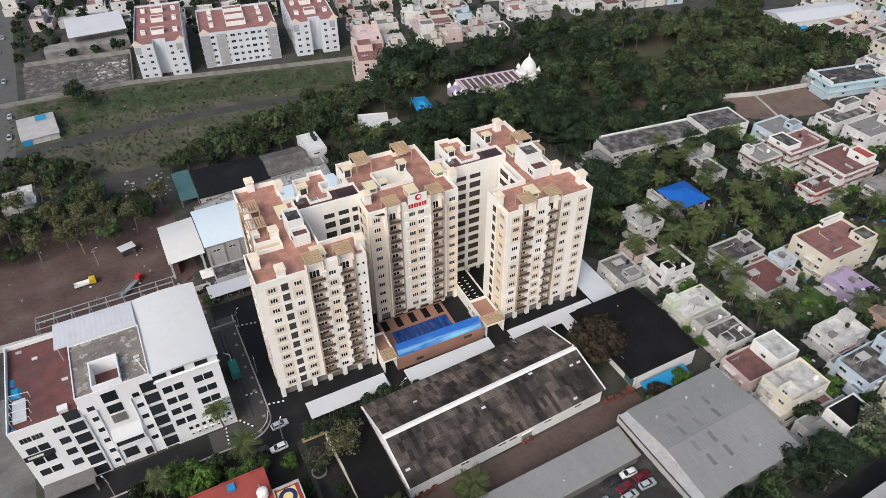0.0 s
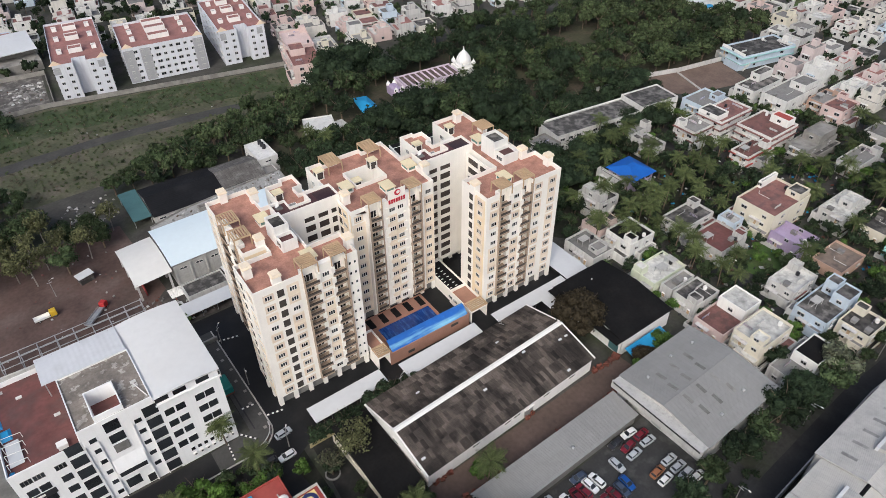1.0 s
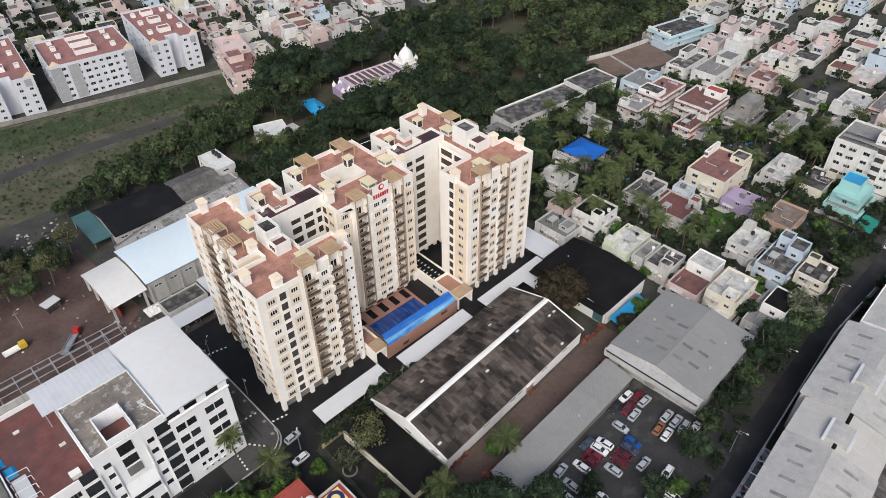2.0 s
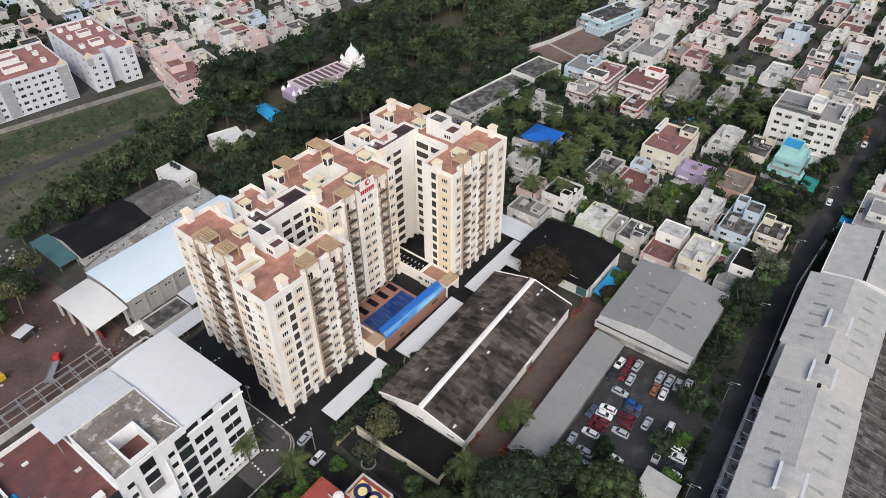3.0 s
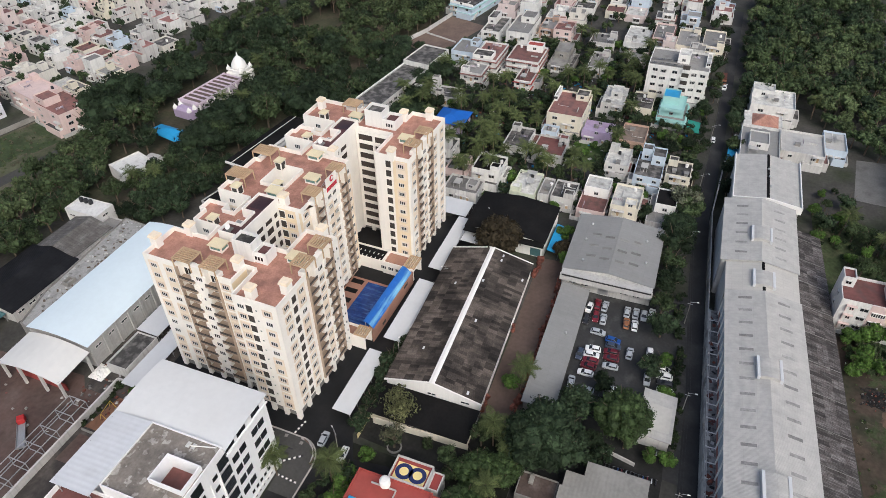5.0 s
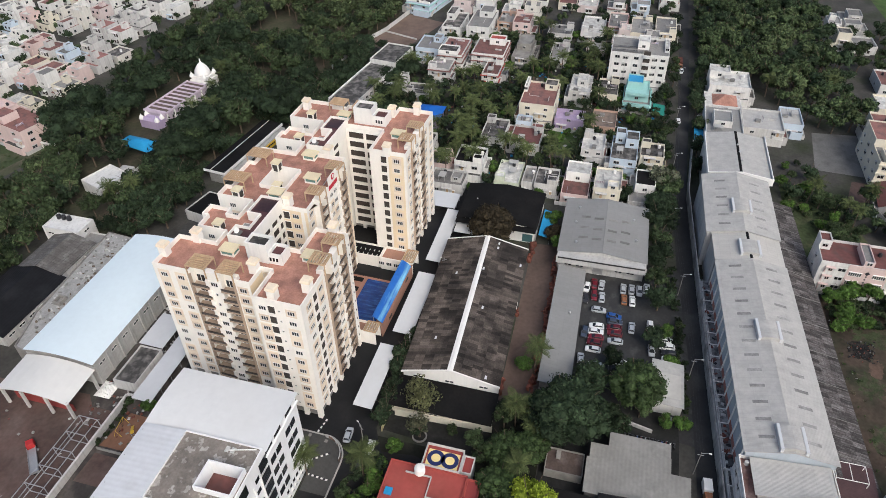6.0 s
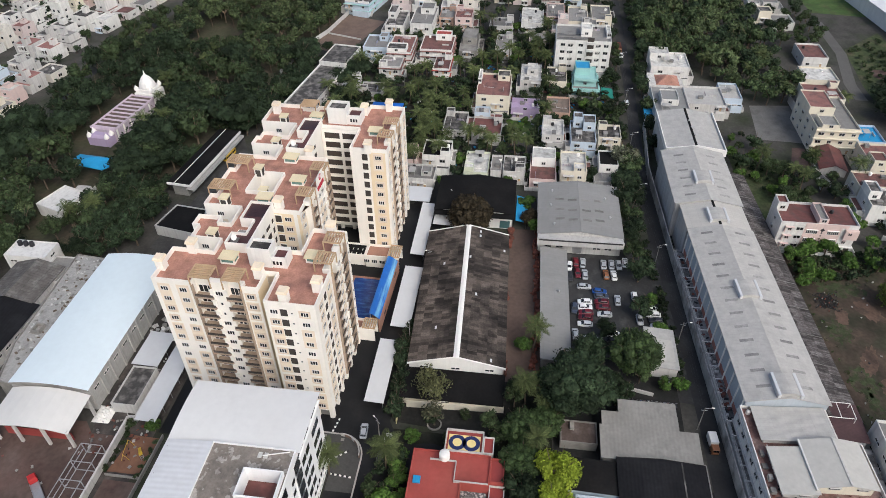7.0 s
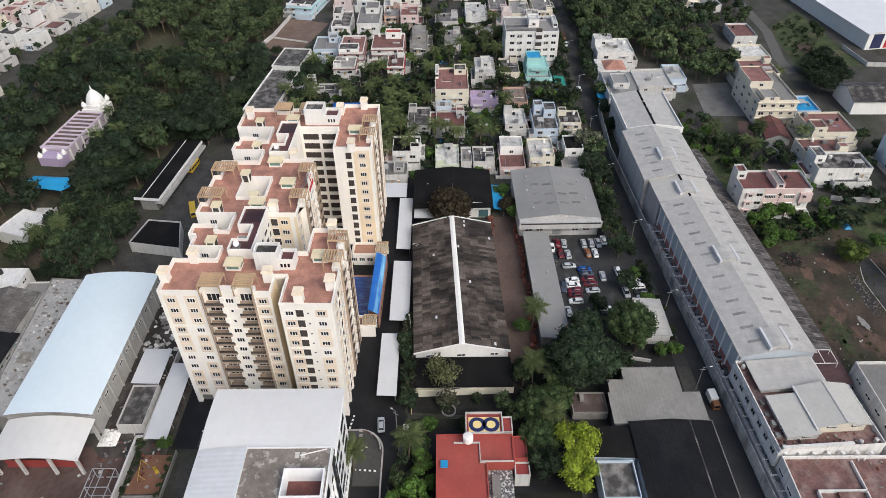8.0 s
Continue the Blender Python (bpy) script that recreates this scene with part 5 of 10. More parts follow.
factory = gable_shed("factory", "long factory hall with grey sheet roof", "factory", pose(20.9, 10.5, 0, 0, 0, 3.4), 62.4, 9.15, 13.0, 15.0, mat("blue_grey_cladding", (0.42, 0.46, 0.50), 0.7, 0.06, streak=0.15), LIGHTSHEET, 0.45, 0.5)
skylights(factory, 62.4, 9.15, 15.0, 2.0, 13, 4.7)
for x in (3.1, 35.0):
    monitor(factory, x, 0, 15.1)
BAND = mat("brick_red_band", (0.34, 0.15, 0.12), 0.8, 0.1)
part("painted_band", MB().box(0.5, 62.0, 9.15, 9.19, 4.6, 6.3).mesh("painted_band", BAND), factory, None, "brick-red band on the wall")
col = MB().box(-0.17, 0.17, 0, 0.3, 0, 12.7).mesh("pilaster", WHITE)
for k in range(16):
    part("pilaster", col, factory, pose(0.8 + k * 4.05, 9.15, 0))
f2 = gable_shed("factory", "wide factory hall with grey sheet roof", "factory", pose(96.0, 15.4, 0, 0, 0, 1.5), 30.8, 10.1, 13.2, 15.3, AGEDWHITE, LIGHTSHEET, 0.3, 0.5)
skylights(f2, 30.8, 10.1, 15.3, 2.1, 6, 4.6)
monitor(f2, 12.0, 0, 15.4)
flow = gable_shed("factory_link", "lower pale-roofed link of the factory", "factory", pose(83.9, 14.35, 0, 0, 0, 2.4), 11.8, 9.2, 12.9, 14.8, AGEDWHITE, mat("pale_grey_new_sheet", (0.50, 0.48, 0.44), 0.7, 0.05, wave=("X", 0.3), seam=(1.05, 2.6, 0.06)), 0.2, 0.4, BLACKTOP)
monitor(flow, 4.6, 0, 14.9)
f3 = gable_shed("factory", "factory hall with dull grey roof and dark ridge", "factory", pose(129.4, 14.0, 0, 0, 0, 0.8), 27.4, 9.7, 12.2, 13.8, AGEDWHITE, LIGHTSHEET, 0.3, 0.45, BLACKTOP)
b = MB().box(-0.6, -0.2, -10.3, 10.3, 10.6, 13.0).box(0, 27.7, 10.05, 10.35, 11.0, 12.9).box(0, 27.7, -10.35, -10.05, 11.0, 12.9)
for s in (-1, 1):
    q = ((-0.62, s * 10.3, 13.0), (-0.18, s * 10.3, 13.0), (-0.18, 0, 14.5), (-0.62, 0, 14.5))
    b.face(q if s < 0 else q[::-1])
    for x in (-0.62, -0.18):
        q = ((x, s * 10.3, 12.9), (x, s * 10.3, 13.0), (x, 0, 14.5), (x, 0, 12.9))
        b.face(q if (s > 0) == (x > -0.4) else q[::-1])
part("end_parapet", b.mesh("end_parapet", WHITE), f3, None, "white end parapet")
for k, x in enumerate((8, 13.5, 18)):
    part("roof_vent", vent, f3, pose(x, -0.8 + 0.4 * k, 13.6))
# lean-to of old dark sheets along the factory
ll = thing("factory_lean_to", "lean-to of dark rusty cement sheets along the factory", "lean-to", pose(24, -4.5, 0, 0, 0, 3.4))
part("wall", MB().box(0.2, 104, -5.3, -5.1, 0, 4.0).mesh("wall", CONCRETE), ll)
lean_sheet = MB().box(-0.69, 0.69, -1.52, 1.52, 0, 0.06).mesh("roof_sheet", mat("rusty_dark_sheet", (0.085, 0.074, 0.070), 0.9, 0.2, 0.5, 3.0, stain=(0.20, 0.19, 0.185), amount=0.55, stain_scale=1.2, per_object=0.5, seam=(0.35, 40, 0.28), edge=(0.46, 0.62), stretch=(2.0, 0.4, 1.0)))
for k in range(75):
    for j in range(4):
        part("roof_sheet", lean_sheet, ll, pose(0.7 + k * 1.387, -4.1 + j * 2.85, 4.3 + j * 0.72, 14.3))
batten = MB().box(-0.05, 0.05, -5.7, 5.6, 0.08, 0.2).mesh("batten", GREYROOF)
for k in range(10):
    part("batten", batten, ll, pose(6 + k * 10.4, 0.2, 5.42, 14.3))
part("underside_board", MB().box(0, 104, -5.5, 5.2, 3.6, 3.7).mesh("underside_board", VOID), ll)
# the yard strip with pipes between factory and street
PATCHY = mat("patchy_grey_low_roof", (0.19, 0.185, 0.178), 0.9, 0.2, 0.5, 2.0, stain=(0.035, 0.03, 0.03), amount=0.85, stain_scale=0.7, per_object=0.45)
SLABWHITE = mat("stained_white_slab", (0.46, 0.44, 0.415), 0.9, 0.15, 0.4, 2.0, stain=(0.2, 0.18, 0.17), amount=0.6, stain_scale=0.5)


def annex(x, y, yaw, length, depth, bays):
    """Low patched flat roofs in bays between the works and the street wall, with pipes along their edge."""
    t = thing("street_annex", "low patched flat roofs with white kerbs and pipes", "annex", pose(x, y, 0, 0, 0, yaw))
    part("wall", MB().box(0, length, -depth, 0, 0, 4.4).mesh("wall", AGEDWHITE), t)
    part("roof_slab", MB().box(-0.1, length + 0.1, -depth - 0.05, 0.15, 4.42, 4.55).mesh("roof_slab", SLABWHITE), t)
    for y, z in ((0.1, 5.0), (-0.25, 5.15)):
        part("pipe", MB().tube((0, y, z), (length, y, z), 0.07, None, 8).mesh("pipe", AGEDWHITE), t)
    step = length / bays
    low = MB().box(-step / 2 + 0.12, step / 2 - 0.12, -depth + 0.05, -0.42, 4.55, 4.64).mesh("low_roof", PATCHY)
    kerb = MB().box(-0.1, 0.1, -depth + 0.02, -0.3, 4.55, 4.8).box(-0.08, 0.08, -0.3, 0.12, 4.55, 5.1).mesh("roof_kerb", FRAME)
    for k in range(bays):
        part("low_roof", low, t, pose((k + 0.5) * step, 0, 0))
        part("roof_kerb", kerb, t, pose(k * step, 0, 0))
    return t


annex(20.5, 22.0, 3.4, 62.5, 2.3, 15)
wall_run("wall_factory_street", [(-35, 18.6), (-9, 20.7), (22, 22.3), (56, 24.4), (90, 26.2), (131, 28.4), (165, 26.6)], 3.9, 0.3, mat("grimy_street_wall", (0.50, 0.475, 0.43), 0.9, 0.15, 0.3, 1.5, stain=(0.12, 0.11, 0.10), amount=0.7, stain_scale=0.25, streak=0.5), "grimy pale factory street wall")

# nearer factory buildings
BRIGHTWHITE = mat("rain_marked_white_paint", (0.74, 0.72, 0.685), 0.75, 0.06, streak=0.32)
DULLRED = mat("worn_red_terrace", (0.165, 0.092, 0.08), 0.85, 0.25, 0.4, 1.6, stain=(0.27, 0.20, 0.18), amount=0.7, stain_scale=0.35)
DUSTSHEET = mat("dusty_white_sheet_roof", (0.49, 0.475, 0.435), 0.75, 0.08, 0.15, 1.0, stain=(0.34, 0.325, 0.30), amount=0.6, stain_scale=0.15)
t = thing("office_house", "white factory office with sheet roofs over a red terrace", "office", pose(-0.06, -0.85, 0, 0, 0, 3.4))
flat_block(t, [(-3.3, -3.4), (12.9, -3.4), (12.9, 1.2), (21.8, 1.2), (21.8, 20.2), (-3.3, 20.2)], 9.9, BRIGHTWHITE, DULLRED, 1.0)
part("upper_wall", MB().box(12.6, 20.9, 2.8, 17.4, 9.9, 11.4).mesh("upper_wall", AGEDWHITE), t)
part("roof_slope", slope(12.2, 21.2, 18.2, 11.4, 2.2, 12.0).mesh("roof_slope", LIGHTSHEET), t, None, "pale grey sheet roof")
b = MB()
for x in (1.0, 11.4):
    ring = ((x, -0.9, 9.9), (x, 10.2, 9.9), (x, 10.2, 12.7), (x, 4.4, 13.8), (x, -0.9, 12.7))
    b.face(ring if x > 2 else ring[::-1])
b.box(1.0, 11.4, -0.9, -0.7, 9.9, 12.7).box(1.0, 11.4, 10.0, 10.2, 9.9, 12.7)
part("gable_wall", b.mesh("gable_wall", CREAM), t, None, "cream gable wall")
GABLE_WIN = window_mesh("window", 2.4, 0.9, 1, None, True, AGEDWHITE)
for y in (1.4, 7.0):
    part("window", GABLE_WIN, t, on_wall("W", 1.0, 0, 0, 0, y, 11.9))
for y0, y1 in ((-1.6, 4.4), (10.9, 4.4)):
    part("roof_slope", slope(0.4, 11.9, y0, 12.7, y1, 14.0).mesh("roof_slope", DUSTSHEET), t, None, "dusty white gable roof sheet")
part("roof_ridge", MB().box(0.3, 12.0, 4.2, 4.6, 14.0, 14.12).mesh("roof_ridge", AGEDWHITE), t)
part("side_wall", MB().box(-0.4, 10.0, 10.3, 17.2, 9.9, 11.7).mesh("side_wall", AGEDWHITE), t)
part("window", GABLE_WIN, t, on_wall("W", -0.4, 0, 0, 0, 13.0, 10.9))
part("roof_slope", slope(-0.9, 10.4, 17.9, 11.8, 10.3, 12.4).mesh("roof_slope", DUSTSHEET), t, None, "dusty white side roof sheet")
part("barge_board", MB().box(0.0, 12.0, 10.8, 11.15, 12.35, 12.8).mesh("barge_board", HOUSEWHITE), t)
for k in range(5):
    part("roof_clutter", MB().box(-2.8 + 2.9 * k, -1.6 + 2.9 * k, 18.2, 19.0 + 0.3 * (k % 2), 9.9, 10.4 + 0.3 * (k % 3)).mesh("roof_clutter", GREYROOF), t)
for k in range(4):
    part("window", SHED_WIN, t, on_wall("N", 0, 0, 0, 17.2, 1.5 + k * 2.9, 10.8))
OFFICE_WIN = window_mesh("window", 1.7, 1.7, 2, None, True, AGEDWHITE)
for k in range(7):
    part("window", OFFICE_WIN, t, on_wall("N", 0, 0, 0, 20.2, -1.2 + k * 3.4, 8.1))
    part("window", OFFICE_WIN, t, on_wall("N", 0, 0, 0, 20.2, -1.2 + k * 3.4, 4.6))
band = MB().box(-3.3, 21.8, 20.2, 20.6, 9.4, 9.7)
part("ledge", band.mesh("ledge", AGEDWHITE), t)
part("ledge", MB().box(-3.3, 21.8, 20.2, 20.6, 5.5, 5.7).mesh("ledge", AGEDWHITE), t)
part("roof_beam", MB().box(-3.4, -2.8, 4.0, 19.8, 10.9, 11.8).mesh("roof_beam", HOUSEWHITE), t)
wt = MB().tube((0, 0, 0), (0, 0, 1.0), 0.5, 0.5, 14).tube((0, 0, 1.0), (0, 0, 1.2), 0.5, 0.2, 14).mesh("roof_drum", AGEDWHITE)
for x, y in ((20.2, 18.6), (-2.2, 1.6), (-2.0, -2.0)):
    part("roof_drum", wt, t, pose(x, y, 9.9))
t = thing("terrace_house", "white house with worn red terrace and potted parapets", "house")
flat_block(t, rect(-32, -4.9, -8.2, 18.4), 8.2, BRIGHTWHITE, DULLRED, 1.0)
for x0, x1, y0, y1, z in ((-13.2, -12.9, 4.0, 14.0, 9.2), (-12.85, -6.0, 3.6, 3.9, 9.0), (-20, -13.25, 13.8, 14.1, 9.2), (-20, -13.25, 3.8, 4.1, 9.2)):
    part("terrace_wall", MB().box(x0, x1, y0, y1, 8.2, z).mesh("terrace_wall", HOUSEWHITE), t)
flat_block(t, rect(-30, -21, 2, 9), 10.4, HOUSEWHITE, DULLRED, 0.5, 8.2, "roof_room")
flat_block(t, rect(-18, -13.4, 5, 10), 8.9, DULLRED, DULLRED, 0.1, 8.2, "roof_step")
pot = MB().tube((0, 0, 0), (0, 0, 0.5), 0.35, 0.5, 10).tube((0, 0, 0.5), (0, 0, 0.62), 0.5, 0.42, 10).mesh("planter", HOUSEWHITE)
for k in range(7):
    part("planter", pot, t, pose(-4.5, 17.6 - k * 3.1, 9.2))
for k in range(6):
    part("window", SHED_WIN, t, on_wall("N", 0, 0, 0, 18.4, -29 + k * 4.4, 6.0))
t = thing("small_house", "low store with maroon sheet roof", "house")
part("wall", MB().box(17.8, 27.6, -8.4, -0.4, 0, 5.3).mesh("wall", AGEDWHITE), t)
part("roof_slope", slope(17.4, 28.2, -9.0, 5.4, 0.9, 6.2).mesh("roof_slope", mat("maroon_roof_sheet", (0.075, 0.042, 0.042), 0.7, 0.15, 0.3, 1.5, wave=("X", 0.4))), t)
annex(-30.0, 19.0, 3.1, 50.4, 1.7, 13)
t = thing("sheet_lean_to", "stepped lean-to of grey cement sheets beside the office", "lean-to", pose(-8, -6.4, 0))
part("wall", MB().box(0, 25, -2.6, 2.4, 0, 3.8).mesh("wall", CONCRETE), t)
step_sheet = MB().box(-0.75, 0.75, -2.9, 2.8, 0, 0.08).mesh("roof_sheet", PATCHY)
for k in range(16):
    part("roof_sheet", step_sheet, t, pose(0.9 + k * 1.55, 0, 4.0 + 0.12 * (k % 2), 4, 2))
t = thing("roof_cage", "rusty white pipe frame over a small yard", "frame", pose(22.6, -3.6, 6.3))
for y in (-3.2, 0.0, 3.2):
    part("rail", MB().tube((0, y, 0.9), (4.4, y, 0.9), 0.09, None, 6).mesh("rail", FRAME), t)
for x in (0, 4.4):
    part("rail", MB().tube((x, -3.2, 0.9), (x, 3.2, 0.9), 0.09, None, 6).mesh("rail", FRAME), t)
    for y in (-3.2, 3.2):
        part("leg", MB().tube((x, y, -1.2), (x, y, 0.9), 0.08, None, 6).mesh("leg", FRAME), t)
t = thing("house", "rain-stained white house beside the factory office", "house")
flat_block(t, rect(2.0, 22.0, -25.0, -10.4), 7.6, HOUSEWHITE, GREYROOF, 0.9)
for k in range(4):
    for z in (2.4, 5.6):
        part("window", SHED_WIN, t, on_wall("N", 0, 0, 0, -10.4, 4.2 + k * 4.6, z))
    part("window", SHED_WIN, t, on_wall("W", 2.0, 0, 0, 0, -21.5 + k * 3.4, 5.4))

# roofs along the street near the red house
t = thing("workshop", "workshop with pale corrugated roof in stepped sheets", "workshop")
part("wall", MB().box(7.6, 15.6, 29.6, 51.0, 0, 4.3).mesh("wall", GREYROOF), t)
part("wall", MB().box(15.65, 22.8, 33.8, 46.6, 0, 4.3).mesh("wall", GREYROOF), t)
RIBBED = mat("ribbed_grey_roof", (0.245, 0.235, 0.215), 0.85, 0.12, 0.3, 1.2, stain=(0.17, 0.16, 0.145), amount=0.6, stain_scale=0.15, wave=("Y", 0.9))
for k, (x0, x1, y0, y1) in enumerate(((7.1, 11.3, 29.1, 51.6), (11.1, 15.9, 29.1, 51.6), (15.7, 19.7, 33.3, 51.0), (19.5, 23.4, 33.4, 47.0))):
    z = 4.55 + 0.16 * k
    b = MB()
    top = ((x0, y0, z), (x1, y0, z + 0.22), (x1, y1, z + 0.22), (x0, y1, z))
    low = tuple((x, y, q - 0.1) for x, y, q in top)
    b.face(top).face(low[::-1])
    for i in range(4):
        j = (i + 1) % 4
        b.face((top[i], low[i], low[j], top[j]))
    part("roof_sheet", b.mesh("roof_sheet", RIBBED), t)
t = thing("workshop", "workshop with black tarred corrugated roof", "workshop", pose(-16, 38.6, 0))
part("wall", MB().box(0.4, 22.8, -9.2, 9.2, 0, 4.8).mesh("wall", SKYBLUE), t)
BLACKRIB = mat("black_ribbed_roof", (0.0115, 0.0115, 0.013), 0.85, 0.2, 0.15, 1.2, stain=(0.03, 0.03, 0.032), amount=0.5, wave=("Y", 0.8), spec=0.15)
for s in (-1, 1):
    part("roof_slope", slope(0, 23.4, s * 9.7, 5.0, 0, 5.9).mesh("roof_slope", BLACKRIB), t)
part("gutter", MB().tube((0, -9.85, 4.95), (23.4, -9.85, 4.95), 0.14, None, 6).tube((23.5, -9.7, 5.0), (23.5, 0, 5.9), 0.1, None, 6).tube((23.5, 9.7, 5.0), (23.5, 0, 5.9), 0.1, None, 6).mesh("gutter", CONCRETE), t, None, "pale concrete gutter edge")
part("lap_strip", MB().box(0.2, 23.2, -4.6, -4.3, 5.5, 5.56).mesh("lap_strip", DARKROOF), t)
t = thing("workshop", "small pale blue workshop with black roof", "workshop", pose(-2, 53.6, 0))
part("wall", MB().box(0.2, 8.0, -5.2, 5.4, 0, 4.4).mesh("wall", SKYBLUE), t)
part("roof_slope", slope(0, 8.2, -5.5, 4.5, 5.6, 5.0).mesh("roof_slope", BLACKTOP), t)
t = thing("small_house", "small pale blue house with cluttered terrace", "house")
flat_block(t, rect(-12, -3.0, 49.5, 57.5), 4.2, SKYBLUE, DARKROOF, 0.8)
t = thing("small_house", "low house with brown terrace", "house")
part("roof_hatch", MB().box(15.0, 17.0, 57.2, 58.2, 2.5, 3.3).mesh("roof_hatch", CONCRETE), t)
flat_block(t, rect(11.5, 17.6, 51.9, 60.4), 2.5, CONCRETE, mat("brown_low_terrace", (0.085, 0.062, 0.053), 0.9, 0.2, 0.4, 2.0, stain=(0.2, 0.17, 0.15), amount=0.6, stain_scale=0.3), 0.4)
t = thing("small_shed", "low shed with patched grey roof by the car park", "shed", pose(35.6, 34.2, 0, 0, 0, 0))
part("wall", MB().box(0.3, 13.8, -3.6, 3.6, 0, 3.4).mesh("wall", AGEDWHITE), t)
part("roof_slope", slope(0, 14.1, -4.0, 3.6, 4.0, 4.2).mesh("roof_slope", LIGHTSHEET), t)
part("roof_patch", slope(2.5, 10, -3.2, 3.72, 2.6, 4.16).mesh("roof_patch", DUSTSHEET), t)

# the white office block
OFFICEWHITE = mat("clean_white_office_paint", (0.84, 0.835, 0.825), 0.75, 0.03, streak=0.06)
RD, MD = 21.3, 25.3
S0 = 113.0
office = thing("office_building", "white six-storey office block with dark square windows", "office building")
flat_block(office, rect(-41.2, -27.6, S0, 139.4), RD, OFFICEWHITE, REDOXIDE, 1.3)
part("wall", MB().box(-27.55, -12.65, S0 + 0.35, 138.4, 0, 20.4).mesh("wall", OFFICEWHITE), office)
ring = rect(-27.55, -12.65, S0 + 0.05, 129.6)
well = rect(-23.6, -18.3, S0 + 0.9, 121.0)
inner = offset(ring, 0.22)
part("wall", MB().skirt(ring, 20.4, MD + 0.35).skirt(inner, MD, MD + 0.35, 0, True).flat([ring, inner], MD + 0.35).flat([ring], 20.4).mesh("wall", OFFICEWHITE), office)
part("roof", MB().flat([inner, well], MD).mesh("roof", OLDROOF), office, None, "patchy stained concrete roof")
wo = offset(well, -0.25)
part("stair_well", MB().skirt(well, MD - 2.6, MD + 1.5, 0, True).skirt(wo, MD, MD + 1.5).flat([wo, well], MD + 1.5).flat([well], MD - 2.6, 1).mesh("stair_well", OFFICEWHITE, REDOXIDE), office, None, "white walled stair head with red floor")
part("wall", MB().box(-12.6, 1.3, S0, 138.4, 0, 24.9).mesh("wall", OFFICEWHITE), office)
part("gutter", MB().box(-12.6, 1.6, S0 - 0.35, S0, 22.3, 22.6).mesh("gutter", OFFICEWHITE), office)
b = MB()
for k in range(10):
    a0, a1 = -1 + k / 5, -1 + (k + 1) / 5
    xa, xb = -5.6 + a0 * 7.3, -5.6 + a1 * 7.3
    za, zb = 25.1 + 0.5 * (1 - a0 * a0), 25.1 + 0.5 * (1 - a1 * a1)
    b.face(((xa, S0 - 0.7, za), (xb, S0 - 0.7, zb), (xb, 138.9, zb), (xa, 138.9, za)))
    b.face(((xa, S0 - 0.7, za - 0.12), (xa, 138.9, za - 0.12), (xb, 138.9, zb - 0.12), (xb, S0 - 0.7, zb - 0.12)))
WHITERIB = mat("white_ribbed_roof", (0.66, 0.655, 0.64), 0.55, 0.04, 0.1, 0.8, stain=(0.56, 0.55, 0.53), amount=0.5, stain_scale=0.1)
part("curved_roof", b.mesh("curved_roof", WHITERIB), office, None, "gently curved white sheet roof")
part("sheet_roof", MB().face(((-30.2, 129.4, 25.9), (-12.9, 129.4, 25.9), (-12.9, 138.9, 25.2), (-30.2, 138.9, 25.2))).face(((-30.2, 129.4, 25.8), (-30.2, 138.9, 25.1), (-12.9, 138.9, 25.1), (-12.9, 129.4, 25.8))).mesh("sheet_roof", mat("white_ribbed_strip", (0.62, 0.625, 0.635), 0.55, 0.05, 0.1, 1.0, stain=(0.5, 0.5, 0.5), amount=0.5, stain_scale=0.2, wave=("X", 1.1))), office, None, "white ribbed sheet roof on steel posts")
for x in (-29.6, -26.5, -20.5, -14.5):
    for y in (130.2, 138.2):
        part("roof_post", MB().tube((x, y, 20.4 if x > -27 else RD), (x, y, 25.3), 0.12, None, 6).mesh("roof_post", STEEL), office)
OFF_WIN = window_mesh("window", 2.0, 1.9, 1, None, False, BLACKPLASTIC)
OFF_BIG = window_mesh("window", 3.0, 2.9, 1, None, False, BLACKPLASTIC)
OFF_SMALL = window_mesh("window", 1.4, 1.2, 1, None, False, BLACKPLASTIC)
OFF_STRIP = window_mesh("window", 2.8, 1.3, 1, None, False, BLACKPLASTIC)
OFF_GRILL = window_mesh("window", 2.1, 1.5, 3, None, False, GREYROOF)


def front(me, x, z, y=S0):
    part("window", me, office, on_wall("S", 0, 0, y, 0, x, z))


for k in range(6):
    front(OFF_BIG, -29.3, 1.9 + 3.94 * k)
    front(OFF_BIG, -13.9 + 0.05, 2.4 + 3.94 * k)
    front(OFF_SMALL, -25.6, 2.4 + 3.8 * k, S0 + (0.05 if k > 4 else 0.35))
    if k < 5:
        front(OFF_SMALL, -16.7, 5.3 + 3.9 * k, S0 + (0.05 if k > 3 else 0.35))
for x in (-38.9, -36.6):
    front(OFF_GRILL, x, 19.1)
    for z in (15.5, 11.6, 7.7):
        front(OFF_WIN, x, z)
front(OFF_GRILL, -32.6, 18.9)
for z in (15.0, 11.1, 7.2):
    front(OFF_WIN, -32.6, z)
for x in (-10.5, -8.1, -3.8, -1.6):
    for z in (19.0, 15.1, 11.3, 7.4):
        front(OFF_WIN, x, z)
for x in (-11.0, -7.2, -2.2):
    front(OFF_STRIP, x, 23.7)
front(OFF_BIG, -21.4, 23.0, S0 + 0.05)
front(OFF_BIG, -21.4, 19.0, S0 + 0.35)
part("louvre_panel", MB().box(-22.9, -19.9, S0 + 0.2, S0 + 0.35, 14.4, 16.9).mesh("louvre_panel", GREYROOF), office, None, "grey louvred panel")
b = MB()
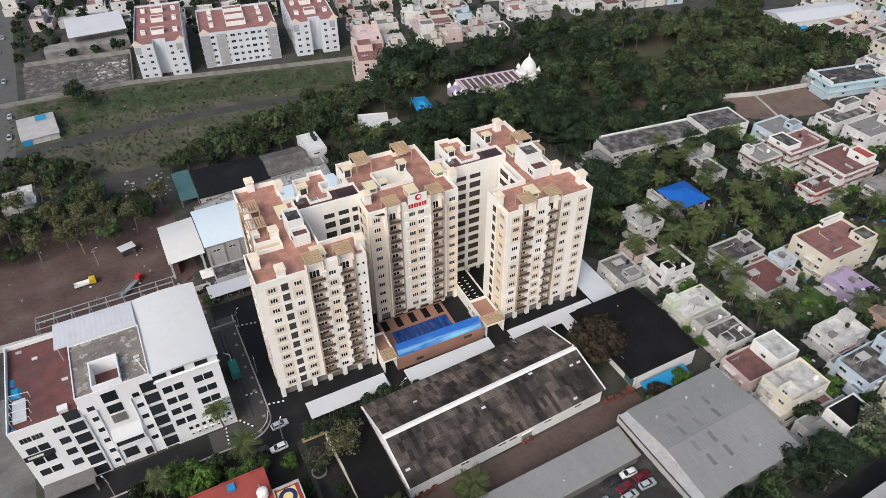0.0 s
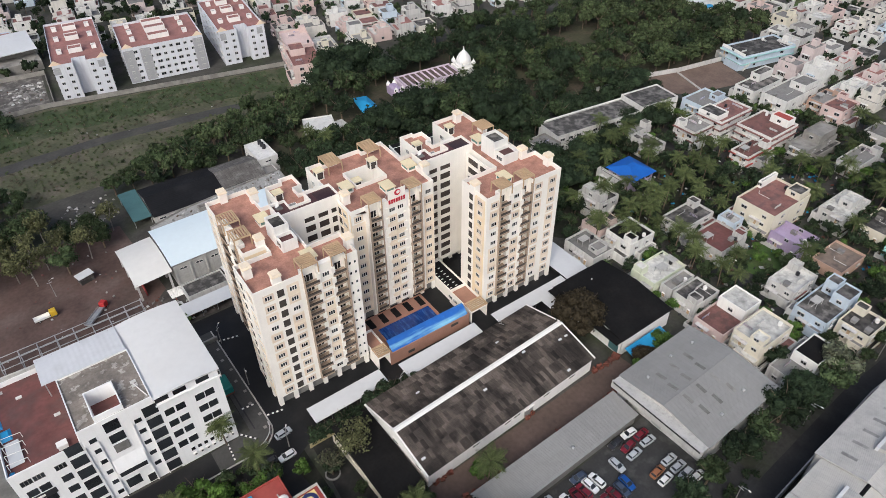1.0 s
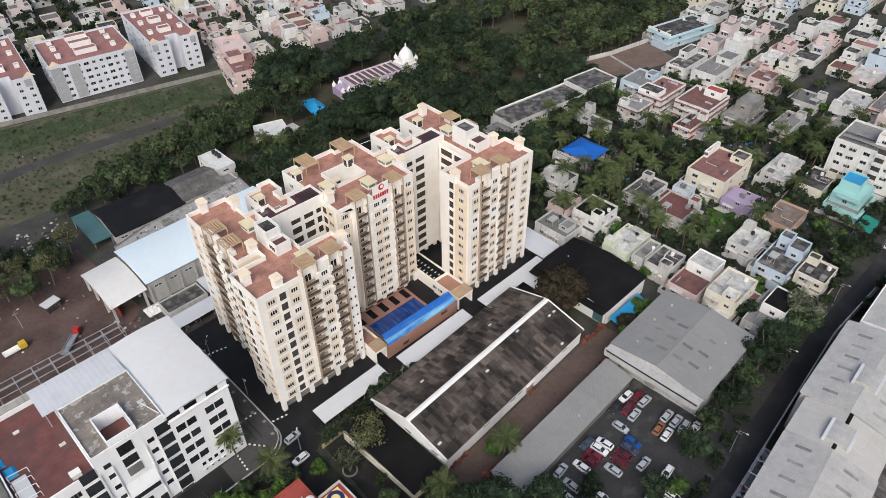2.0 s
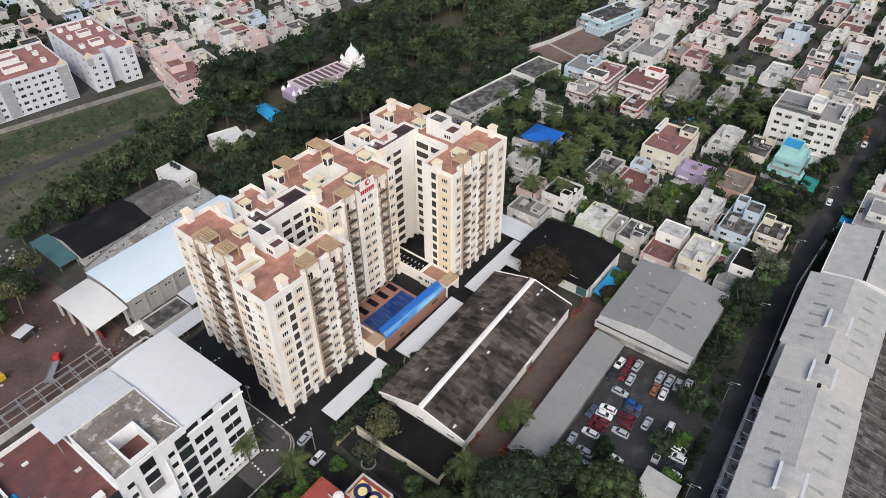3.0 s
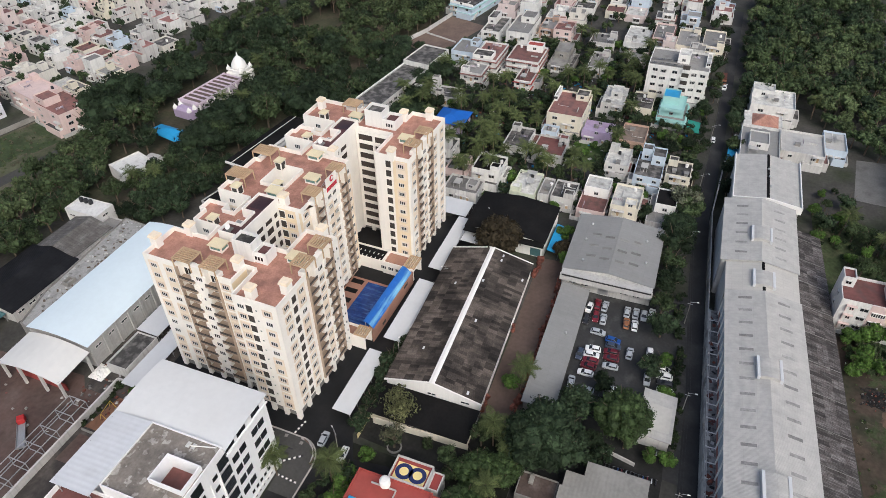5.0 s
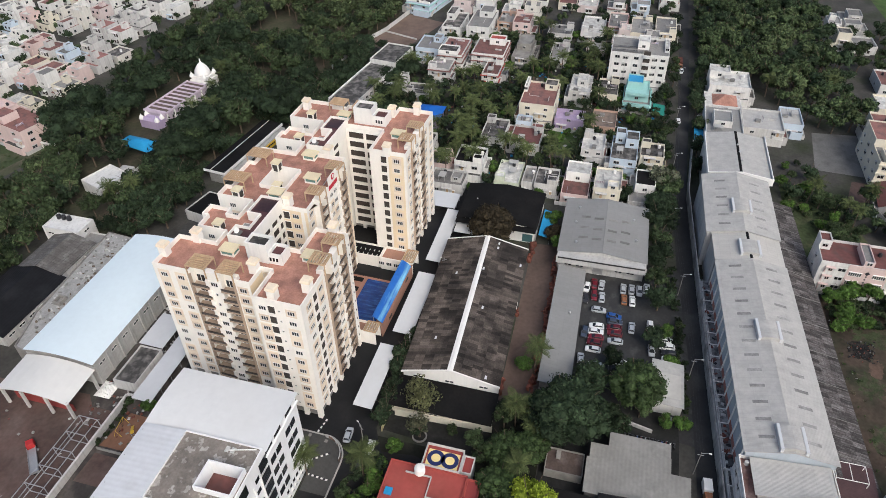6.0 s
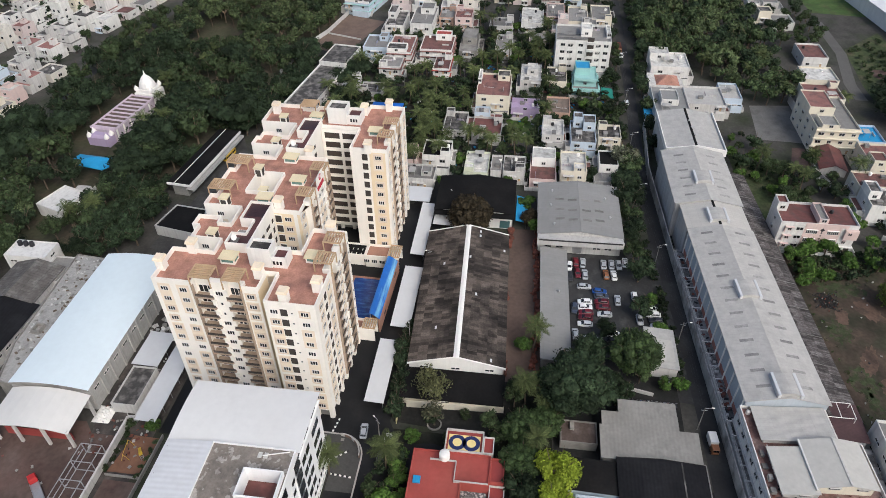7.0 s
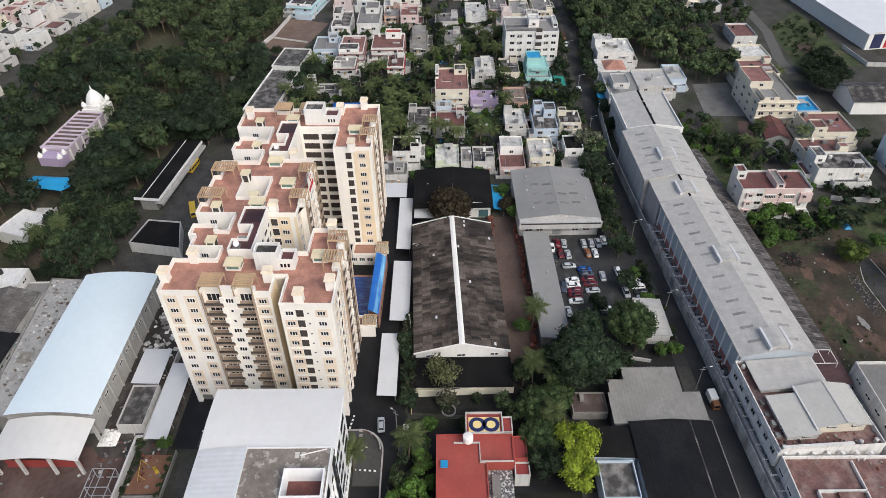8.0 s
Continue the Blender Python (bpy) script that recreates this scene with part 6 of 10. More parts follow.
for q, z0, z1 in ((S0 - 0.5, 9.4, 12.6),):
    b.face(((-24.6, q, z0), (-18.2, q, z0), (-18.2, S0 + 0.34, z1), (-24.6, S0 + 0.34, z1)))
b.box(-24.6, -18.2, S0 - 0.5, S0 + 0.34, 6.9, 9.4)
part("bay", b.mesh("bay", OFFICEWHITE), office, None, "sloping white bay")
part("bay_window", window_mesh("bay_window", 5.8, 1.3, 1, None, False, BLACKPLASTIC), office, on_wall("S", 0, 0, S0 - 0.5, 0, -21.4, 8.2))
front(OFF_BIG, -22.4, 3.4, S0 + 0.35)
part("door", window_mesh("door", 1.8, 2.8, 1, None, False, FRAME, BLACKPLASTIC), office, on_wall("S", 0, 0, S0 + 0.35, 0, -18.9, 1.6))
for e in (-27.5, -24.9, -18.0, -15.4):
    part("pilaster", MB().box(e - 0.12, e + 0.12, S0 + 0.0, S0 + 0.34, 0, 20.4).mesh("pilaster", OFFICEWHITE), office)
for y in (116, 121, 128, 134.5):
    for i in range(6):
        part("window", OFF_WIN, office, on_wall("E", 0, 1.3, 0, 0, y, 3.5 + i * 3.8))
for y in (117, 124, 131):
    for i in range(5):
        part("window", OFF_WIN, office, on_wall("W", -41.2, 0, 0, 0, y, 3.5 + i * 3.8))
part("porch", MB().box(-40.8, -30.6, S0 - 4.2, S0 - 0.05, 3.2, 3.6).box(-40.7, -40.3, S0 - 4.0, S0 - 3.6, 0, 3.2).box(-31.1, -30.7, S0 - 4.0, S0 - 3.6, 0, 3.2).mesh("porch", GREYROOF), office)
part("sign_band", MB().box(-41.1, -35.2, S0 - 0.12, S0 - 0.02, 12.6, 14.2).box(-40.4, -37.4, S0 - 0.2, S0 - 0.12, 13.2, 13.8, 1).mesh("sign_band", BLACKPLASTIC, FRAME), office, None, "black sign band with white bar")
ac = MB().box(-0.45, 0.45, -0.35, 0, -0.35, 0.35, 0).tube((0.1, -0.37, 0), (0.1, -0.35, 0), 0.26, None, 12, 1).mesh("air_conditioner", FRAME, BLACKPLASTIC)
for k in range(7):
    part("air_conditioner", ac, office, on_wall("S", 0, 0, S0, 0, -9 + k * 1.5, 2.2))
    part("window", OFF_SMALL, office, on_wall("S", 0, 0, S0, 0, -9 + k * 1.5, 4.0) @ Matrix.Diagonal((0.6, 1, 0.8, 1)))
rk = MB()
for k in range(4):
    y = 115.5 + k * 2.4
    rk.tube((-40.4, y, RD), (-40.4, y, RD + 2.0), 0.07, None, 6).tube((-40.4, y, RD + 2.0), (-36.8, y, RD + 1.6), 0.07, None, 6).tube((-36.8, y, RD + 1.6), (-36.8, y, RD), 0.07, None, 6)
part("roof_rack", rk.mesh("roof_rack", FRAME), office, None, "white steel roof rack")
part("roof_panel", MB().box(-40.2, -37.6, 115.8, 122.4, RD + 0.4, RD + 0.5).mesh("roof_panel", WHITESHEET), office)
for x, y, h, a, c in ((-39.6, 125.0, 0.5, 1.1, 1.6), (-40.2, 128.4, 0.3, 0.5, 1.2), (-40.3, 114.3, 0.4, 0.5, 0.7)):
    part("roof_tarpaulin", MB().frustum(x, y, RD, RD + h, a, c, a * 0.55, c * 0.6).mesh("roof_tarpaulin", TARPBLUE), office, None, "crumpled bright blue tarpaulin")
part("roof_cabinet", MB().box(-31.6, -29.8, 114.6, 116.0, RD, RD + 1.1).box(-31.7, -29.7, 114.5, 116.1, RD + 1.1, RD + 1.2).mesh("roof_cabinet", FRAME), office)
for x, y in ((-35.4, 134.0), (-38.6, 137.6), (-29.8, 124.4), (-14.4, 118.4), (-14.4, 119.6)):
    z = RD if x < -27 else MD
    part("roof_slab", MB().box(x - 0.6, x + 0.6, y - 0.4, y + 0.4, z, z + 0.18).mesh("roof_slab", WHITEROOF), office)
part("roof_pipe", MB().tube((-13.2, 114.0, MD + 0.3), (-14.6, 119.0, MD + 0.3), 0.12, None, 8).mesh("roof_pipe", FRAME), office)
t = thing("generator", "teal diesel machine with a white exhaust pipe", "machine", pose(4.6, 128.5, 0.15))
part("body", MB().box(-1.1, 1.1, -2.6, 2.6, 0.4, 2.3).frustum(0, 0, 2.3, 2.6, 1.1, 2.6, 0.8, 2.2).mesh("body", mat("bright_teal_paint", (0.03, 0.22, 0.19), 0.5, 0.1)), t)
part("exhaust_pipe", MB().tube((0, 1.8, 2.4), (0, 1.8, 5.2), 0.14, None, 8).tube((0, 1.8, 5.2), (-1.4, 3.0, 5.2), 0.14, None, 8).mesh("exhaust_pipe", FRAME), t, None, "white bent exhaust pipe")
part("skid", MB().box(-1.2, 1.2, -2.8, 2.8, 0, 0.4).mesh("skid", RUST), t)

# ---- the arched hall, its porch canopy, and the old sheds behind ----
ah = thing("exhibition_hall", "long hall with pale blue-white curved roof", "hall")
HALLGREY = mat("pale_stained_hall_wall", (0.44, 0.43, 0.41), 0.9, 0.12, 0.3, 1.5, stain=(0.28, 0.27, 0.25), amount=0.6, stain_scale=0.3, streak=0.3)
part("wall", MB().box(8.6, 56.5, 174.0, 194.2, 0, 7.4).mesh("wall", HALLGREY), ah)
b = MB()
for k in range(10):
    a0, a1 = -1 + k / 5, -1 + (k + 1) / 5
    ya, yb = 184.0 + a0 * 10.4, 184.0 + a1 * 10.4
    za, zb = 8.0 + 1.1 * (1 - a0 * a0), 8.0 + 1.1 * (1 - a1 * a1)
    b.face(((8.2, ya, za), (57, ya, za), (57, yb, zb), (8.2, yb, zb)))
    b.face(((8.4, ya, 7.2), (8.4, ya, za), (8.4, yb, zb), (8.4, yb, 7.2)), 1)
part("curved_roof", b.mesh("curved_roof", BLUEWHITE, CONCRETE), ah, None, "smooth pale blue-white membrane roof")
for k in range(10):
    part("window", SHED_WIN, ah, on_wall("S", 0, 0, 174.0, 0, 11.5 + k * 4.8, 5.6))
pil = MB().box(-0.25, 0.25, -0.35, 0, 0, 7.4).mesh("pilaster", HALLGREY)
for k in range(11):
    part("pilaster", pil, ah, pose(9.0 + k * 4.7, 174.0, 0))
pc = thing("porch_canopy", "white fabric porch canopy on pale columns", "canopy")
b = MB()
for k in range(8):
    a0, a1 = -1 + k / 4, -1 + (k + 1) / 4
    ya, yb = 183.4 + a0 * 10.2, 183.4 + a1 * 10.2
    za, zb = 6.6 + 1.5 * (1 - a0 * a0), 6.6 + 1.5 * (1 - a1 * a1)
    b.face(((-2.8, ya, za - 0.6), (8.0, ya, za), (8.0, yb, zb), (-2.8, yb, zb - 0.6)))
    b.face(((-2.8, ya, za - 0.85), (-2.8, ya, za - 0.6), (-2.8, yb, zb - 0.6), (-2.8, yb, zb - 0.85)))
part("roof_sheet", b.mesh("roof_sheet", FABRIC), pc)
cm = MB().box(-0.3, 0.3, -0.3, 0.3, 0, 6.2).mesh("column", AGEDWHITE)
for x in (-2.2, 7.0):
    for y in (173.9, 180, 187, 192.9):
        part("column", cm, pc, pose(x, y, 0))
part("screen", MB().box(-0.5, -0.2, 175, 192, 0, 2.6).mesh("screen", MURAL_RED), pc, None, "dark red stage cloth")
t = thing("side_hall", "low concrete wing with rubble-strewn flat roof", "hall")
flat_block(t, [(9, 194.6), (57, 194.6), (58, 205.5), (22, 203), (10, 199.5)], 5.6, CONCRETE, mat("weathered_pale_roof", (0.36, 0.35, 0.33), 0.9, 0.2, 0.3, 1.8, stain=(0.15, 0.145, 0.135), amount=0.75, stain_scale=0.3, edge=(0.45, 0.65)), 0.4)
part("roof_tank", MB().skirt(rect(26, 29, 198, 200.4), 5.6, 6.8).skirt(rect(26.3, 28.7, 198.3, 200.1), 5.7, 6.8, 0, True).flat([rect(26, 29, 198, 200.4), rect(26.3, 28.7, 198.3, 200.1)], 6.8).mesh("roof_tank", CONCRETE), t)
od = gable_shed("old_shed", "old white shed with black sheet roof", "shed", pose(13.4, 216.3, 0, 0, 0, -1), 24.5, 9.4, 4.0, 6.2, AGEDWHITE, BLACKRIB, 0.3, 0.2)
for k in range(6):
    part("window", SHED_WIN, od, on_wall("S", 0, 0, -9.4, 0, 2.5 + k * 3.8, 2.5))
gable_shed("old_shed", "old shed with brown-grey sheet roof", "shed", pose(38.2, 215.8, 0, 0, 0, -1), 15.5, 7.6, 4.4, 6.6, AGEDWHITE, mat("brown_grey_sheet", (0.125, 0.115, 0.105), 0.9, 0.2, 0.3, 2.0, stain=(0.24, 0.23, 0.22), amount=0.6, stain_scale=0.4, wave=("X", 0.3), seam=(1.0, 2.4, 0.22)), 0.3, 0.2)
t = thing("green_porch", "lean-to with teal green sheet roof", "lean-to")
part("roof_slope", slope(7.0, 13.0, 209.5, 3.0, 226.5, 4.4).mesh("roof_slope", TEAL), t)
part("post", MB().box(7.2, 7.4, 210, 210.2, 0, 3).box(7.2, 7.4, 225.8, 226, 0, 4.2).box(12.6, 12.8, 210, 210.2, 0, 3).mesh("post", STEEL), t)
t = thing("water_tank_house", "white house with water tanks on its roof", "house")
flat_block(t, rect(47.5, 58.5, 206.5, 213.6), 3.6, AGEDWHITE, GREYROOF, 0.5)
flat_block(t, rect(54.2, 61.6, 213.65, 227), 6.4, HOUSEWHITE, HOUSEWHITE, 0.35)
for k in range(3):
    part("window", SHED_WIN, t, on_wall("W", 54.2, 0, 0, 0, 216 + k * 4.2, 4.6))
    part("roof_tank", MB().tube((59.6, 221.0 + k * 1.9, 6.42), (59.6, 221.0 + k * 1.9, 7.8), 0.75, 0.7, 14).tube((59.6, 221.0 + k * 1.9, 7.8), (59.6, 221.0 + k * 1.9, 8.1), 0.7, 0.3, 14).mesh("roof_tank", BLACKPLASTIC), t, None, "black roof water tank")
part("window", SHED_WIN, t, on_wall("S", 0, 0, 213.65, 0, 57.6, 5.3))
shade(21, 32.5, 163.4, 170.4, 3.6, "white sheet lean-to beside the hall")
t = thing("back_room", "low outbuilding with dark roof", "outbuilding")
flat_block(t, rect(8.5, 20.5, 163.2, 169.6), 3.0, AGEDWHITE, DARKROOF, 0.5)
b = MB()
for k in range(9):
    x = -40 + k * 4.6
    for z in (0.15, 3.6):
        b.tube((x, 165.4, z), (x, 170.5, z), 0.12, None, 6)
    for y in (165.4, 170.5):
        b.tube((x, y, 0), (x, y, 3.6), 0.12, None, 6)
for y, z in ((165.4, 3.6), (168.0, 3.6), (170.5, 3.6), (170.5, 1.8)):
    b.tube((-40, y, z), (-3.2, y, z), 0.12, None, 6)
tagged(new("steel_frame", b.mesh("steel_frame", STEEL)), "bare galvanised steel frame of an unfinished shed", "steel frame")

# bus shed among the trees
t = thing("bus_shed", "long black flat-roofed bus shed with white fascia", "shed", pose(98.5, 191.6, 0, 0, 0, -6.5))
part("wall", MB().box(0.5, 37, -2.6, 3.0, 0, 4.6).mesh("wall", GREYROOF), t)
part("roof", MB().box(0, 37.8, -4.2, 4.4, 4.9, 5.2).mesh("roof", BLACKTOP), t)
part("lower_fascia", MB().box(-0.3, 37.9, -5.4, -5.1, 2.6, 3.5).box(-0.3, 37.9, -5.2, -2.6, 3.3, 3.5).mesh("lower_fascia", AGEDWHITE), t, None, "white lower canopy edge")
part("fascia", MB().box(-0.1, 37.9, -4.5, -4.2, 4.3, 5.3).box(-0.1, 37.9, 1.6, 1.8, 5.2, 5.34).box(-0.4, -0.1, -4.5, 4.4, 4.5, 5.4).mesh("fascia", WHITE), t, None, "white edge fascia")
t = thing("black_roof_house", "low white house with black roof", "house")
flat_block(t, [(73.5, 173.5), (87, 177), (88.4, 188), (76.6, 190.4)], 3.6, AGEDWHITE, BLACKTOP, 0.4)
t = thing("white_bungalow", "white bungalow with teal trim", "house")
flat_block(t, [(78.5, 224.0), (90.2, 220.8), (93.6, 231.0), (82.2, 234.8)], 4.4, HOUSEWHITE, HOUSEWHITE, 0.5)
part("side_wall", MB().box(90.4, 97.5, 222.6, 222.9, 0, 2.6).box(92.0, 96.6, 223.6, 228.4, 0, 3.0).mesh("side_wall", AGEDWHITE), t)
b = MB()
ring = [(104.4, 223.4), (112.0, 217.6), (113.6, 236.8), (107.6, 238.4)]
for k in range(4):
    (ax, ay), (bx, by) = ring[k], ring[(k + 1) % 4]
    b.face(((ax, ay, 4.6), (bx, by, 4.6), (109.3, 229, 6.6)))
    b.face(((ax, ay, 4.3), (ax, ay, 4.6), (bx, by, 4.6), (bx, by, 4.3)))
t = thing("tarpaulin_shelter", "shelter with bright blue sheet roof among trees", "shelter")
part("roof_sheet", b.mesh("roof_sheet", TARPBLUE), t)
pb = MB()
for x, y in ring:
    pb.tube((x * 0.99 + 1.09, y * 0.99 + 2.29, 0), (x * 0.99 + 1.09, y * 0.99 + 2.29, 4.6), 0.1, None, 6)
part("post", pb.mesh("post", STEEL), t)

# the temple
temple = thing("temple", "lilac and white temple hall with a white dome tower", "temple", pose(129, 237.2, 0, 0, 0, -6.5))
r = rect(2.0, 30, -5.2, 5.2)
for k in range(7):
    part("pilaster", MB().box(-0.3, 0.3, -0.3, 0, 0, 5.1).mesh("pilaster", WHITE), temple, pose(3.0 + k * 4.4, -5.2, 0))
part("hall", MB().skirt(r, 0, 5.2).flat([r], 5.2, 1).mesh("hall", mat("soft_lilac_paint", (0.47, 0.40, 0.46), 0.8, 0.08, streak=0.3), mat("temple_roof_brown", (0.12, 0.088, 0.075), 0.9, 0.25, 0.4, 2.0)), temple, None, "lilac hall")
LILACPALE = mat("pale_lilac_paint", (0.60, 0.50, 0.58), 0.8, 0.05, streak=0.15)
beam = MB().box(-0.25, 0.25, -5.5, 5.5, 5.1, 5.7).mesh("roof_beam", LILACPALE)
for k in range(10):
    part("roof_beam", beam, temple, pose(3.2 + k * 2.9, 0, 0))
part("parapet", MB().box(2.0, 30, -5.4, -5.1, 5.0, 5.8).box(2.0, 30, 5.1, 5.4, 5.0, 5.8).box(1.7, 2.1, -5.4, 5.4, 5.0, 6.0).mesh("parapet", LILACPALE), temple)
part("porch", MB().box(-2.4, 1.8, -4.6, 4.6, 0, 3.6).frustum(-0.4, 0, 3.6, 4.6, 1.9, 3.6, 1.2, 2.6).mesh("porch", PURPLE), temple)
d = MB()
d.box(30.2, 38.6, -4.2, 4.2, 0, 6.0)
d.box(30.8, 38.0, -3.6, 3.6, 6.0, 7.4)
prof = [(3.2, 7.4), (3.4, 8.4), (3.1, 9.6), (2.3, 11.0), (1.3, 12.2), (0.5, 12.9), (0.35, 13.4), (0.12, 14.8)]
for (r0, z0), (r1, z1) in zip(prof, prof[1:]):
    d.tube((34.4, 0, z0), (34.4, 0, z1), r0, r1, 14)
part("dome_tower", d.mesh("dome_tower", WHITE), temple, None, "white ribbed dome tower")
dome = MB()
for (r0, z0), (r1, z1) in zip(prof, prof[1:]):
    dome.tube((0, 0, (z0 - 7.4) * 0.35), (0, 0, (z1 - 7.4) * 0.35), r0 * 0.3, r1 * 0.3, 8)
dome = dome.mesh("turret", WHITE)
for sx in (-1, 1):
    for sy in (-1, 1):
        part("turret", dome, temple, pose(34.4 + sx * 3.3, sy * 3.3, 7.2))
for k in range(4):
    part("turret", dome, temple, pose(-1.8 + (k % 2) * 3.0, -3.8 + (k // 2) * 7.6, 3.6))

# the red house with the painted roof panel
rh = thing("red_roof_house", "house with bright red terrace and painted roof panel", "house")
ring = [(-22, 82.1), (-4.2, 82.1), (-4.2, 76.0), (3.2, 76.0), (3.2, 93.4), (-22, 93.4)]
flat_block(rh, ring, 6.0, REDTILE, REDTILE, 0.45)
flat_block(rh, rect(3.25, 9.0, 78.0, 86.6), 6.2, AGEDWHITE, MURAL_YELLOW, 0.7, 0.0, "panel_wall")
m = MB()
m.box(3.5, 8.75, 78.3, 86.3, 6.22, 6.26, 0)
m.box(3.8, 7.9, 78.7, 85.9, 6.26, 6.29, 1)
for y in (80.7, 83.9):
    m.tube((5.85, y, 6.29), (5.85, y, 6.32), 1.98, None, 24, 2)
    m.tube((5.85, y, 6.32), (5.85, y, 6.35), 1.05, None, 24, 1)
part("painted_panel", m.mesh("painted_panel", MURAL_RED, MURAL_YELLOW, MURAL_BLUE), rh, None, "dark red and yellow panel with two navy rings")
flat_block(rh, rect(-2.8, 3.1, 72.9, 75.95), 5.2, REDTILE, MURAL_RED, 0.5, 0.0, "side_wall")
flat_block(rh, rect(-6.2, -2.85, 72.6, 75.95), 4.0, AGEDWHITE, MURAL_RED, 0.5, 0.0, "side_wall")
flat_block(rh, rect(4.6, 9.0, 75.6, 77.95), 4.6, AGEDWHITE, MURAL_RED, 0.4, 0.0, "side_wall")
STONES = mat("speckled_stone_facing", (0.10, 0.10, 0.10), 0.9, 0.3, 2.0, 6.0, stain=(0.62, 0.60, 0.57), amount=1.0, stain_scale=2.2)
part("stone_court", MB().box(-11.6, -4.25, 76.4, 82.05, 0, 3.4).mesh("stone_court", STONES), rh, None, "black and white pebbled courtyard block")
part("roof_box", MB().box(-10.6, -6.0, 79.4, 81.2, 3.4, 4.3).mesh("roof_box", GREYROOF), rh)
part("roof_ledge", MB().box(-4.1, -3.9, 76.2, 83.6, 6.0, 6.8).box(-4.1, 1.0, 83.5, 83.7, 6.0, 6.5).box(0.9, 1.1, 83.6, 89.4, 6.0, 6.5).mesh("roof_ledge", AGEDWHITE), rh, None, "thin white parapet line")
part("railing", MB().box(-12.4, -11.7, 72.4, 75.6, 0, 1.0).mesh("railing", AGEDWHITE), rh)


def water_tank(x, y, z, r, h, material, label):
    b = MB()
    b.tube((0, 0, 0), (0, 0, h * 0.82), r, r, 14).tube((0, 0, h * 0.82), (0, 0, h * 0.95), r, r * 0.55, 14).tube((0, 0, h * 0.95), (0, 0, h), r * 0.3, r * 0.3, 10)
    for k in range(3):
        b.tube((0, 0, h * (0.15 + 0.25 * k)), (0, 0, h * (0.2 + 0.25 * k)), r * 1.04, r * 1.04, 14)
    ob = tagged(new("water_tank", b.mesh("water_tank", material)), label, "water tank", "roof water tanks")
    ob.matrix_basis = pose(x, y, z)
    return ob


water_tank(1.2, 86.2, 6.9, 1.15, 2.1, FRAME, "white plastic water tank on red roof")
b = MB().box(-0.8, 0.8, -0.8, 0.8, 0, 0.5)
tagged(new("blue_crate", b.mesh("blue_crate", TARPBLUE)), "small bright blue box on red roof", "crate").matrix_basis = pose(-4.4, 91.6, 6.02)

# patches of green shade net behind the hall
for x, y, w, d, z, r in ((51.0, 203.2, 5.0, 2.6, 3.1, -35), (33.5, 207.6, 4.0, 1.8, 2.9, -20), (21.0, 208.4, 2.6, 1.6, 2.8, -10)):
    t = thing("shade_net", "green shade net stretched on thin poles", "shade net", pose(x, y, 0, 0, 0, r), "green shade nets")
    n = MB()
    for i in range(4):
        for j in range(3):
            zs = [z - 0.25 * math.sin((i + a) / 4 * math.pi) * math.sin((j + c) / 3 * math.pi) for a, c in ((0, 0), (1, 0), (1, 1), (0, 1))]
            n.face([(-w / 2 + (i + a) * w / 4, -d / 2 + (j + c) * d / 3, q) for (a, c), q in zip(((0, 0), (1, 0), (1, 1), (0, 1)), zs)])
    part("net", n.mesh("net", mat("green_shade_net", (0.02, 0.20, 0.14), 0.8, 0.1)), t)
    for sx in (-1, 1):
        for sy in (-1, 1):
            part("pole", MB().tube((sx * w / 2, sy * d / 2, 0), (sx * w / 2, sy * d / 2, z), 0.05, None, 6).mesh("pole", STEEL), t)


# ---- houses ----
H_WIN = window_mesh("window", 1.4, 1.15, 2, None, True, AGEDWHITE, GLASS, 0.05)
H_DOOR = window_mesh("door", 1.0, 2.0, 1, None, True, FRAME, WOOD_TAN)
H_GRILL = window_mesh("window", 2.0, 1.3, 2, None, True, AGEDWHITE, GLASS, 0.05)
hrng = random.Random(11)


LOWWALL = MB().box(-1.6, 1.6, -0.1, 0.1, 0, 0.7).mesh("roof_partition", AGEDWHITE)
HATCH = MB().box(-0.9, 0.9, -0.7, 0.7, 0, 0.9).box(-1.0, 1.0, -0.8, 0.8, 0.9, 1.0).mesh("roof_hatch", GREYROOF)
DUCTPIPE = MB().tube((-2.0, 0, 0.12), (2.0, 0, 0.12), 0.06, None, 6).tube((2.0, 0, 0.12), (2.0, 0, 1.1), 0.06, None, 6).mesh("water_pipe", FRAME)
b = MB()
for q in (-1.5, 1.5):
    b.tube((q, 0, 0), (q, 0, 1.7), 0.035, None, 5)
for q in range(5):
    b.box(-1.35 + q * 0.56, -0.95 + q * 0.56, -0.02, 0.02, 0.8, 1.62)
WASHING = b.mesh("clothes_line", mat("hung_washing", (0.42, 0.36, 0.38), 0.9, 0.3, 0.5, 1.5, stain=(0.16, 0.2, 0.36), amount=0.9, stain_scale=0.6, per_object=0.4))
SHEETSHADE = MB().box(-1.7, 1.7, -1.2, 1.2, 1.9, 1.96).box(-1.6, -1.5, -1.1, -1.0, 0, 1.9).box(1.5, 1.6, -1.1, -1.0, 0, 1.9).box(-1.6, -1.5, 1.0, 1.1, 0, 1.9).box(1.5, 1.6, 1.0, 1.1, 0, 1.9).mesh("sheet_shade", LIGHTSHEET)
crng = random.Random(77)
b = MB().box(-1.8, 1.8, -1.2, -0.01, -0.14, 0).box(-1.8, 1.8, -1.2, -1.1, 0.0, 0.85).box(-1.8, -1.7, -1.1, -0.01, 0.0, 0.85).box(1.7, 1.8, -1.1, -0.01, 0.0, 0.85)
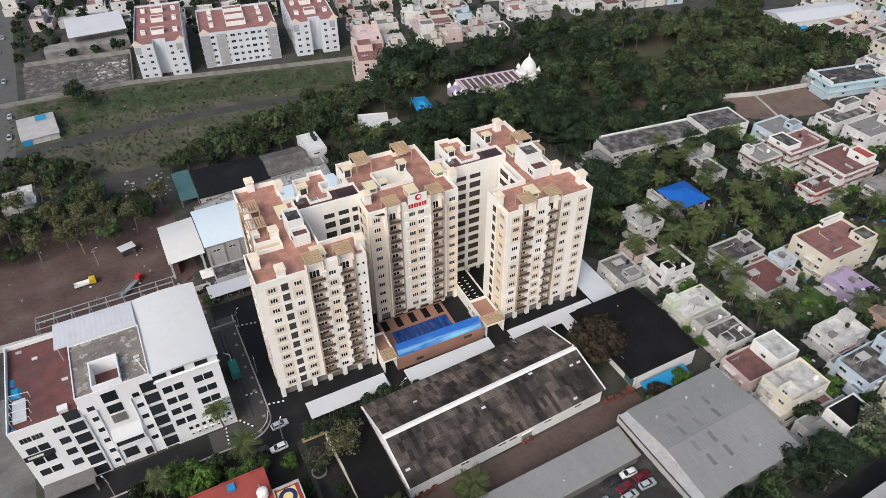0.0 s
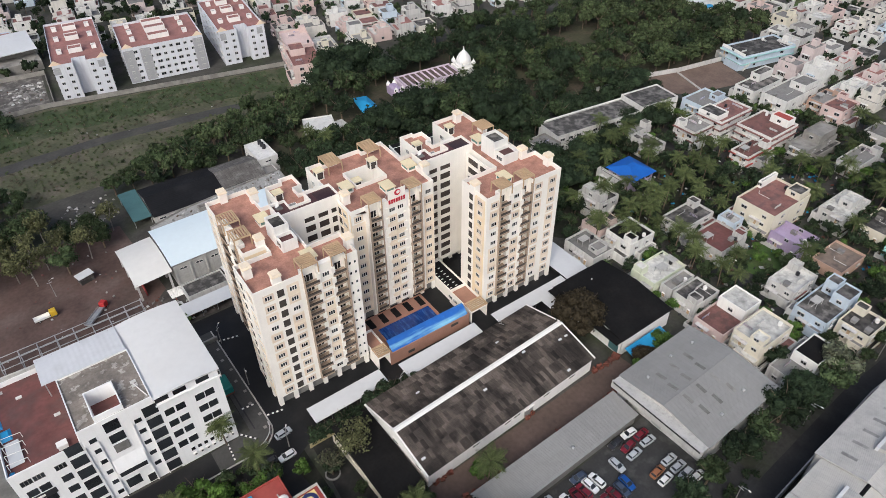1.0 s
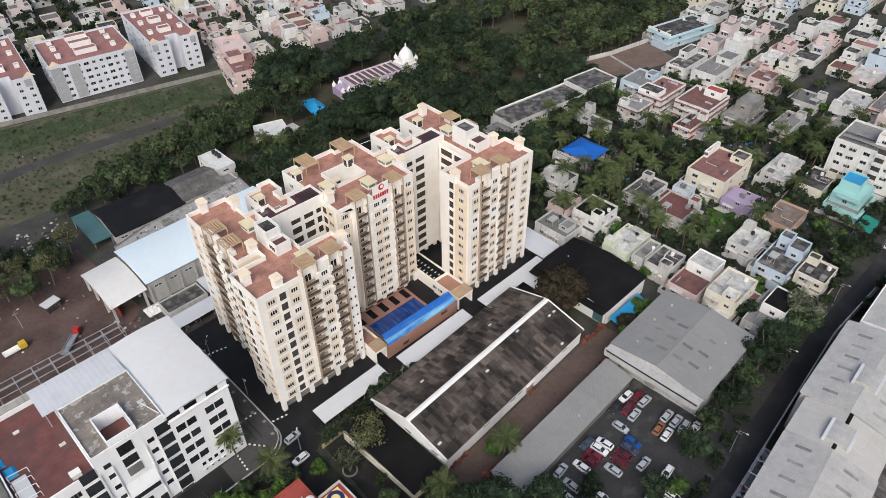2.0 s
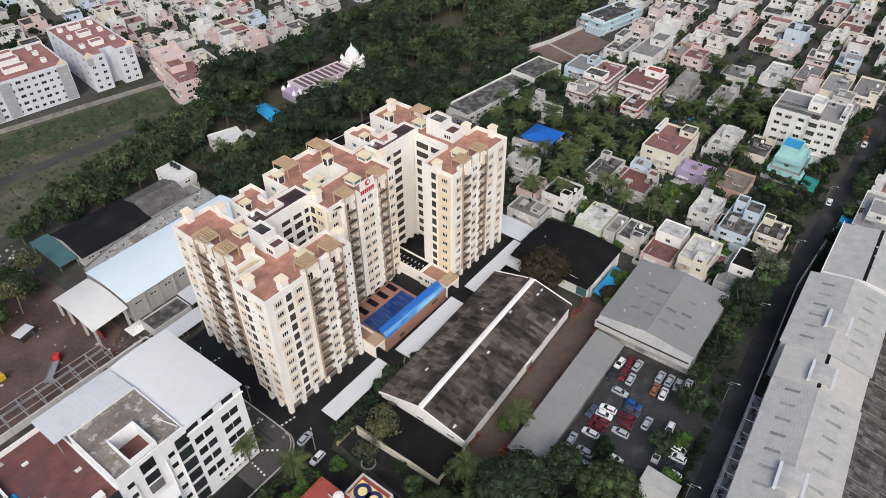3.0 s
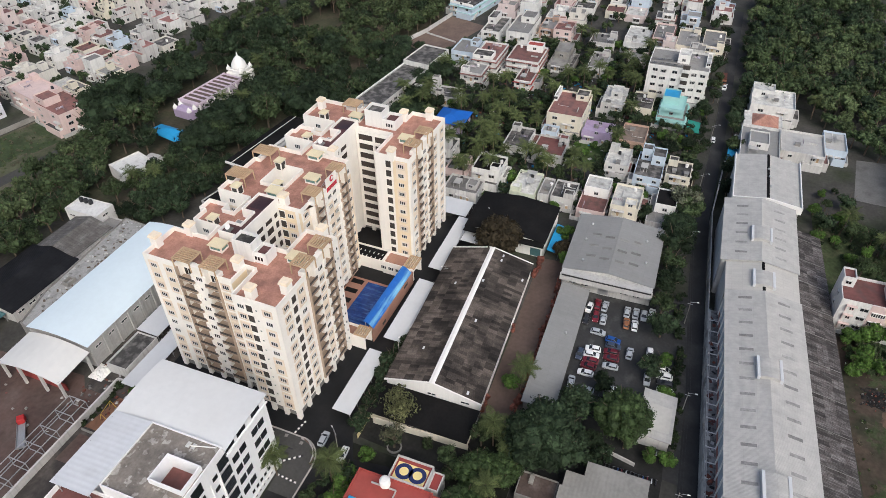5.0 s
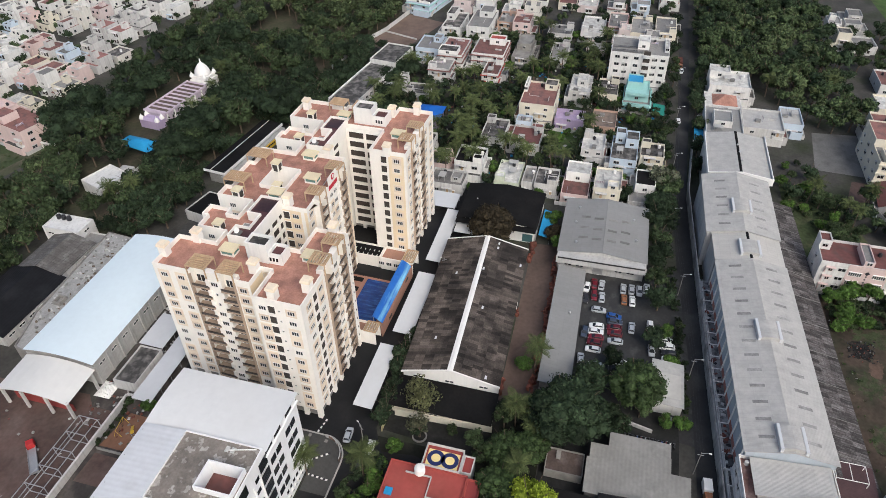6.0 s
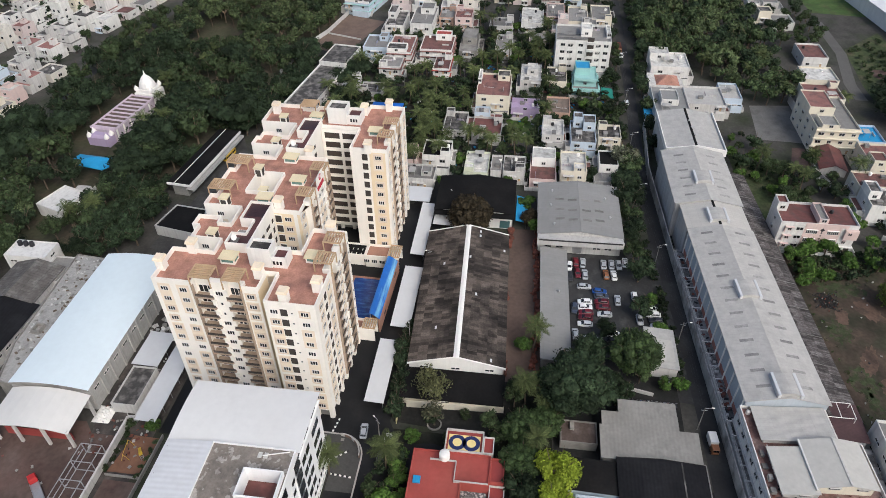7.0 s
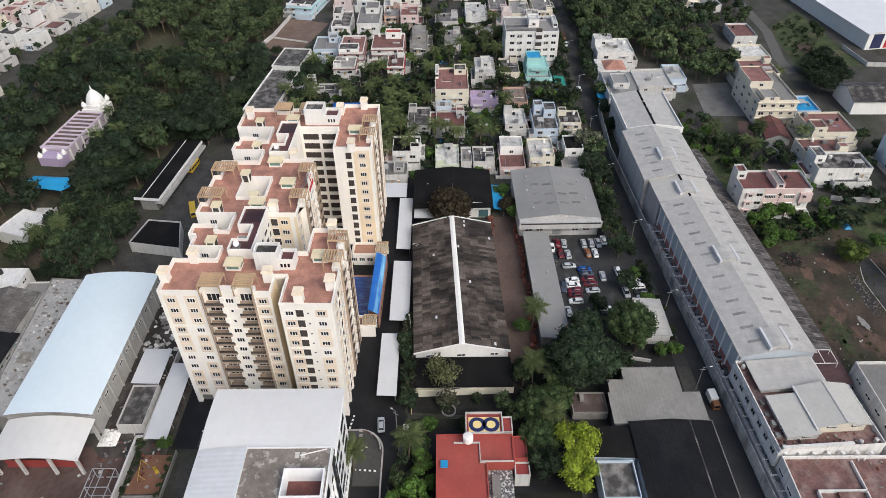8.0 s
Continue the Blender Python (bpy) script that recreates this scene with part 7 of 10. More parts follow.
BALCONY_BOX = b.mesh("balcony", HOUSEWHITE)
SUNSHADE = MB().box(-2.0, 2.0, -1.3, -0.01, 0, 0.12).mesh("sunshade", AGEDWHITE)
b = MB()
prof = []
for k in range(12):
    prof += [(-2.0 + k * 0.32, (k + 1) * 0.26), (-2.0 + (k + 1) * 0.32, (k + 1) * 0.26)]
prof = [(-2.0, 0.0)] + prof + [(1.84, 2.6), (-1.4, 0.0)]
for y in (-1.0, -0.01):
    ring = [(x, y, z) for x, z in prof]
    b.face(ring if y > -0.5 else ring[::-1])
for (xa, za), (xb, zb) in zip(prof, prof[1:] + prof[:1]):
    b.face(((xa, -1.0, za), (xa, -0.01, za), (xb, -0.01, zb), (xb, -1.0, zb))[::-1])
STAIR = b.mesh("outside_stair", AGEDWHITE)


def roof_clutter(t, a, c, h, rooms, n=3):
    """Low partitions, hatches, pipes, washing lines and sheet shades on a terrace, clear of its upper rooms."""
    for k in range(n):
        me, r = crng.choice(((LOWWALL, 1.7), (HATCH, 1.1), (DUCTPIPE, 2.1), (WASHING, 1.6), (SHEETSHADE, 1.9), (HATCH, 1.1)))
        if a < r + 0.5 or c < r + 0.5:
            continue
        x, y = crng.uniform(-a + r + 0.3, a - r - 0.3), crng.uniform(-c + r + 0.3, c - r - 0.3)
        if any(-a + 2 * a * u0 - r < x < -a + 2 * a * u1 + r and -c + 2 * c * v0 - r < y < -c + 2 * c * v1 + r for u0, u1, v0, v1, *_ in rooms):
            continue
        part(me.name.split(".")[0], me, t, pose(x, y, h, 0, 0, crng.choice((0, 90))))


def house(x0, x1, y0, y1, h, wall, deck, label, rooms=(), yaw=0.0, sides="WSN", tank=True, band=None, parapet=0.8, most=2, compound=True):
    """A flat-roofed house: storeys of 3.1 m, windows under ledges, upper rooms given as (x0, x1, y0, y1, h) in shares of its plan."""
    wall = HOUSEWHITE if wall is WHITE else wall
    cx, cy = (x0 + x1) / 2, (y0 + y1) / 2
    a, c = (x1 - x0) / 2, (y1 - y0) / 2
    t = thing("house", label, "house", pose(cx, cy, 0, 0, 0, yaw))
    ring = rect(-a, a, -c, c)
    flat_block(t, ring, h, wall, deck, parapet)
    storeys = max(1, round(h / 3.1))
    for i in range(storeys):
        z = h / storeys * i + 1.7
        for s in sides:
            span = c if s in "WE" else a
            n = max(1, min(most if s == "W" else most - (s == "N"), int(span * 2 / 3.4)))
            if most == 1 and s == "S" and i:
                continue
            for k in range(n):
                q = -span + (k + 0.5) * 2 * span / n + hrng.uniform(-0.3, 0.3)
                me = H_DOOR if (i == 0 and k == 0 and s == "W") else (H_GRILL if hrng.random() < 0.25 else H_WIN)
                part("window" if me is not H_DOOR else "door", me, t, on_wall(s, -a, a, -c, c, q, z if me is not H_DOOR else 1.05))
    if band:
        ell = [(-a - 0.7, -c - 0.6), (a + 0.01, -c - 0.6), (a + 0.01, -c - 0.01), (-a - 0.01, -c - 0.01), (-a - 0.01, c + 0.5), (-a - 0.7, c + 0.5)]
        for i in range(storeys):
            z = h / storeys * (i + 1)
            part("balcony_band", MB().skirt(ell, z - 0.35, z - 0.1).flat([ell], z - 0.1).flat([ell], z - 0.35).mesh("balcony_band", band), t)
    if compound and h > 4:
        side = hrng.choice((-1, 1))
        u0, u1 = (-a, -a + 2 * a * hrng.uniform(0.4, 0.8)) if hrng.random() < 0.5 else (a - 2 * a * hrng.uniform(0.4, 0.8), a)
        q = hrng.uniform(1.6, 2.8)
        r = rect(u0 + 0.05, u1 - 0.05, c + 0.02, c + q) if side > 0 else rect(u0 + 0.05, u1 - 0.05, -c - q, -c - 0.02)
        flat_block(t, r, 3.0, wall if hrng.random() < 0.5 else AGEDWHITE, hrng.choice((GREYROOF, DARKROOF, REDROOF)), 0.5, 0.0, "annex")
        r = rect(-a - hrng.uniform(1.5, 2.4), -a - 0.02, -c + 0.05, -c + 2 * c * hrng.uniform(0.4, 0.75))
        flat_block(t, r, 2.8, wall, hrng.choice((GREYROOF, DARKROOF, WHITEROOF)), 0.3, 0.0, "porch")
    if compound and hrng.random() < 0.6:
        o = offset(ring, -hrng.uniform(1.0, 1.6))
        i2 = offset(o, 0.18)
        part("compound_wall", MB().skirt(o, 0, 1.5).skirt(i2, 0, 1.5, 0, True).flat([o, i2], 1.5).mesh("compound_wall", AGEDWHITE if hrng.random() < 0.7 else wall), t)
    for (u0, u1, v0, v1, hh, *m) in rooms:
        r = rect(-a + 2 * a * u0 + 0.02, -a + 2 * a * u1 - 0.02, -c + 2 * c * v0 + 0.02, -c + 2 * c * v1 - 0.02)
        flat_block(t, r, h + hh, m[0] if m else wall, m[1] if len(m) > 1 else deck, 0.5, h, "upper_room")
        part("window", H_WIN, t, on_wall("W", r[0][0], 0, 0, 0, (r[0][1] + r[2][1]) / 2, h + 1.5))
    if compound:
        roof_clutter(t, a, c, h, rooms)
        if h > 3.2 and c > 3.6:
            z = 3.1 if h > 5 else 0.4
            y = crng.uniform(-c + 2.0, c - 2.0)
            part("balcony", BALCONY_BOX, t, on_wall("W", -a, 0, 0, 0, y, z))
            part("balcony_door", H_DOOR, t, on_wall("W", -a, 0, 0, 0, y, z + 1.1))
            part("sunshade", SUNSHADE, t, on_wall("W", -a, 0, 0, 0, y, z + 2.55))
            if h > 5 and crng.random() < 0.7:
                part("outside_stair", STAIR, t, on_wall("S", 0, 0, -c, 0, crng.uniform(-a + 2.2, a - 2.2), 0))
        if tank and not rooms and h < 12 and a > 3.2 and c > 3.2:
            x, y = crng.choice((-1, 1)) * (a - 1.7), crng.choice((-1, 1)) * (c - 1.8)
            flat_block(t, rect(x - 1.45, x + 1.45, y - 1.6, y + 1.6), h + 2.3, wall, deck, 0.25, h, "stair_head")
    if tank:
        col = hrng.choice((BLACKPLASTIC, BLACKPLASTIC, FRAME))
        q = pose(cx, cy, 0, 0, 0, yaw) @ Vector((a * hrng.uniform(0.2, 0.75), c * hrng.uniform(-0.75, 0.75), 0))
        top = h
        for (u0, u1, v0, v1, hh, *m) in rooms:
            lx, ly, lz = t.matrix_basis.inverted() @ q
            if -a + 2 * a * u0 - 0.7 < lx < -a + 2 * a * u1 + 0.7 and -c + 2 * c * v0 - 0.7 < ly < -c + 2 * c * v1 + 0.7:
                top = None
        if top:
            water_tank(q.x, q.y, top, 0.55, 1.25, col, "small %s water tank on a house roof" % ("black" if col is BLACKPLASTIC else "white"))
    return t


house(123.7, 134.5, 99.8, 109.9, 6.5, WHITE, BLACKTOP, "white two-storey house with black tarred terrace")
house(118.2, 132.2, 85.6, 94.2, 4.0, PALEGREEN, WHITEROOF, "low lime-white house with cream terrace")
house(120.1, 130.5, 81.0, 84.8, 4.0, AGEDWHITE, CONCRETE, "narrow unfinished grey house")
house(120.2, 130.8, 72.6, 80.4, 4.0, AGEDWHITE, DARKROOF, "low white house with dark stained terrace")
house(117.4, 134.0, 61.6, 70.8, 3.4, PINK, REDROOF, "pink house with stepped terraces", [(0.55, 1.0, 0.04, 0.94, 3.3, WHITE, WHITEROOF)])
house(118.8, 132.0, 51.2, 60.2, 6.6, CREAM, WHITEROOF, "cream house with pale stained terrace", [(0.02, 0.3, 0.1, 0.5, 1.4)])
house(118.0, 134.4, 39.4, 48.4, 3.6, AGEDWHITE, GREYROOF, "white house with black upper terrace", [(0.42, 1.0, 0.06, 0.8, 3.0, WHITE, BLACKTOP)])
house(145.4, 155.2, 37.4, 45.8, 5.4, CREAM, DARKROOF, "cream house with dark sloping roof")
house(141.4, 157.6, 46.8, 56.2, 5.0, SKYBLUE, DARKROOF, "pale blue house with cluttered terraces", [(0.6, 1.0, 0.0, 0.5, 3.3, SKYBLUE, DARKROOF), (0.74, 1.0, 0.52, 0.9, 4.2, SKYBLUE, DARKROOF)])
house(145.6, 157.8, 58.8, 67.0, 5.0, AGEDWHITE, WHITEROOF, "whitewashed house with pale terrace")
house(166.4, 175.4, 68.4, 79.8, 3.4, PURPLE, PURPLE, "lilac house with roofless upper walls", [(0.0, 0.1, 0.0, 1.0, 1.2), (0.9, 1.0, 0.0, 1.0, 1.2), (0.1, 0.9, 0.0, 0.08, 1.2)])
house(166.6, 180.4, 55.9, 65.4, 3.2, PEACHHOUSE, mat("bare_pinkish_terrace", (0.20, 0.155, 0.125), 0.9, 0.2, 0.4, 2.0, stain=(0.10, 0.085, 0.075), amount=0.7, stain_scale=0.5), "salmon house with bare terrace", tank=False)
house(168.0, 188.4, 80.6, 94.4, 8.6, CREAM, REDROOF, "three-storey cream house with dull red terrace", [(0.72, 1.0, 0.05, 0.42, 2.0, CREAM, DARKROOF), (0.55, 1.0, 0.9, 1.0, 2.0, WHITE, WHITEROOF)])
house(145.6, 158.5, 82.6, 94.0, 4.0, AGEDWHITE, REDOXIDE, "low house with red oxide terrace")
house(158.7, 164.0, 88.0, 94.0, 5.6, SKYBLUE, LIGHTSHEET, "small store with pale sheet roof", tank=False)
cy = house(188.6, 204.6, 43.4, 54.6, 3.4, CYAN, GREYROOF, "turquoise house with stepped terraces and balconies", [(0.22, 1.0, 0.1, 0.95, 3.2, CYAN, CYAN), (0.5, 0.98, 0.35, 0.92, 5.9, CYAN, TARPBLUE)], band=CYAN)
for z, x in ((3.4, -8.0), (6.6, -4.5)):
    part("balcony", MB().box(x - 1.4, x - 0.02, -4.4, 3.4, z - 0.15, z).box(x - 1.4, x - 1.25, -4.4, 3.4, z, z + 0.9).mesh("balcony", CYAN), cy)
t = thing("shade_net", "green shade net stretched beside the turquoise house", "shade net", pose(188, 39.8, 0), "green shade nets")
part("net", slope(-4.5, 4.5, -2.4, 2.8, 2.4, 3.4, 0.05).mesh("net", mat("sea_green_net", (0.03, 0.22, 0.17), 0.8, 0.1)), t)
for x, y in ((-4.3, -2.2), (4.3, -2.2), (-4.3, 2.2), (4.3, 2.2)):
    part("pole", MB().tube((x, y, 0), (x, y, 2.8), 0.05, None, 6).mesh("pole", STEEL), t)
house(189.0, 205.0, 68.2, 77.0, 5.8, AGEDWHITE, WHITEROOF, "whitewashed house with pale terrace", [(0.4, 0.8, 0.2, 0.7, 2.4)])
house(193.5, 208.0, 57.0, 65.5, 3.8, CREAM, DARKROOF, "low house with dark stained roof")
t5 = house(208.6, 226.8, 38.6, 62.6, 16.2, WHITE, GREYROOF, "white five-storey apartment block with solar panels", [(0.35, 0.75, 0.35, 0.55, 3.2, WHITE, WHITEROOF), (0.3, 0.9, 0.0, 0.08, 1.5, WHITE, WHITEROOF)])
for i in range(5):
    for y in (-9.8, -6.4, 1.2, 5.5, 9.0):
        part("window", H_GRILL, t5, on_wall("W", -9.1, 0, 0, 0, y, 1.9 + i * 3.25))
for i in range(5):
    part("balcony_band", MB().box(-10.3, -9.12, -4.6, -1.4, 2.6 + i * 3.25, 3.6 + i * 3.25).mesh("balcony_band", HOUSEWHITE), t5)
    # Shade of the recessed balconies, painted as a thin dark panel on the wall.
    part("balcony_gap", MB().box(-9.2, -9.12, -4.4, -1.6, 3.6 + i * 3.25, 5.4 + i * 3.25).mesh("balcony_gap", VOID), t5)
sp = MB().box(-1.6, 1.6, -0.6, 0.6, 0, 0.08).mesh("solar_panel", GLASS)
for k in range(7):
    for j in range(2):
        part("solar_panel", sp, t5, pose(-6.2 + j * 4.0, -0.5 + k * 1.7, 16.9, 20, 0, 90))
house(213.6, 228.4, 140.2, 151.6, 6.6, SKYBLUE, GREYROOF, "pale blue house with grey terrace", [(0.6, 0.95, 0.1, 0.45, 2.0)])
house(194.2, 205.5, 130.4, 140.0, 6.6, WHITE, GREYROOF, "white house with red balcony bands", band=REDROOF)
house(206.2, 225.6, 127.6, 138.6, 8.2, WHITE, REDROOF, "white house with red-edged terraces", [(0.0, 0.35, 0.2, 1.0, 1.8, WHITE, DARKROOF)], band=REDROOF)
house(211.0, 228.4, 109.4, 124.2, 8.0, WHITE, REDROOF, "white house with large pink-red terrace", [(0.7, 0.98, 0.1, 0.6, 2.6, WHITE, REDTILE)], band=REDROOF)
house(197.0, 211.0, 108.8, 116.2, 5.4, WHITE, REDROOF, "white house with red porch roof", band=REDTILE)
house(243.2, 263.8, 137.6, 147.0, 5.6, WHITE, DARKROOF, "white house with dark stained terrace", [(0.5, 1.0, 0.55, 1.0, 3.0)])
house(242.2, 266.0, 122.6, 134.0, 7.4, WHITE, GREYROOF, "white house with grey stepped terrace", [(0.6, 1.0, 0.1, 0.7, 2.6)])
house(250.0, 263.0, 103.8, 112.4, 8.4, PINK, REDROOF, "pink house with dull red terrace")
house(256.0, 270.2, 113.6, 121.2, 5.6, PEACHHOUSE, GREYROOF, "small salmon house with grey terrace")
house(217.4, 238.4, 98.4, 106.8, 5.2, CONCRETE, CONCRETE, "unfinished bare concrete house", [(0.45, 1.0, 0.1, 0.9, 2.8)])
house(175.0, 184.4, 135.4, 145.0, 3.6, AGEDWHITE, DARKROOF, "low white house with dark roof")
house(270.0, 302.0, 157.2, 171.2, 6.0, SKYBLUE, DARKROOF, "blue and white school block with balconies", [(0.0, 0.03, 0.0, 1.0, 1.2, WHITE)], band=CYAN, yaw=-12)
house(256.0, 277.0, 68.0, 79.2, 4.6, WHITE, WHITEROOF, "low white house with pale terrace")
house(261.0, 280.0, 57.6, 66.6, 6.6, PINK, GREYROOF, "pink house with low red roof", band=REDROOF)
house(260.6, 281.0, 45.4, 55.4, 4.6, CREAM, GREYROOF, "low cream house with grey terrace")
house(261.6, 282.0, 33.8, 43.6, 5.6, CREAM, GREYROOF, "cream house beside the street")
house(252.6, 264.4, 83.2, 95.0, 3.8, AGEDWHITE, GREYROOF, "low whitewashed house with grey terrace")
house(224.4, 241.8, 82.4, 90.2, 3.8, AGEDWHITE, GREYROOF, "low white house with grey roof")
house(133.0, 142.0, 121.0, 131.0, 5.6, AGEDWHITE, DARKROOF, "whitewashed house with dark patched terrace", [(0.05, 0.5, 0.1, 0.9, 2.6, AGEDWHITE, WHITEROOF)])
house(145.4, 160.2, 96.4, 105.2, 4.8, AGEDWHITE, DARKROOF, "white house with dark terrace behind palms")
house(173.6, 189.8, 147.0, 156.0, 3.8, AGEDWHITE, GREYROOF, "low white house with grey terrace")
house(150.6, 152.4, 127, 138.8, 3.6, AGEDWHITE, GREYROOF, "low white porch wall", tank=False)
house(112.6, 121.8, 104.2, 116.4, 3.6, AGEDWHITE, GREYROOF, "low whitewashed outbuilding beside the black-roofed hall", [(0.3, 0.8, 0.1, 0.4, 1.4)])
house(123.2, 131.6, 112.0, 119.6, 4.4, PINK, DARKROOF, "small pink house with dark roof")
# the lilac house with a cobalt hipped roof
t = house(152.8, 163.6, 124.4, 135.4, 5.4, PURPLE, PURPLE, "lilac house with a cobalt blue hipped roof", tank=False, parapet=0.1, compound=False)
part("hipped_roof", MB().frustum(0, 0, 5.5, 7.4, 6.3, 6.4, 1.8, 1.0).mesh("hipped_roof", DEEPBLUE), t, None, "cobalt blue sheet hipped roof")
# around the factory's far end
house(207.0, 222.6, 3.6, 20.2, 6.8, WHITE, WHITEROOF, "white house with stepped pale terraces", [(0.55, 1.0, 0.5, 1.0, 2.6)])
t = house(194.6, 206.6, 7.6, 21.8, 4.4, WHITE, WHITEROOF, "white house with a red tiled hipped roof", tank=False, parapet=0.1, compound=False)
part("hipped_roof", MB().frustum(-0.6, -0.8, 4.5, 6.8, 4.9, 4.9, 0.6, 0.6).mesh("hipped_roof", TERRACOTTA), t, None, "red tiled hipped roof")
house(166.0, 189.0, 9.0, 22.6, 6.4, WHITE, GREYSHEET, "white works office with stepped pale roof", [(0.3, 0.7, 0.3, 0.8, 2.2)])
house(176.0, 192.4, -6.6, 8.4, 5.4, AGEDWHITE, LIGHTSHEET, "low store with grey sheet roof", tank=False)
house(184.0, 198.4, -14.6, -6.9, 4.6, SKYBLUE, LIGHTSHEET, "small bright blue and white store", tank=False)
house(153.4, 179.6, -49.0, -33.6, 10.0, CREAM, GREYROOF, "cream four-storey building with balcony bands", [(0.45, 1.0, 0.4, 1.0, 2.6, CREAM, REDROOF), (0.0, 0.3, 0.5, 0.9, 1.6)], band=CREAM, most=5, compound=False)
house(180.4, 194.6, -52.6, -38.2, 8.4, CREAM, REDROOF, "cream house with red terrace")
house(156.0, 169.0, -61.0, -51.0, 3.8, SKYBLUE, TARPBLUE, "low store with bright blue sheet roof", tank=False)
pk = house(92.8, 103.8, -29.0, -6.2, 10.2, WHITE, REDOXIDE, "white and pink three-storey apartment block", [(0.6, 1.0, 0.86, 1.0, 2.8), (0.05, 0.85, 0.40, 0.52, 1.7, PINK, GREYROOF)], sides="N", compound=False)
FX = -5.5
part("painted_band", MB().box(FX - 0.12, FX - 0.01, -6.6, 4.1, 0.4, 9.9).mesh("painted_band", PINK), pk, None, "salmon-pink centre panel")
part("roof_band", MB().box(FX - 0.2, FX - 0.01, -8.4, 4.1, 9.95, 11.0).mesh("roof_band", PINK), pk, None, "salmon-pink parapet over the centre panel")
dm = MB().frustum(0, 0, 0, 0.02, 0.34, 0.34, 0.34, 0.34).mesh("diamond_panel", BLACKPLASTIC)
for k, q in enumerate((1.5, 0.7, 0.7, 0.7, 0.7, 1.5)):
    part("diamond_panel", dm, pk, pose(FX - 0.13, -1.2, 3.2 + k * 1.1, 45, 0, 0) @ Matrix.Scale(q, 4) @ pose(0, 0, 0, 0, -90, 0))
WIDE_GRILL = window_mesh("window", 3.4, 1.5, 6, None, True, WHITE)
SMALL_PINK = window_mesh("window", 1.1, 1.2, 2, None, True, PINK)
hood = MB().box(-0.85, 0.0, -1.3, 1.3, 1.0, 1.2).box(-0.7, 0.0, 1.1, 1.3, -0.9, 1.0).mesh("window_hood", PINK)
for i in range(2):
    for y in (1.8, -4.4):
        part("window", WIDE_GRILL, pk, on_wall("W", FX - 0.12, 0, 0, 0, y, 4.7 + i * 3.2))
for i in range(3):
    part("window", SMALL_PINK, pk, on_wall("W", FX, 0, 0, 0, 8.3, 1.9 + i * 3.2))
    part("window_hood", hood, pk, pose(FX - 0.02, 8.6, 1.9 + i * 3.2), "pink window hood")
    part("window", H_GRILL, pk, on_wall("W", FX, 0, 0, 0, 5.4, 2.3 + i * 3.2))
balcony_box = MB().box(FX - 1.0, FX - 0.01, -11.5, -7.6, 6.2, 9.6).mesh("balcony_box", PINK)
part("balcony_box", balcony_box, pk, None, "pink projecting upper bay")
part("window", SMALL_PINK, pk, on_wall("W", FX - 1.0, 0, 0, 0, -9.0, 8.4))
part("window", SMALL_PINK, pk, on_wall("W", FX, 0, 0, 0, -8.6, 4.6))
# The wall is solid here; a thin dark panel paints the car port's shade.
part("car_port_recess", MB().box(FX - 0.05, FX - 0.01, -11.3, -5.0, 0.1, 2.7).box(FX - 0.16, FX - 0.13, 0.2, 1.6, 0.3, 2.2).mesh("car_port_recess", VOID), pk, None, "thin dark panel painting the shade of an open ground floor")
for y in (-11.3, -8.9, -6.9, -5.0):
    part("column", MB().box(FX - 0.5, FX - 0.06, y - 0.25, y + 0.25, 0, 2.75).mesh("column", WHITE), pk)
part("front_slab", MB().box(FX - 0.6, FX - 0.02, -11.5, -4.7, 2.75, 3.1).mesh("front_slab", WHITE), pk)
wall_run("wall_pink_block", [(91.2, -5.6), (91.0, -30.6), (103, -30.8)], 1.3, 0.2, WHITE, "low white compound wall")
house(109.8, 120.4, -58.4, -39.4, 6.6, WHITE, DARKROOF, "white house with dark stained terrace and cream porch", [(0.4, 1.0, 0.8, 1.0, 3.0, WHITE, DARKROOF)])
house(121.4, 130.8, -55.0, -39.4, 6.4, CREAM, REDROOF, "cream house with red terrace")
house(134.4, 150.0, -64.2, -47.8, 6.6, CREAM, REDROOF, "cream house with terracotta terrace", [(0.0, 0.4, 0.7, 1.0, 2.4)])
t = gable_shed("old_house", "old low house with red-brown tiled roof", "house", pose(137.6, -37.4, 0, 0, 0, -6), 14.5, 4.4, 3.0, 4.8, AGEDWHITE, REDOXIDE)
house(230.0, 246.0, -62.0, -51.0, 4.2, WHITE, REDROOF, "white house with red terrace", compound=False)
house(207.4, 221.0, -60.0, -46.0, 3.8, CREAM, WHITEROOF, "pale house with stepped terrace", compound=False)
house(112, 128, -86, -70, 9.0, SKYBLUE, GREYROOF, "pale blue three-storey house")
gable_shed("warehouse", "long white warehouse with dark grey roof", "warehouse", pose(169.4, -76.4, 0, 0, 0, -91), 44, 8.4, 6.0, 8.4, WHITE, DARKROOF, 0.5, 0.2)
bw = gable_shed("warehouse", "very large warehouse with white roof and red and navy gable panels", "warehouse", pose(227, -135, 0, 0, 0, 8), 100, 23, 8.0, 12.0, WHITE, mat("bright_white_roof", (0.74, 0.74, 0.745), 0.6, 0.03), 0.6, 0.4)
part("gable_panel", MB().box(-0.1, -0.02, 15, 20.5, 0.5, 7.6).mesh("gable_panel", NAVYPANEL), bw, None, "navy gable panel")
part("gable_panel", MB().box(-0.1, -0.02, 5, 13.5, 0.5, 8.2).mesh("gable_panel", SHOPRED), bw, None, "bright red gable panel")
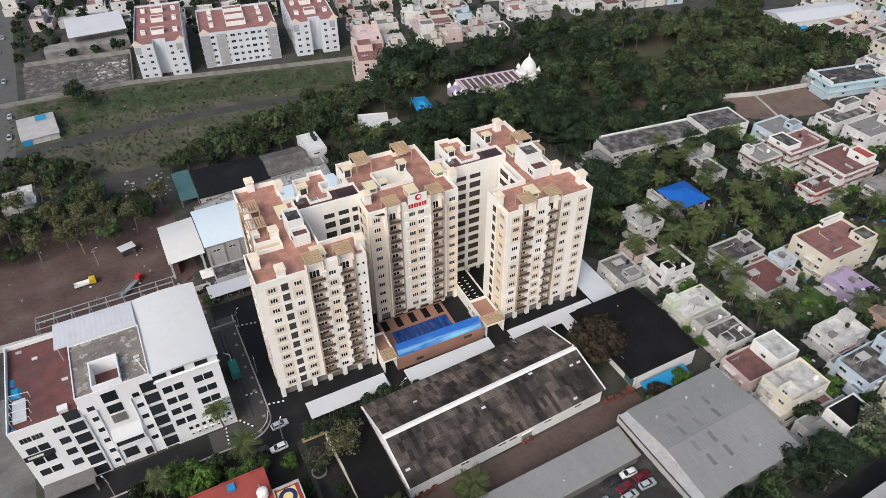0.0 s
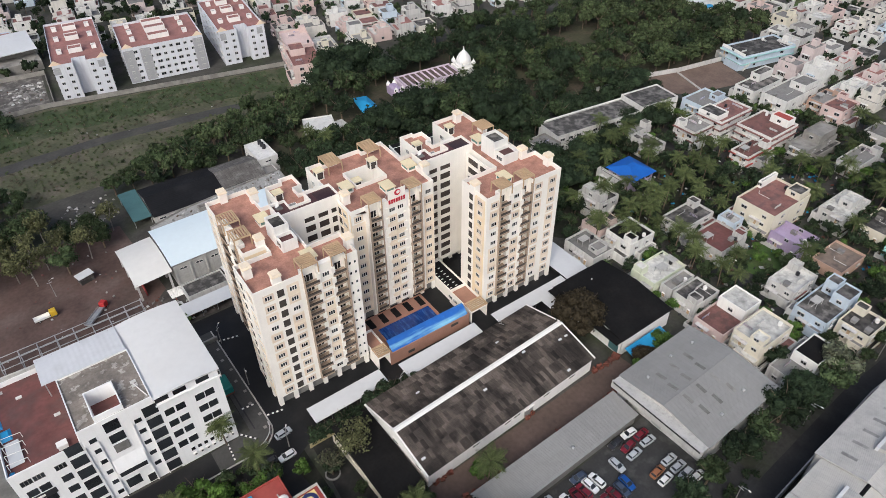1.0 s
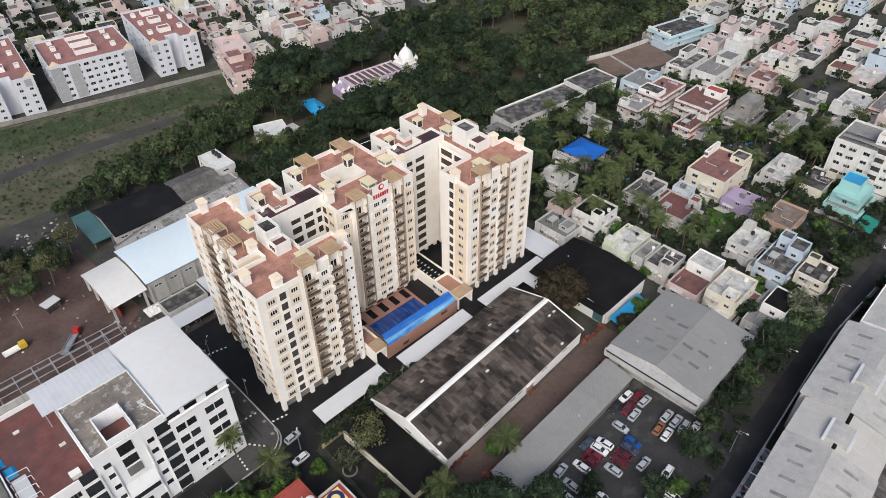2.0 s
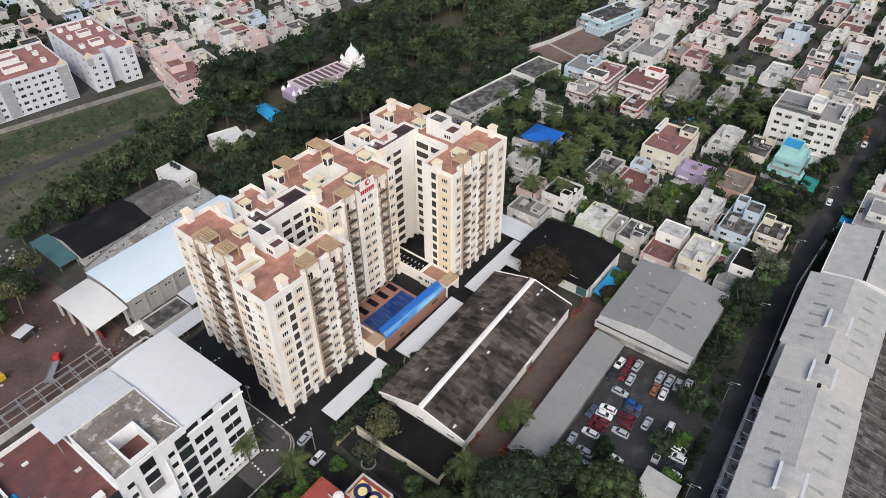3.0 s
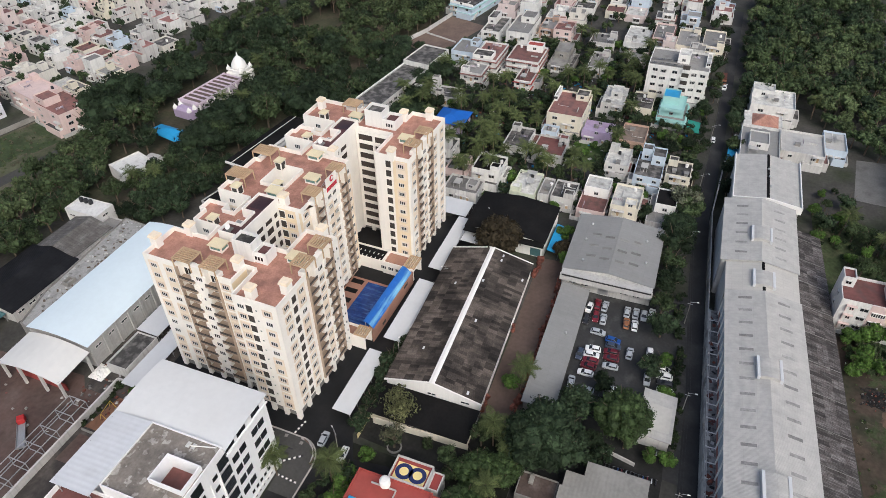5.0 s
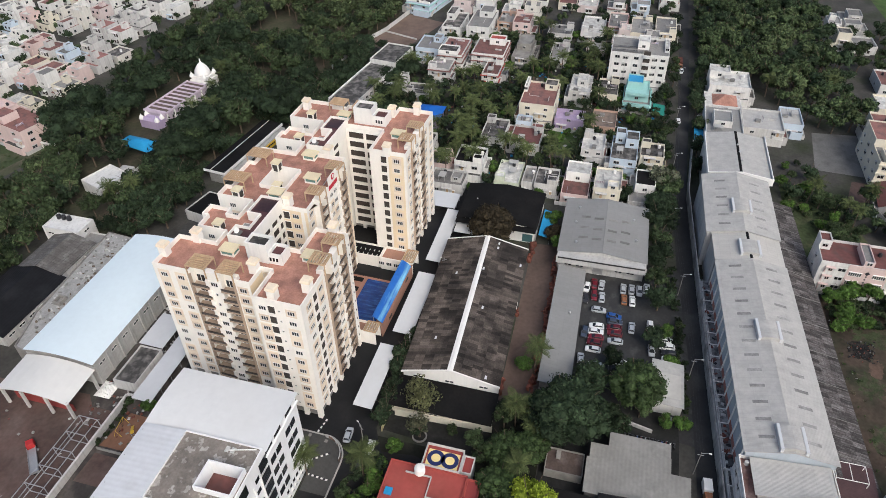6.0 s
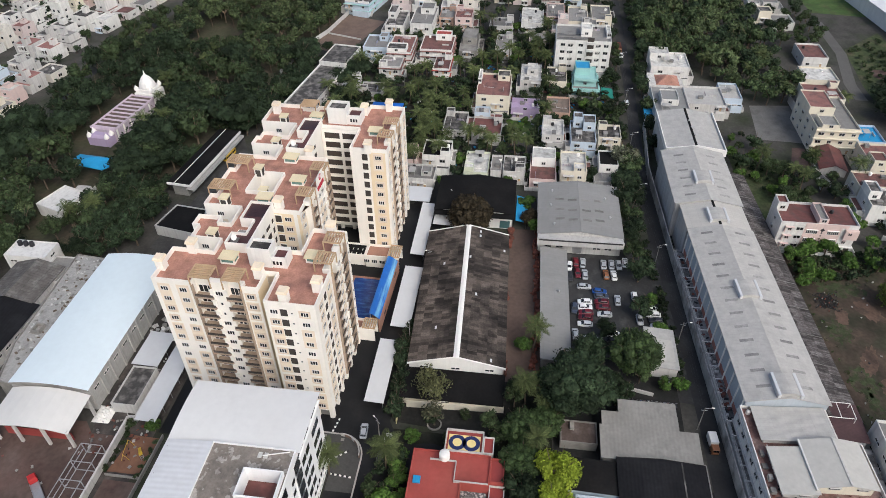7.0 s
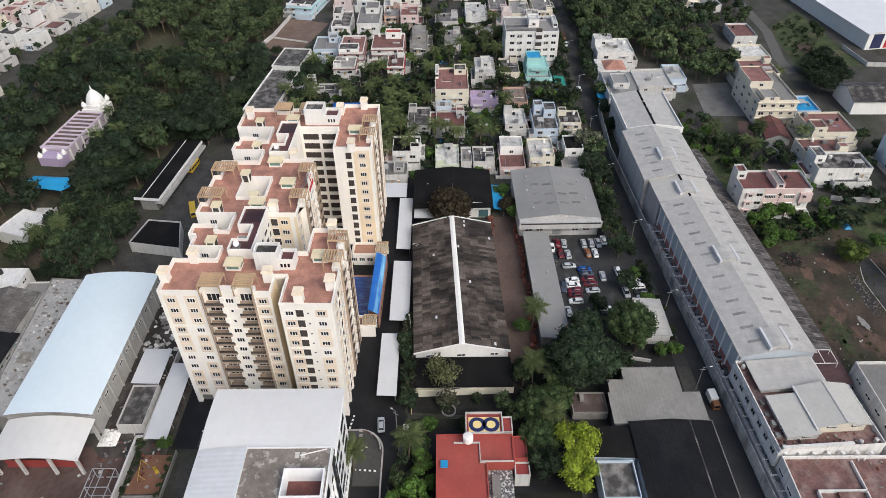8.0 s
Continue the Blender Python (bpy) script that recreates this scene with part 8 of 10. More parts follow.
# the long two-storey school block by the grove
sc = thing("school_block", "long two-storey white school block with black stained roof", "school", pose(152.0, 166.0, 0, 0, 0, -7.5))
flat_block(sc, rect(0, 60, -6.0, 6.0), 6.6, AGEDWHITE, DARKROOF, 0.5)
for k in range(15):
    for z in (2.0, 5.1):
        part("window", H_GRILL, sc, on_wall("S", 0, 0, -6.0, 0, 2.5 + k * 3.9, z))
flat_block(sc, rect(41, 60.1, -6.4, 6.3), 8.2, HOUSEWHITE, DARKROOF, 0.6, 0.0, "end_wing")
part("roof_edge", MB().box(0, 40.9, 5.8, 6.2, 7.1, 7.4).mesh("roof_edge", WHITE), sc, None, "white roof edge")
house(143.0, 151.2, 158.0, 167.0, 4.8, CONCRETE, GREYROOF, "bare concrete annex beside the school block", tank=False)
BLUSHWHITE = mat("bluish_white_facade", (0.63, 0.639, 0.675), 0.8, 0.05, streak=0.15)
ROSEDECK = mat("rose_red_terrace", (0.2924, 0.1419, 0.1247), 0.85, 0.14, 0.3, 1.5, stain=(0.24, 0.13, 0.115), amount=0.6, stain_scale=0.25)
GREYBAND = mat("grey_facade_band", (0.36, 0.36, 0.37), 0.8, 0.06)
# three white blocks with dull red terraces beyond the field
for x, y, w, d in ((10.8, 319.5, 21.5, 52), (39.6, 319.0, 35.0, 32), (81.4, 311.5, 21.0, 46)):
    t = thing("apartment_block", "white five-storey block with dull red terrace", "apartment block", pose(x, y, 0, 0, 0, -8.5), "blocks beyond the field")
    if w > 30:
        ring = rect(0, w, 0, d)
    else:
        ring = [(0, 0), (w * 0.38, 0), (w * 0.38, 5), (w * 0.62, 5), (w * 0.62, 0), (w, 0), (w, d), (0, d)]
    flat_block(t, ring, 15.4, BLUSHWHITE, ROSEDECK, 1.0)
    for i in range(5):
        z = 2.0 + i * 3.05
        spots = [w * 0.1, w * 0.28, w * 0.72, w * 0.9] if w < 30 else [2 + k * 3.1 for k in range(11)]
        for k, q in enumerate(spots):
            part("window", H_GRILL if (w > 30 and k % 3 == 1) else H_WIN, t, on_wall("S", 0, 0, 0, 0, q, z))
        for q in range(5):
            part("window", H_WIN, t, on_wall("E", 0, w, 0, 0, 4 + q * 8.5 * d / 46, z))
            part("window", H_WIN, t, on_wall("W", 0, 0, 0, 0, 4 + q * 8.5 * d / 46, z))
    for q in (0.25, 0.55, 0.8):
        flat_block(t, rect(w * 0.36, w * 0.62, d * q, d * q + 4.2), 17.2, WHITE, ROSEDECK, 0.3, 15.4, "stair_head")
        for u in (0.14, 0.8):
            flat_block(t, rect(w * u, w * u + 2.0, d * q + 1, d * q + 3.4), 16.8, WHITE, WHITEROOF, 0.2, 15.4, "roof_box")
    for q in ((0.0, 0.2, 0.86) if w > 30 else (0.0, 0.82)):
        part("facade_band", MB().box(w * q + 0.1, w * q + w * 0.13, -0.06, -0.01, 12.2 if w < 30 else 0.4, 15.3).mesh("facade_band", GREYBAND), t, None, "grey painted facade band")
    for q in (0.06, 0.94):
        b = MB()
        b.face(((w * q - 2.4, -0.1, 16.4), (w * q + 2.4, -0.1, 16.4), (w * q, -0.1, 18.4)))
        b.face(((w * q - 2.4, 0.3, 16.4), (w * q, 0.3, 18.4), (w * q + 2.4, 0.3, 16.4)))
        b.face(((w * q - 2.4, -0.1, 16.4), (w * q, -0.1, 18.4), (w * q, 0.3, 18.4), (w * q - 2.4, 0.3, 16.4)))
        b.face(((w * q + 2.4, -0.1, 16.4), (w * q + 2.4, 0.3, 16.4), (w * q, 0.3, 18.4), (w * q, -0.1, 18.4)))
        part("gable_crest", b.mesh("gable_crest", PEACH), t, None, "peach coloured gable crest")
# old factory beyond the rubble lot
t = thing("old_factory", "old concrete hall with white sheet roof", "factory")
part("wall", MB().box(-27, 11.5, 361, 371.9, 0, 4.4).mesh("wall", CONCRETE), t)
for k in range(8):
    part("window", SHED_WIN, t, on_wall("S", 0, 0, 371.95, 0, -8 + k * 2.0, 6.4) @ Matrix.Diagonal((0.75, 1, 1.6, 1)))
part("window", SHED_WIN, t, on_wall("S", 0, 0, 361, 0, -20, 2.4))
part("roof_slope", slope(-15, 12, 366, 8.2, 390, 9.4).mesh("roof_slope", WHITESHEET), t)
part("wall", MB().box(-15, 11, 372.05, 390, 0, 8.1).mesh("wall", CONCRETE), t)
sheet("ground_rubble_lot", [(-38, 322), (5, 320), (9, 360.5), (-38, 361)], 0.06, mat("rubble_ground", (0.095, 0.088, 0.08), 0.95, 0.25, 0.3, 1.5, stain=(0.21, 0.195, 0.18), amount=0.7, stain_scale=0.3), "rubble-strewn vacant lot", "lot")
t = gable_shed("blue_hut", "shelter of grey sheets with a blue tarpaulin patch", "hut", pose(-40.5, 290, 0, 0, 0, 4), 13, 9.5, 2.8, 3.8, AGEDWHITE, LIGHTSHEET)
part("tarpaulin", slope(6.5, 10.5, 3.0, 3.72, 8.6, 3.14).mesh("tarpaulin", TARPBLUE), t, None, "bright blue tarpaulin patch")
part("tarpaulin", MB().box(-0.2, 3.0, -9.9, -9.6, 0.2, 2.6).mesh("tarpaulin", TARPBLUE), t, None, "hanging blue sheet")
house(-47, -36.6, 230, 241, 3.6, AGEDWHITE, WHITEROOF, "low white house with cluttered pale terrace", [(0.5, 0.95, 0.5, 0.95, 1.6)])
t = thing("entrance_arch", "white steel entrance arch at the field's end", "arch")
part("post", MB().tube((100.4, 266.4, 0), (100.4, 266.4, 4.2), 0.18, None, 8).mesh("post", FRAME), t)
part("post", MB().tube((100.6, 260.4, 0), (100.6, 260.4, 4.2), 0.18, None, 8).mesh("post", FRAME), t)
part("crossbar", MB().box(100.2, 100.8, 260.2, 266.6, 4.2, 4.8).mesh("crossbar", FRAME), t)
house(100.5, 114.0, 270.0, 290.0, 8.6, PINK, REDROOF, "pink three-storey house with dull red terrace", [(0.1, 0.6, 0.6, 1.0, 2.6)], yaw=-15)
house(108.0, 121.0, 292.0, 312.0, 8.0, PINK, PINK, "pink house with pink terrace", yaw=-15)


def inside(x, y, ring):
    hit = False
    for k in range(len(ring)):
        (ax, ay), (bx, by) = ring[k - 1], ring[k]
        if (ay > y) != (by > y) and x < (bx - ax) * (y - ay) / (by - ay) + ax:
            hit = not hit
    return hit


PALECREAM = mat("faded_cream_paint", (0.63, 0.5985, 0.54), 0.8, 0.06, streak=0.2)
FADEDPINK = mat("faded_pink_paint", (0.594, 0.504, 0.4815), 0.8, 0.06, streak=0.2)
WALLS = [(HOUSEWHITE, "white"), (HOUSEWHITE, "white"), (AGEDWHITE, "rain-stained white"), (PALECREAM, "cream"), (HOUSEWHITE, "white"), (HOUSEWHITE, "white"), (PALECREAM, "cream"), (FADEDPINK, "pale pink"), (PINK, "pale pink"), (SKYBLUE, "pale blue"), (AGEDWHITE, "whitewashed"), (CREAM, "yellowish cream")]
DECKS = [(GREYROOF, "grey"), (GREYROOF, "grey"), (REDROOF, "dull red"), (DARKROOF, "dark stained"), (DARKROOF, "dark stained"), (REDROOF, "dull red"), (ROSEDECK, "rose red"), (WHITEROOF, "pale"), (WHITEROOF, "pale")]
frng = random.Random(5)


def massing():
    """Upper rooms that step back over a single-storey base."""
    rooms = []
    q = frng.random()
    if q < 0.76:
        u, v = frng.choice((0.0, 0.0, 0.12, 0.25)), frng.choice((0.0, 0.0, 0.1, 0.3))
        u1, v1 = min(1, u + frng.uniform(0.62, 1.0)), min(1, v + frng.uniform(0.6, 1.0))
        hh = 2.9 if q < 0.70 else 5.6
        rooms.append((u, u1, v, v1, hh))
        if frng.random() < 0.8:
            a, c = frng.uniform(u + 0.04, u1 - 0.36), frng.uniform(v + 0.04, v1 - 0.36)
            rooms.append((a, a + frng.uniform(0.24, 0.34), c, c + frng.uniform(0.24, 0.34), hh + frng.choice((1.2, 2.3, 2.6))))
    return rooms


def lots(ring, yaw, px, py, keep, avoid):
    """Places of houses in rows of lots, turned by yaw, within ring and outside the avoided rectangles."""
    xs, ys = [p[0] for p in ring], [p[1] for p in ring]
    cx, cy = sum(xs) / len(xs), sum(ys) / len(ys)
    m = pose(cx, cy, 0, 0, 0, yaw)
    n = int(max(max(xs) - min(xs), max(ys) - min(ys)) / min(px, py)) + 2
    for i in range(-n, n):
        for j in range(-n, n):
            p = m @ Vector((i * px + (i // 4) * 5.0 + frng.uniform(-0.6, 0.6), j * py + (j // 2) * 4.0 + frng.uniform(-0.6, 0.6), 0))
            if inside(p.x, p.y, ring) and not any(a < p.x < b and c < p.y < d for a, b, c, d in avoid) and frng.random() < keep:
                yield p.x, p.y, px * frng.uniform(0.74, 0.96), py * frng.uniform(0.74, 0.96)


v = MB()
# Veranda depth is only a dark panel on the wall, shade put into colour.
v.box(-1.7, 1.7, -0.03, 0.0, 0.1, 2.3, 1)
v.box(-1.9, 1.9, -1.2, -0.01, 2.3, 2.45, 0)
v.box(-1.9, 1.9, -1.2, -1.08, 0.0, 0.85, 0).box(-1.9, 1.9, -1.2, -0.01, -0.12, 0.0, 0)
for q in (-1.85, -0.1, 1.6):
    v.box(q, q + 0.22, -1.18, -1.0, 0.85, 2.3, 0)
VERANDAS = [v.mesh("veranda", HOUSEWHITE, VOID), v.mesh("veranda", FADEDPINK, VOID), v.mesh("veranda", PALECREAM, VOID), v.mesh("veranda", SKYBLUE, VOID)]


def settlement(ring, yaw, px, py, keep=0.9, avoid=()):
    for x, y, w, d in lots(ring, yaw, px, py, keep, avoid):
        wall, wn = frng.choice(WALLS)
        deck, dn = frng.choice(DECKS)
        rooms = massing()
        storeys = "single-storey" if not rooms else ("two-storey" if rooms[0][4] < 4 else "three-storey")
        h = house(x - w / 2, x + w / 2, y - d / 2, y + d / 2, 3.3, wall, deck, "%s %s house with %s terrace" % (storeys, wn, dn), rooms, yaw + frng.uniform(-2, 2), "WS", frng.random() < 0.3, REDROOF if frng.random() < 0.08 else None, 0.7, 1, False)
        ve = VERANDAS[0 if frng.random() < 0.6 else frng.randrange(1, 4)]
        part("veranda", ve, h, on_wall("W", -w / 2, 0, 0, 0, frng.uniform(-0.15, 0.15) * d, 0.15))
        if rooms and rooms[0][0] == 0.0:
            part("veranda", ve, h, on_wall("W", -w / 2, 0, 0, 0, (rooms[0][2] + rooms[0][3] - 1) * d / 2, 3.5))


def far_settlement(ring, yaw, px, py, keep, avoid, label):
    """Houses too far off to be told apart, as one object with real walls, terraces, rooms and windows."""
    mats = []

    def mi(m):
        if m not in mats:
            mats.append(m)
        return mats.index(m)

    b = MB()
    for x, y, w, d in lots(ring, yaw, px, py, keep, avoid):
        wall, deck = mi(frng.choice(WALLS)[0]), mi(frng.choice(DECKS)[0])
        m = pose(x, y, 0, 0, 0, yaw + frng.uniform(-3, 3))
        n0 = len(b.v)
        a, c = w / 2, d / 2
        boxes = [(-a, a, -c, c, 0, 3.3)] + [(-a + w * u0 + 0.02, -a + w * u1 - 0.02, -c + d * v0 + 0.02, -c + d * v1 - 0.02, 3.3, 3.3 + hh) for u0, u1, v0, v1, hh in massing()]
        for x0, x1, y0, y1, z0, z1 in boxes:
            r = rect(x0, x1, y0, y1)
            i = offset(r, 0.2)
            b.skirt(r, z0, z1 + 0.6, wall).skirt(i, z1, z1 + 0.6, wall, True).flat([r, i], z1 + 0.6, wall).flat([i], z1, deck)
            for k in range(max(1, int((z1 - z0) / 3))):
                for q in (0.28, 0.72):
                    b.box(x0 - 0.05, x0, y0 + (y1 - y0) * q - 0.6, y0 + (y1 - y0) * q + 0.6, z0 + k * 3 + 1.0, z0 + k * 3 + 2.2, mi(GLASS))
                b.box(x0 + (x1 - x0) * 0.5 - 0.6, x0 + (x1 - x0) * 0.5 + 0.6, y0 - 0.05, y0, z0 + k * 3 + 1.0, z0 + k * 3 + 2.2, mi(GLASS))
        b.v[n0:] = [tuple(m @ Vector(p)) for p in b.v[n0:]]
    tagged(new("distant_housing", b.mesh("distant_housing", *mats)), label, "houses", "", "stuff")


settlement([(122, 290), (165, 283), (200, 290), (228, 288), (262, 274), (300, 268), (312, 290), (240, 318), (200, 330), (165, 340), (118, 340), (110, 318)], -12, 12.4, 11.6, 0.97, [(214, 230, 290, 304)])
far_settlement([(118, 344), (165, 344), (200, 334), (240, 322), (314, 294), (330, 330), (300, 380), (210, 440), (130, 480), (108, 470)], -12, 10.4, 10.4, 0.94, (), "crowded far housing with flat white and pink roofs")
settlement([(286, 36), (330, 36), (334, 130), (316, 176), (284, 172), (272, 100), (284, 96)], 0, 12.5, 11.5, 0.85)
far_settlement([(336, 34), (420, 30), (440, 130), (410, 225), (345, 250), (322, 190), (338, 130)], 0, 12, 11.5, 0.85, (), "far housing of flat-roofed white houses")
settlement([(232, 36), (258, 36), (258, 66), (244, 78), (232, 78)], 0, 12, 11, 0.7)
settlement([(136, 40), (140, 40), (140, 60), (136, 60)], 0, 11, 11, 0.9)
settlement([(268, -70), (330, -60), (330, -42), (268, -40)], 0, 14, 12, 0.8)
far_settlement([(-40, 398), (110, 365), (112, 460), (-40, 490)], -10, 13, 12, 0.6, (), "far housing behind the white blocks")
ws = gable_shed("warehouse", "long white shed with pale roof beside a green field", "warehouse", pose(311, 228, 0, 0, 0, -11), 48, 9, 6.0, 7.6, HOUSEWHITE, WHITESHEET, 0.4, 0.3)
part("porch", MB().box(2, 12, -12.5, -9.05, 3.0, 3.4).box(2.2, 2.6, -12.3, -11.9, 0, 3.0).box(11.4, 11.8, -12.3, -11.9, 0, 3.0).mesh("porch", TARPBLUE), ws, None, "bright blue porch roof")
sheet("ground_green_field", [(352, 190), (520, 150), (560, 300), (372, 270)], 0.05, LAWN, "bright green field beyond the houses", "field")


# ---- trees, palms and shrubs ----
def crown_mesh(name, seed, r, low, high, lumps, leaves, size, material, hull=0.72):
    """Lumps of leaf clumps round a middle at height (low + high) / 2: an uneven outline with gaps."""
    rng = np.random.default_rng(seed)
    mid, hz = (low + high) / 2, (high - low) / 2
    cs, rs = [], []
    for k in range(lumps):
        a, u = rng.uniform(0, 2 * math.pi), math.sqrt(rng.uniform(0.02, 1))
        zz = rng.uniform(-0.45, 0.6) * hz * math.sqrt(max(0.1, 1 - u * u * 0.7))
        cs.append((r * 0.68 * u * math.cos(a), r * 0.68 * u * math.sin(a), mid + zz))
        rs.append(r * rng.uniform(0.26, 0.44))
    if lumps > 50:
        # a large round crown: small lumps over a dome
        cs, rs = [], []
        for k in range(lumps):
            a, u = k * 2.39996 + rng.uniform(-0.4, 0.4), 1 - 1.5 * (k + 0.5) / lumps
            q = math.sqrt(max(0.0, 1 - u * u)) * rng.uniform(0.62, 0.84)
            cs.append((r * q * math.cos(a), r * q * math.sin(a), mid + hz * u * rng.uniform(0.68, 0.86)))
            rs.append(r * rng.uniform(0.17, 0.29))
    b = MB()
    w = np.array(rs) ** 2
    pick = rng.choice(lumps, leaves, p=w / w.sum())
    d = rng.normal(size=(leaves, 3))
    d[:, 2] = d[:, 2] * 0.9 + 0.35
    d /= np.linalg.norm(d, axis=1)[:, None]
    for k in range(leaves):
        c, lr = cs[pick[k]], rs[pick[k]]
        n = Vector(d[k])
        p = Vector(c) + Vector((n.x, n.y, n.z * 0.8)) * lr * rng.uniform(0.8, 1.12)
        nn = (n * 0.8 + Vector(rng.normal(size=3)) * 0.55).normalized()
        e = nn.orthogonal().normalized()
        f = nn.cross(e)
        a = rng.uniform(0, 6.28)
        e, f = e * math.cos(a) + f * math.sin(a), f * math.cos(a) - e * math.sin(a)
        s = size * rng.uniform(0.6, 1.25)
        b.face((p - e * s, p - f * s * 0.55 + nn * s * 0.1, p + e * s, p + f * s * 0.55 + nn * s * 0.1))
    if hull:
        for c, lr in zip(cs, rs):
            m = lr * hull
            n = len(b.v)
            pts = [(0, 0, 1), (0, 0, -1)] + [(math.cos(k * 1.257), math.sin(k * 1.257), 0.3) for k in range(5)] + [(math.cos(k * 1.257 + 0.6), math.sin(k * 1.257 + 0.6), -0.5) for k in range(5)]
            b.v += [(c[0] + x * m, c[1] + y * m, c[2] + z * m * 0.8) for x, y, z in pts]
            for k in range(5):
                j = (k + 1) % 5
                for q in ((n, n + 2 + k, n + 2 + j), (n + 2 + k, n + 7 + k, n + 2 + j), (n + 2 + j, n + 7 + k, n + 7 + j), (n + 1, n + 7 + j, n + 7 + k)):
                    b.f.append(q)
                    b.m.append(0)
    return b.mesh(name, material)


def trunk_mesh(seed, h, r, spread):
    rng = random.Random(seed)
    b = MB()
    b.tube((0, 0, 0), (0.1, 0.05, h * 0.45), r, r * 0.7, 7)
    for k in range(5):
        a = k * 1.257 + rng.uniform(-0.3, 0.3)
        q = (math.cos(a) * spread * 0.5, math.sin(a) * spread * 0.5, h * rng.uniform(0.68, 0.85))
        b.tube((0.1, 0.05, h * 0.43), q, r * 0.5, r * 0.22, 6)
        b.tube(q, (q[0] * 1.5 + rng.uniform(-0.4, 0.4), q[1] * 1.5, q[2] + h * 0.16), r * 0.22, r * 0.08, 5)
    return b.mesh("trunk", BARK)


def kind(name, label, material, r, h, lumps, leaves, size, seeds, low=0.3, hull=0.72):
    return [(name, label, trunk_mesh(s, h, 0.035 * h, r), crown_mesh("crown", s, r, h * low, h, lumps, leaves, size, material, hull)) for s in seeds]


BROAD = kind("tree", "dense dark green broadleaf tree", LEAF, 4.6, 8.5, 18, 1100, 0.38, (1, 2, 3, 4), 0.3, 0.7)
SPREAD = kind("tree", "wide spreading rain tree with deep green crown", LEAF, 7.6, 9.0, 40, 2200, 0.4, (5, 6), 0.5, 0.7)
OLIVE = kind("tree", "olive green broadleaf tree", LEAF_OLIVE, 4.2, 9.0, 16, 1000, 0.38, (7, 8, 9), 0.3, 0.68)
THIN = kind("tree", "thin grey-green tree with open crown", LEAF_GREY, 3.6, 9.0, 10, 420, 0.42, (10, 11), 0.35, 0)
PALEBARK = mat("pale_smooth_bark", (0.24, 0.215, 0.19), 0.8, 0.15, 0.5, 4.0)
LEAF_YARD = mat("dull_olive_foliage", (0.10, 0.104, 0.048), 0.75, 0.25, 0.3, 2.0, per_object=0.25, per_island=0.45, bump=0.0, spec=0.12)


def slim_trunk(seed, h, spread):
    """A tall pale stem that leans and forks into a few rising limbs."""
    rng = random.Random(seed)
    b = MB()
    lean = Vector((rng.uniform(-1, 1), rng.uniform(-1, 1), 0)) * 0.9
    fork = lean + Vector((0, 0, h * 0.5))
    b.tube((0, 0, 0), fork, 0.22, 0.15, 7)
    for k in range(4):
        a = k * 1.57 + rng.uniform(-0.4, 0.4)
        b.tube(fork, fork + Vector((math.cos(a) * spread * 0.55, math.sin(a) * spread * 0.55, h * rng.uniform(0.25, 0.4))), 0.12, 0.04, 6)
    return b.mesh("trunk", PALEBARK)


SLIM = [("tree", "tall thin tree with pale stem and open olive crown", slim_trunk(k, 12.0, 3.4), crown_mesh("crown", k, 4.0, 3.4, 12.5, 15, 900, 0.38, LEAF_YARD, 0.4)) for k in (71, 72, 73)]
BIG = kind("tree", "large dense green tree", LEAF, 7.5, 12.5, 76, 5000, 0.34, (12, 13), 0.3, 0.74)
MIDGREEN = kind("tree", "large fresh green tree by the street", mat("mid_green_foliage", (0.036, 0.058, 0.018), 0.7, 0.3, 0.2, 2.0, per_island=0.45, bump=0.0, spec=0.25), 7.5, 12.0, 76, 5000, 0.34, (22,), 0.3, 0.74)
CANOPY = [("tree", "low spreading tree with thin olive canopy", slim_trunk(80, 6.4, 5.4), crown_mesh("crown", 80, 5.6, 4.6, 7.4, 18, 1200, 0.36, LEAF_YARD, 0))]
RUSTY = kind("tree", "round tree with rust-tinged dark crown", LEAF_RUST, 5.8, 9.5, 60, 3200, 0.34, (14,), 0.2, 0.76)
FLOWER = kind("tree", "white-flowering green tree crown", mat("flowering_foliage", (0.11, 0.12, 0.075), 0.7, 0.2, 0.3, 2.0, per_island=0.9, bump=0.0), 4.6, 8.5, 12, 1100, 0.4, (23,), 0.2)
LIME = kind("tree", "bright yellow-green leafy tree", LEAF_LIME, 4.4, 9.5, 18, 2300, 0.3, (15,), 0.15)
FAR_BROAD = kind("tree", "dense dark green broadleaf tree", LEAF, 4.6, 8.5, 15, 390, 0.57, (41, 42, 43), 0.3, 0.7)
FAR_SPREAD = kind("tree", "wide spreading rain tree", LEAF, 7.6, 9.0, 36, 825, 0.57, (45, 46), 0.5, 0.7)
FAR_OLIVE = kind("tree", "olive green broadleaf tree", LEAF_OLIVE, 4.2, 9.0, 14, 345, 0.59, (47, 48, 49), 0.3, 0.68)
FAR_PALE = kind("tree", "pale olive broadleaf tree", LEAF_PALE, 4.4, 9.0, 14, 330, 0.62, (50, 51, 52), 0.3, 0.68)
TOWN = kind("tree", "leafy green garden tree", LEAF, 4.4, 8.0, 14, 375, 0.57, (53, 54, 55), 0.25, 0.7) + kind("tree", "leafy olive garden tree", LEAF_OLIVE, 4.2, 8.0, 14, 375, 0.57, (56, 57), 0.25, 0.7)
CANOPY_LOT = kind("tree", "spreading yellow-green tree with a low open crown", LEAF_SUN, 5.6, 6.4, 20, 1500, 0.42, (81,), 0.12, 0.62)
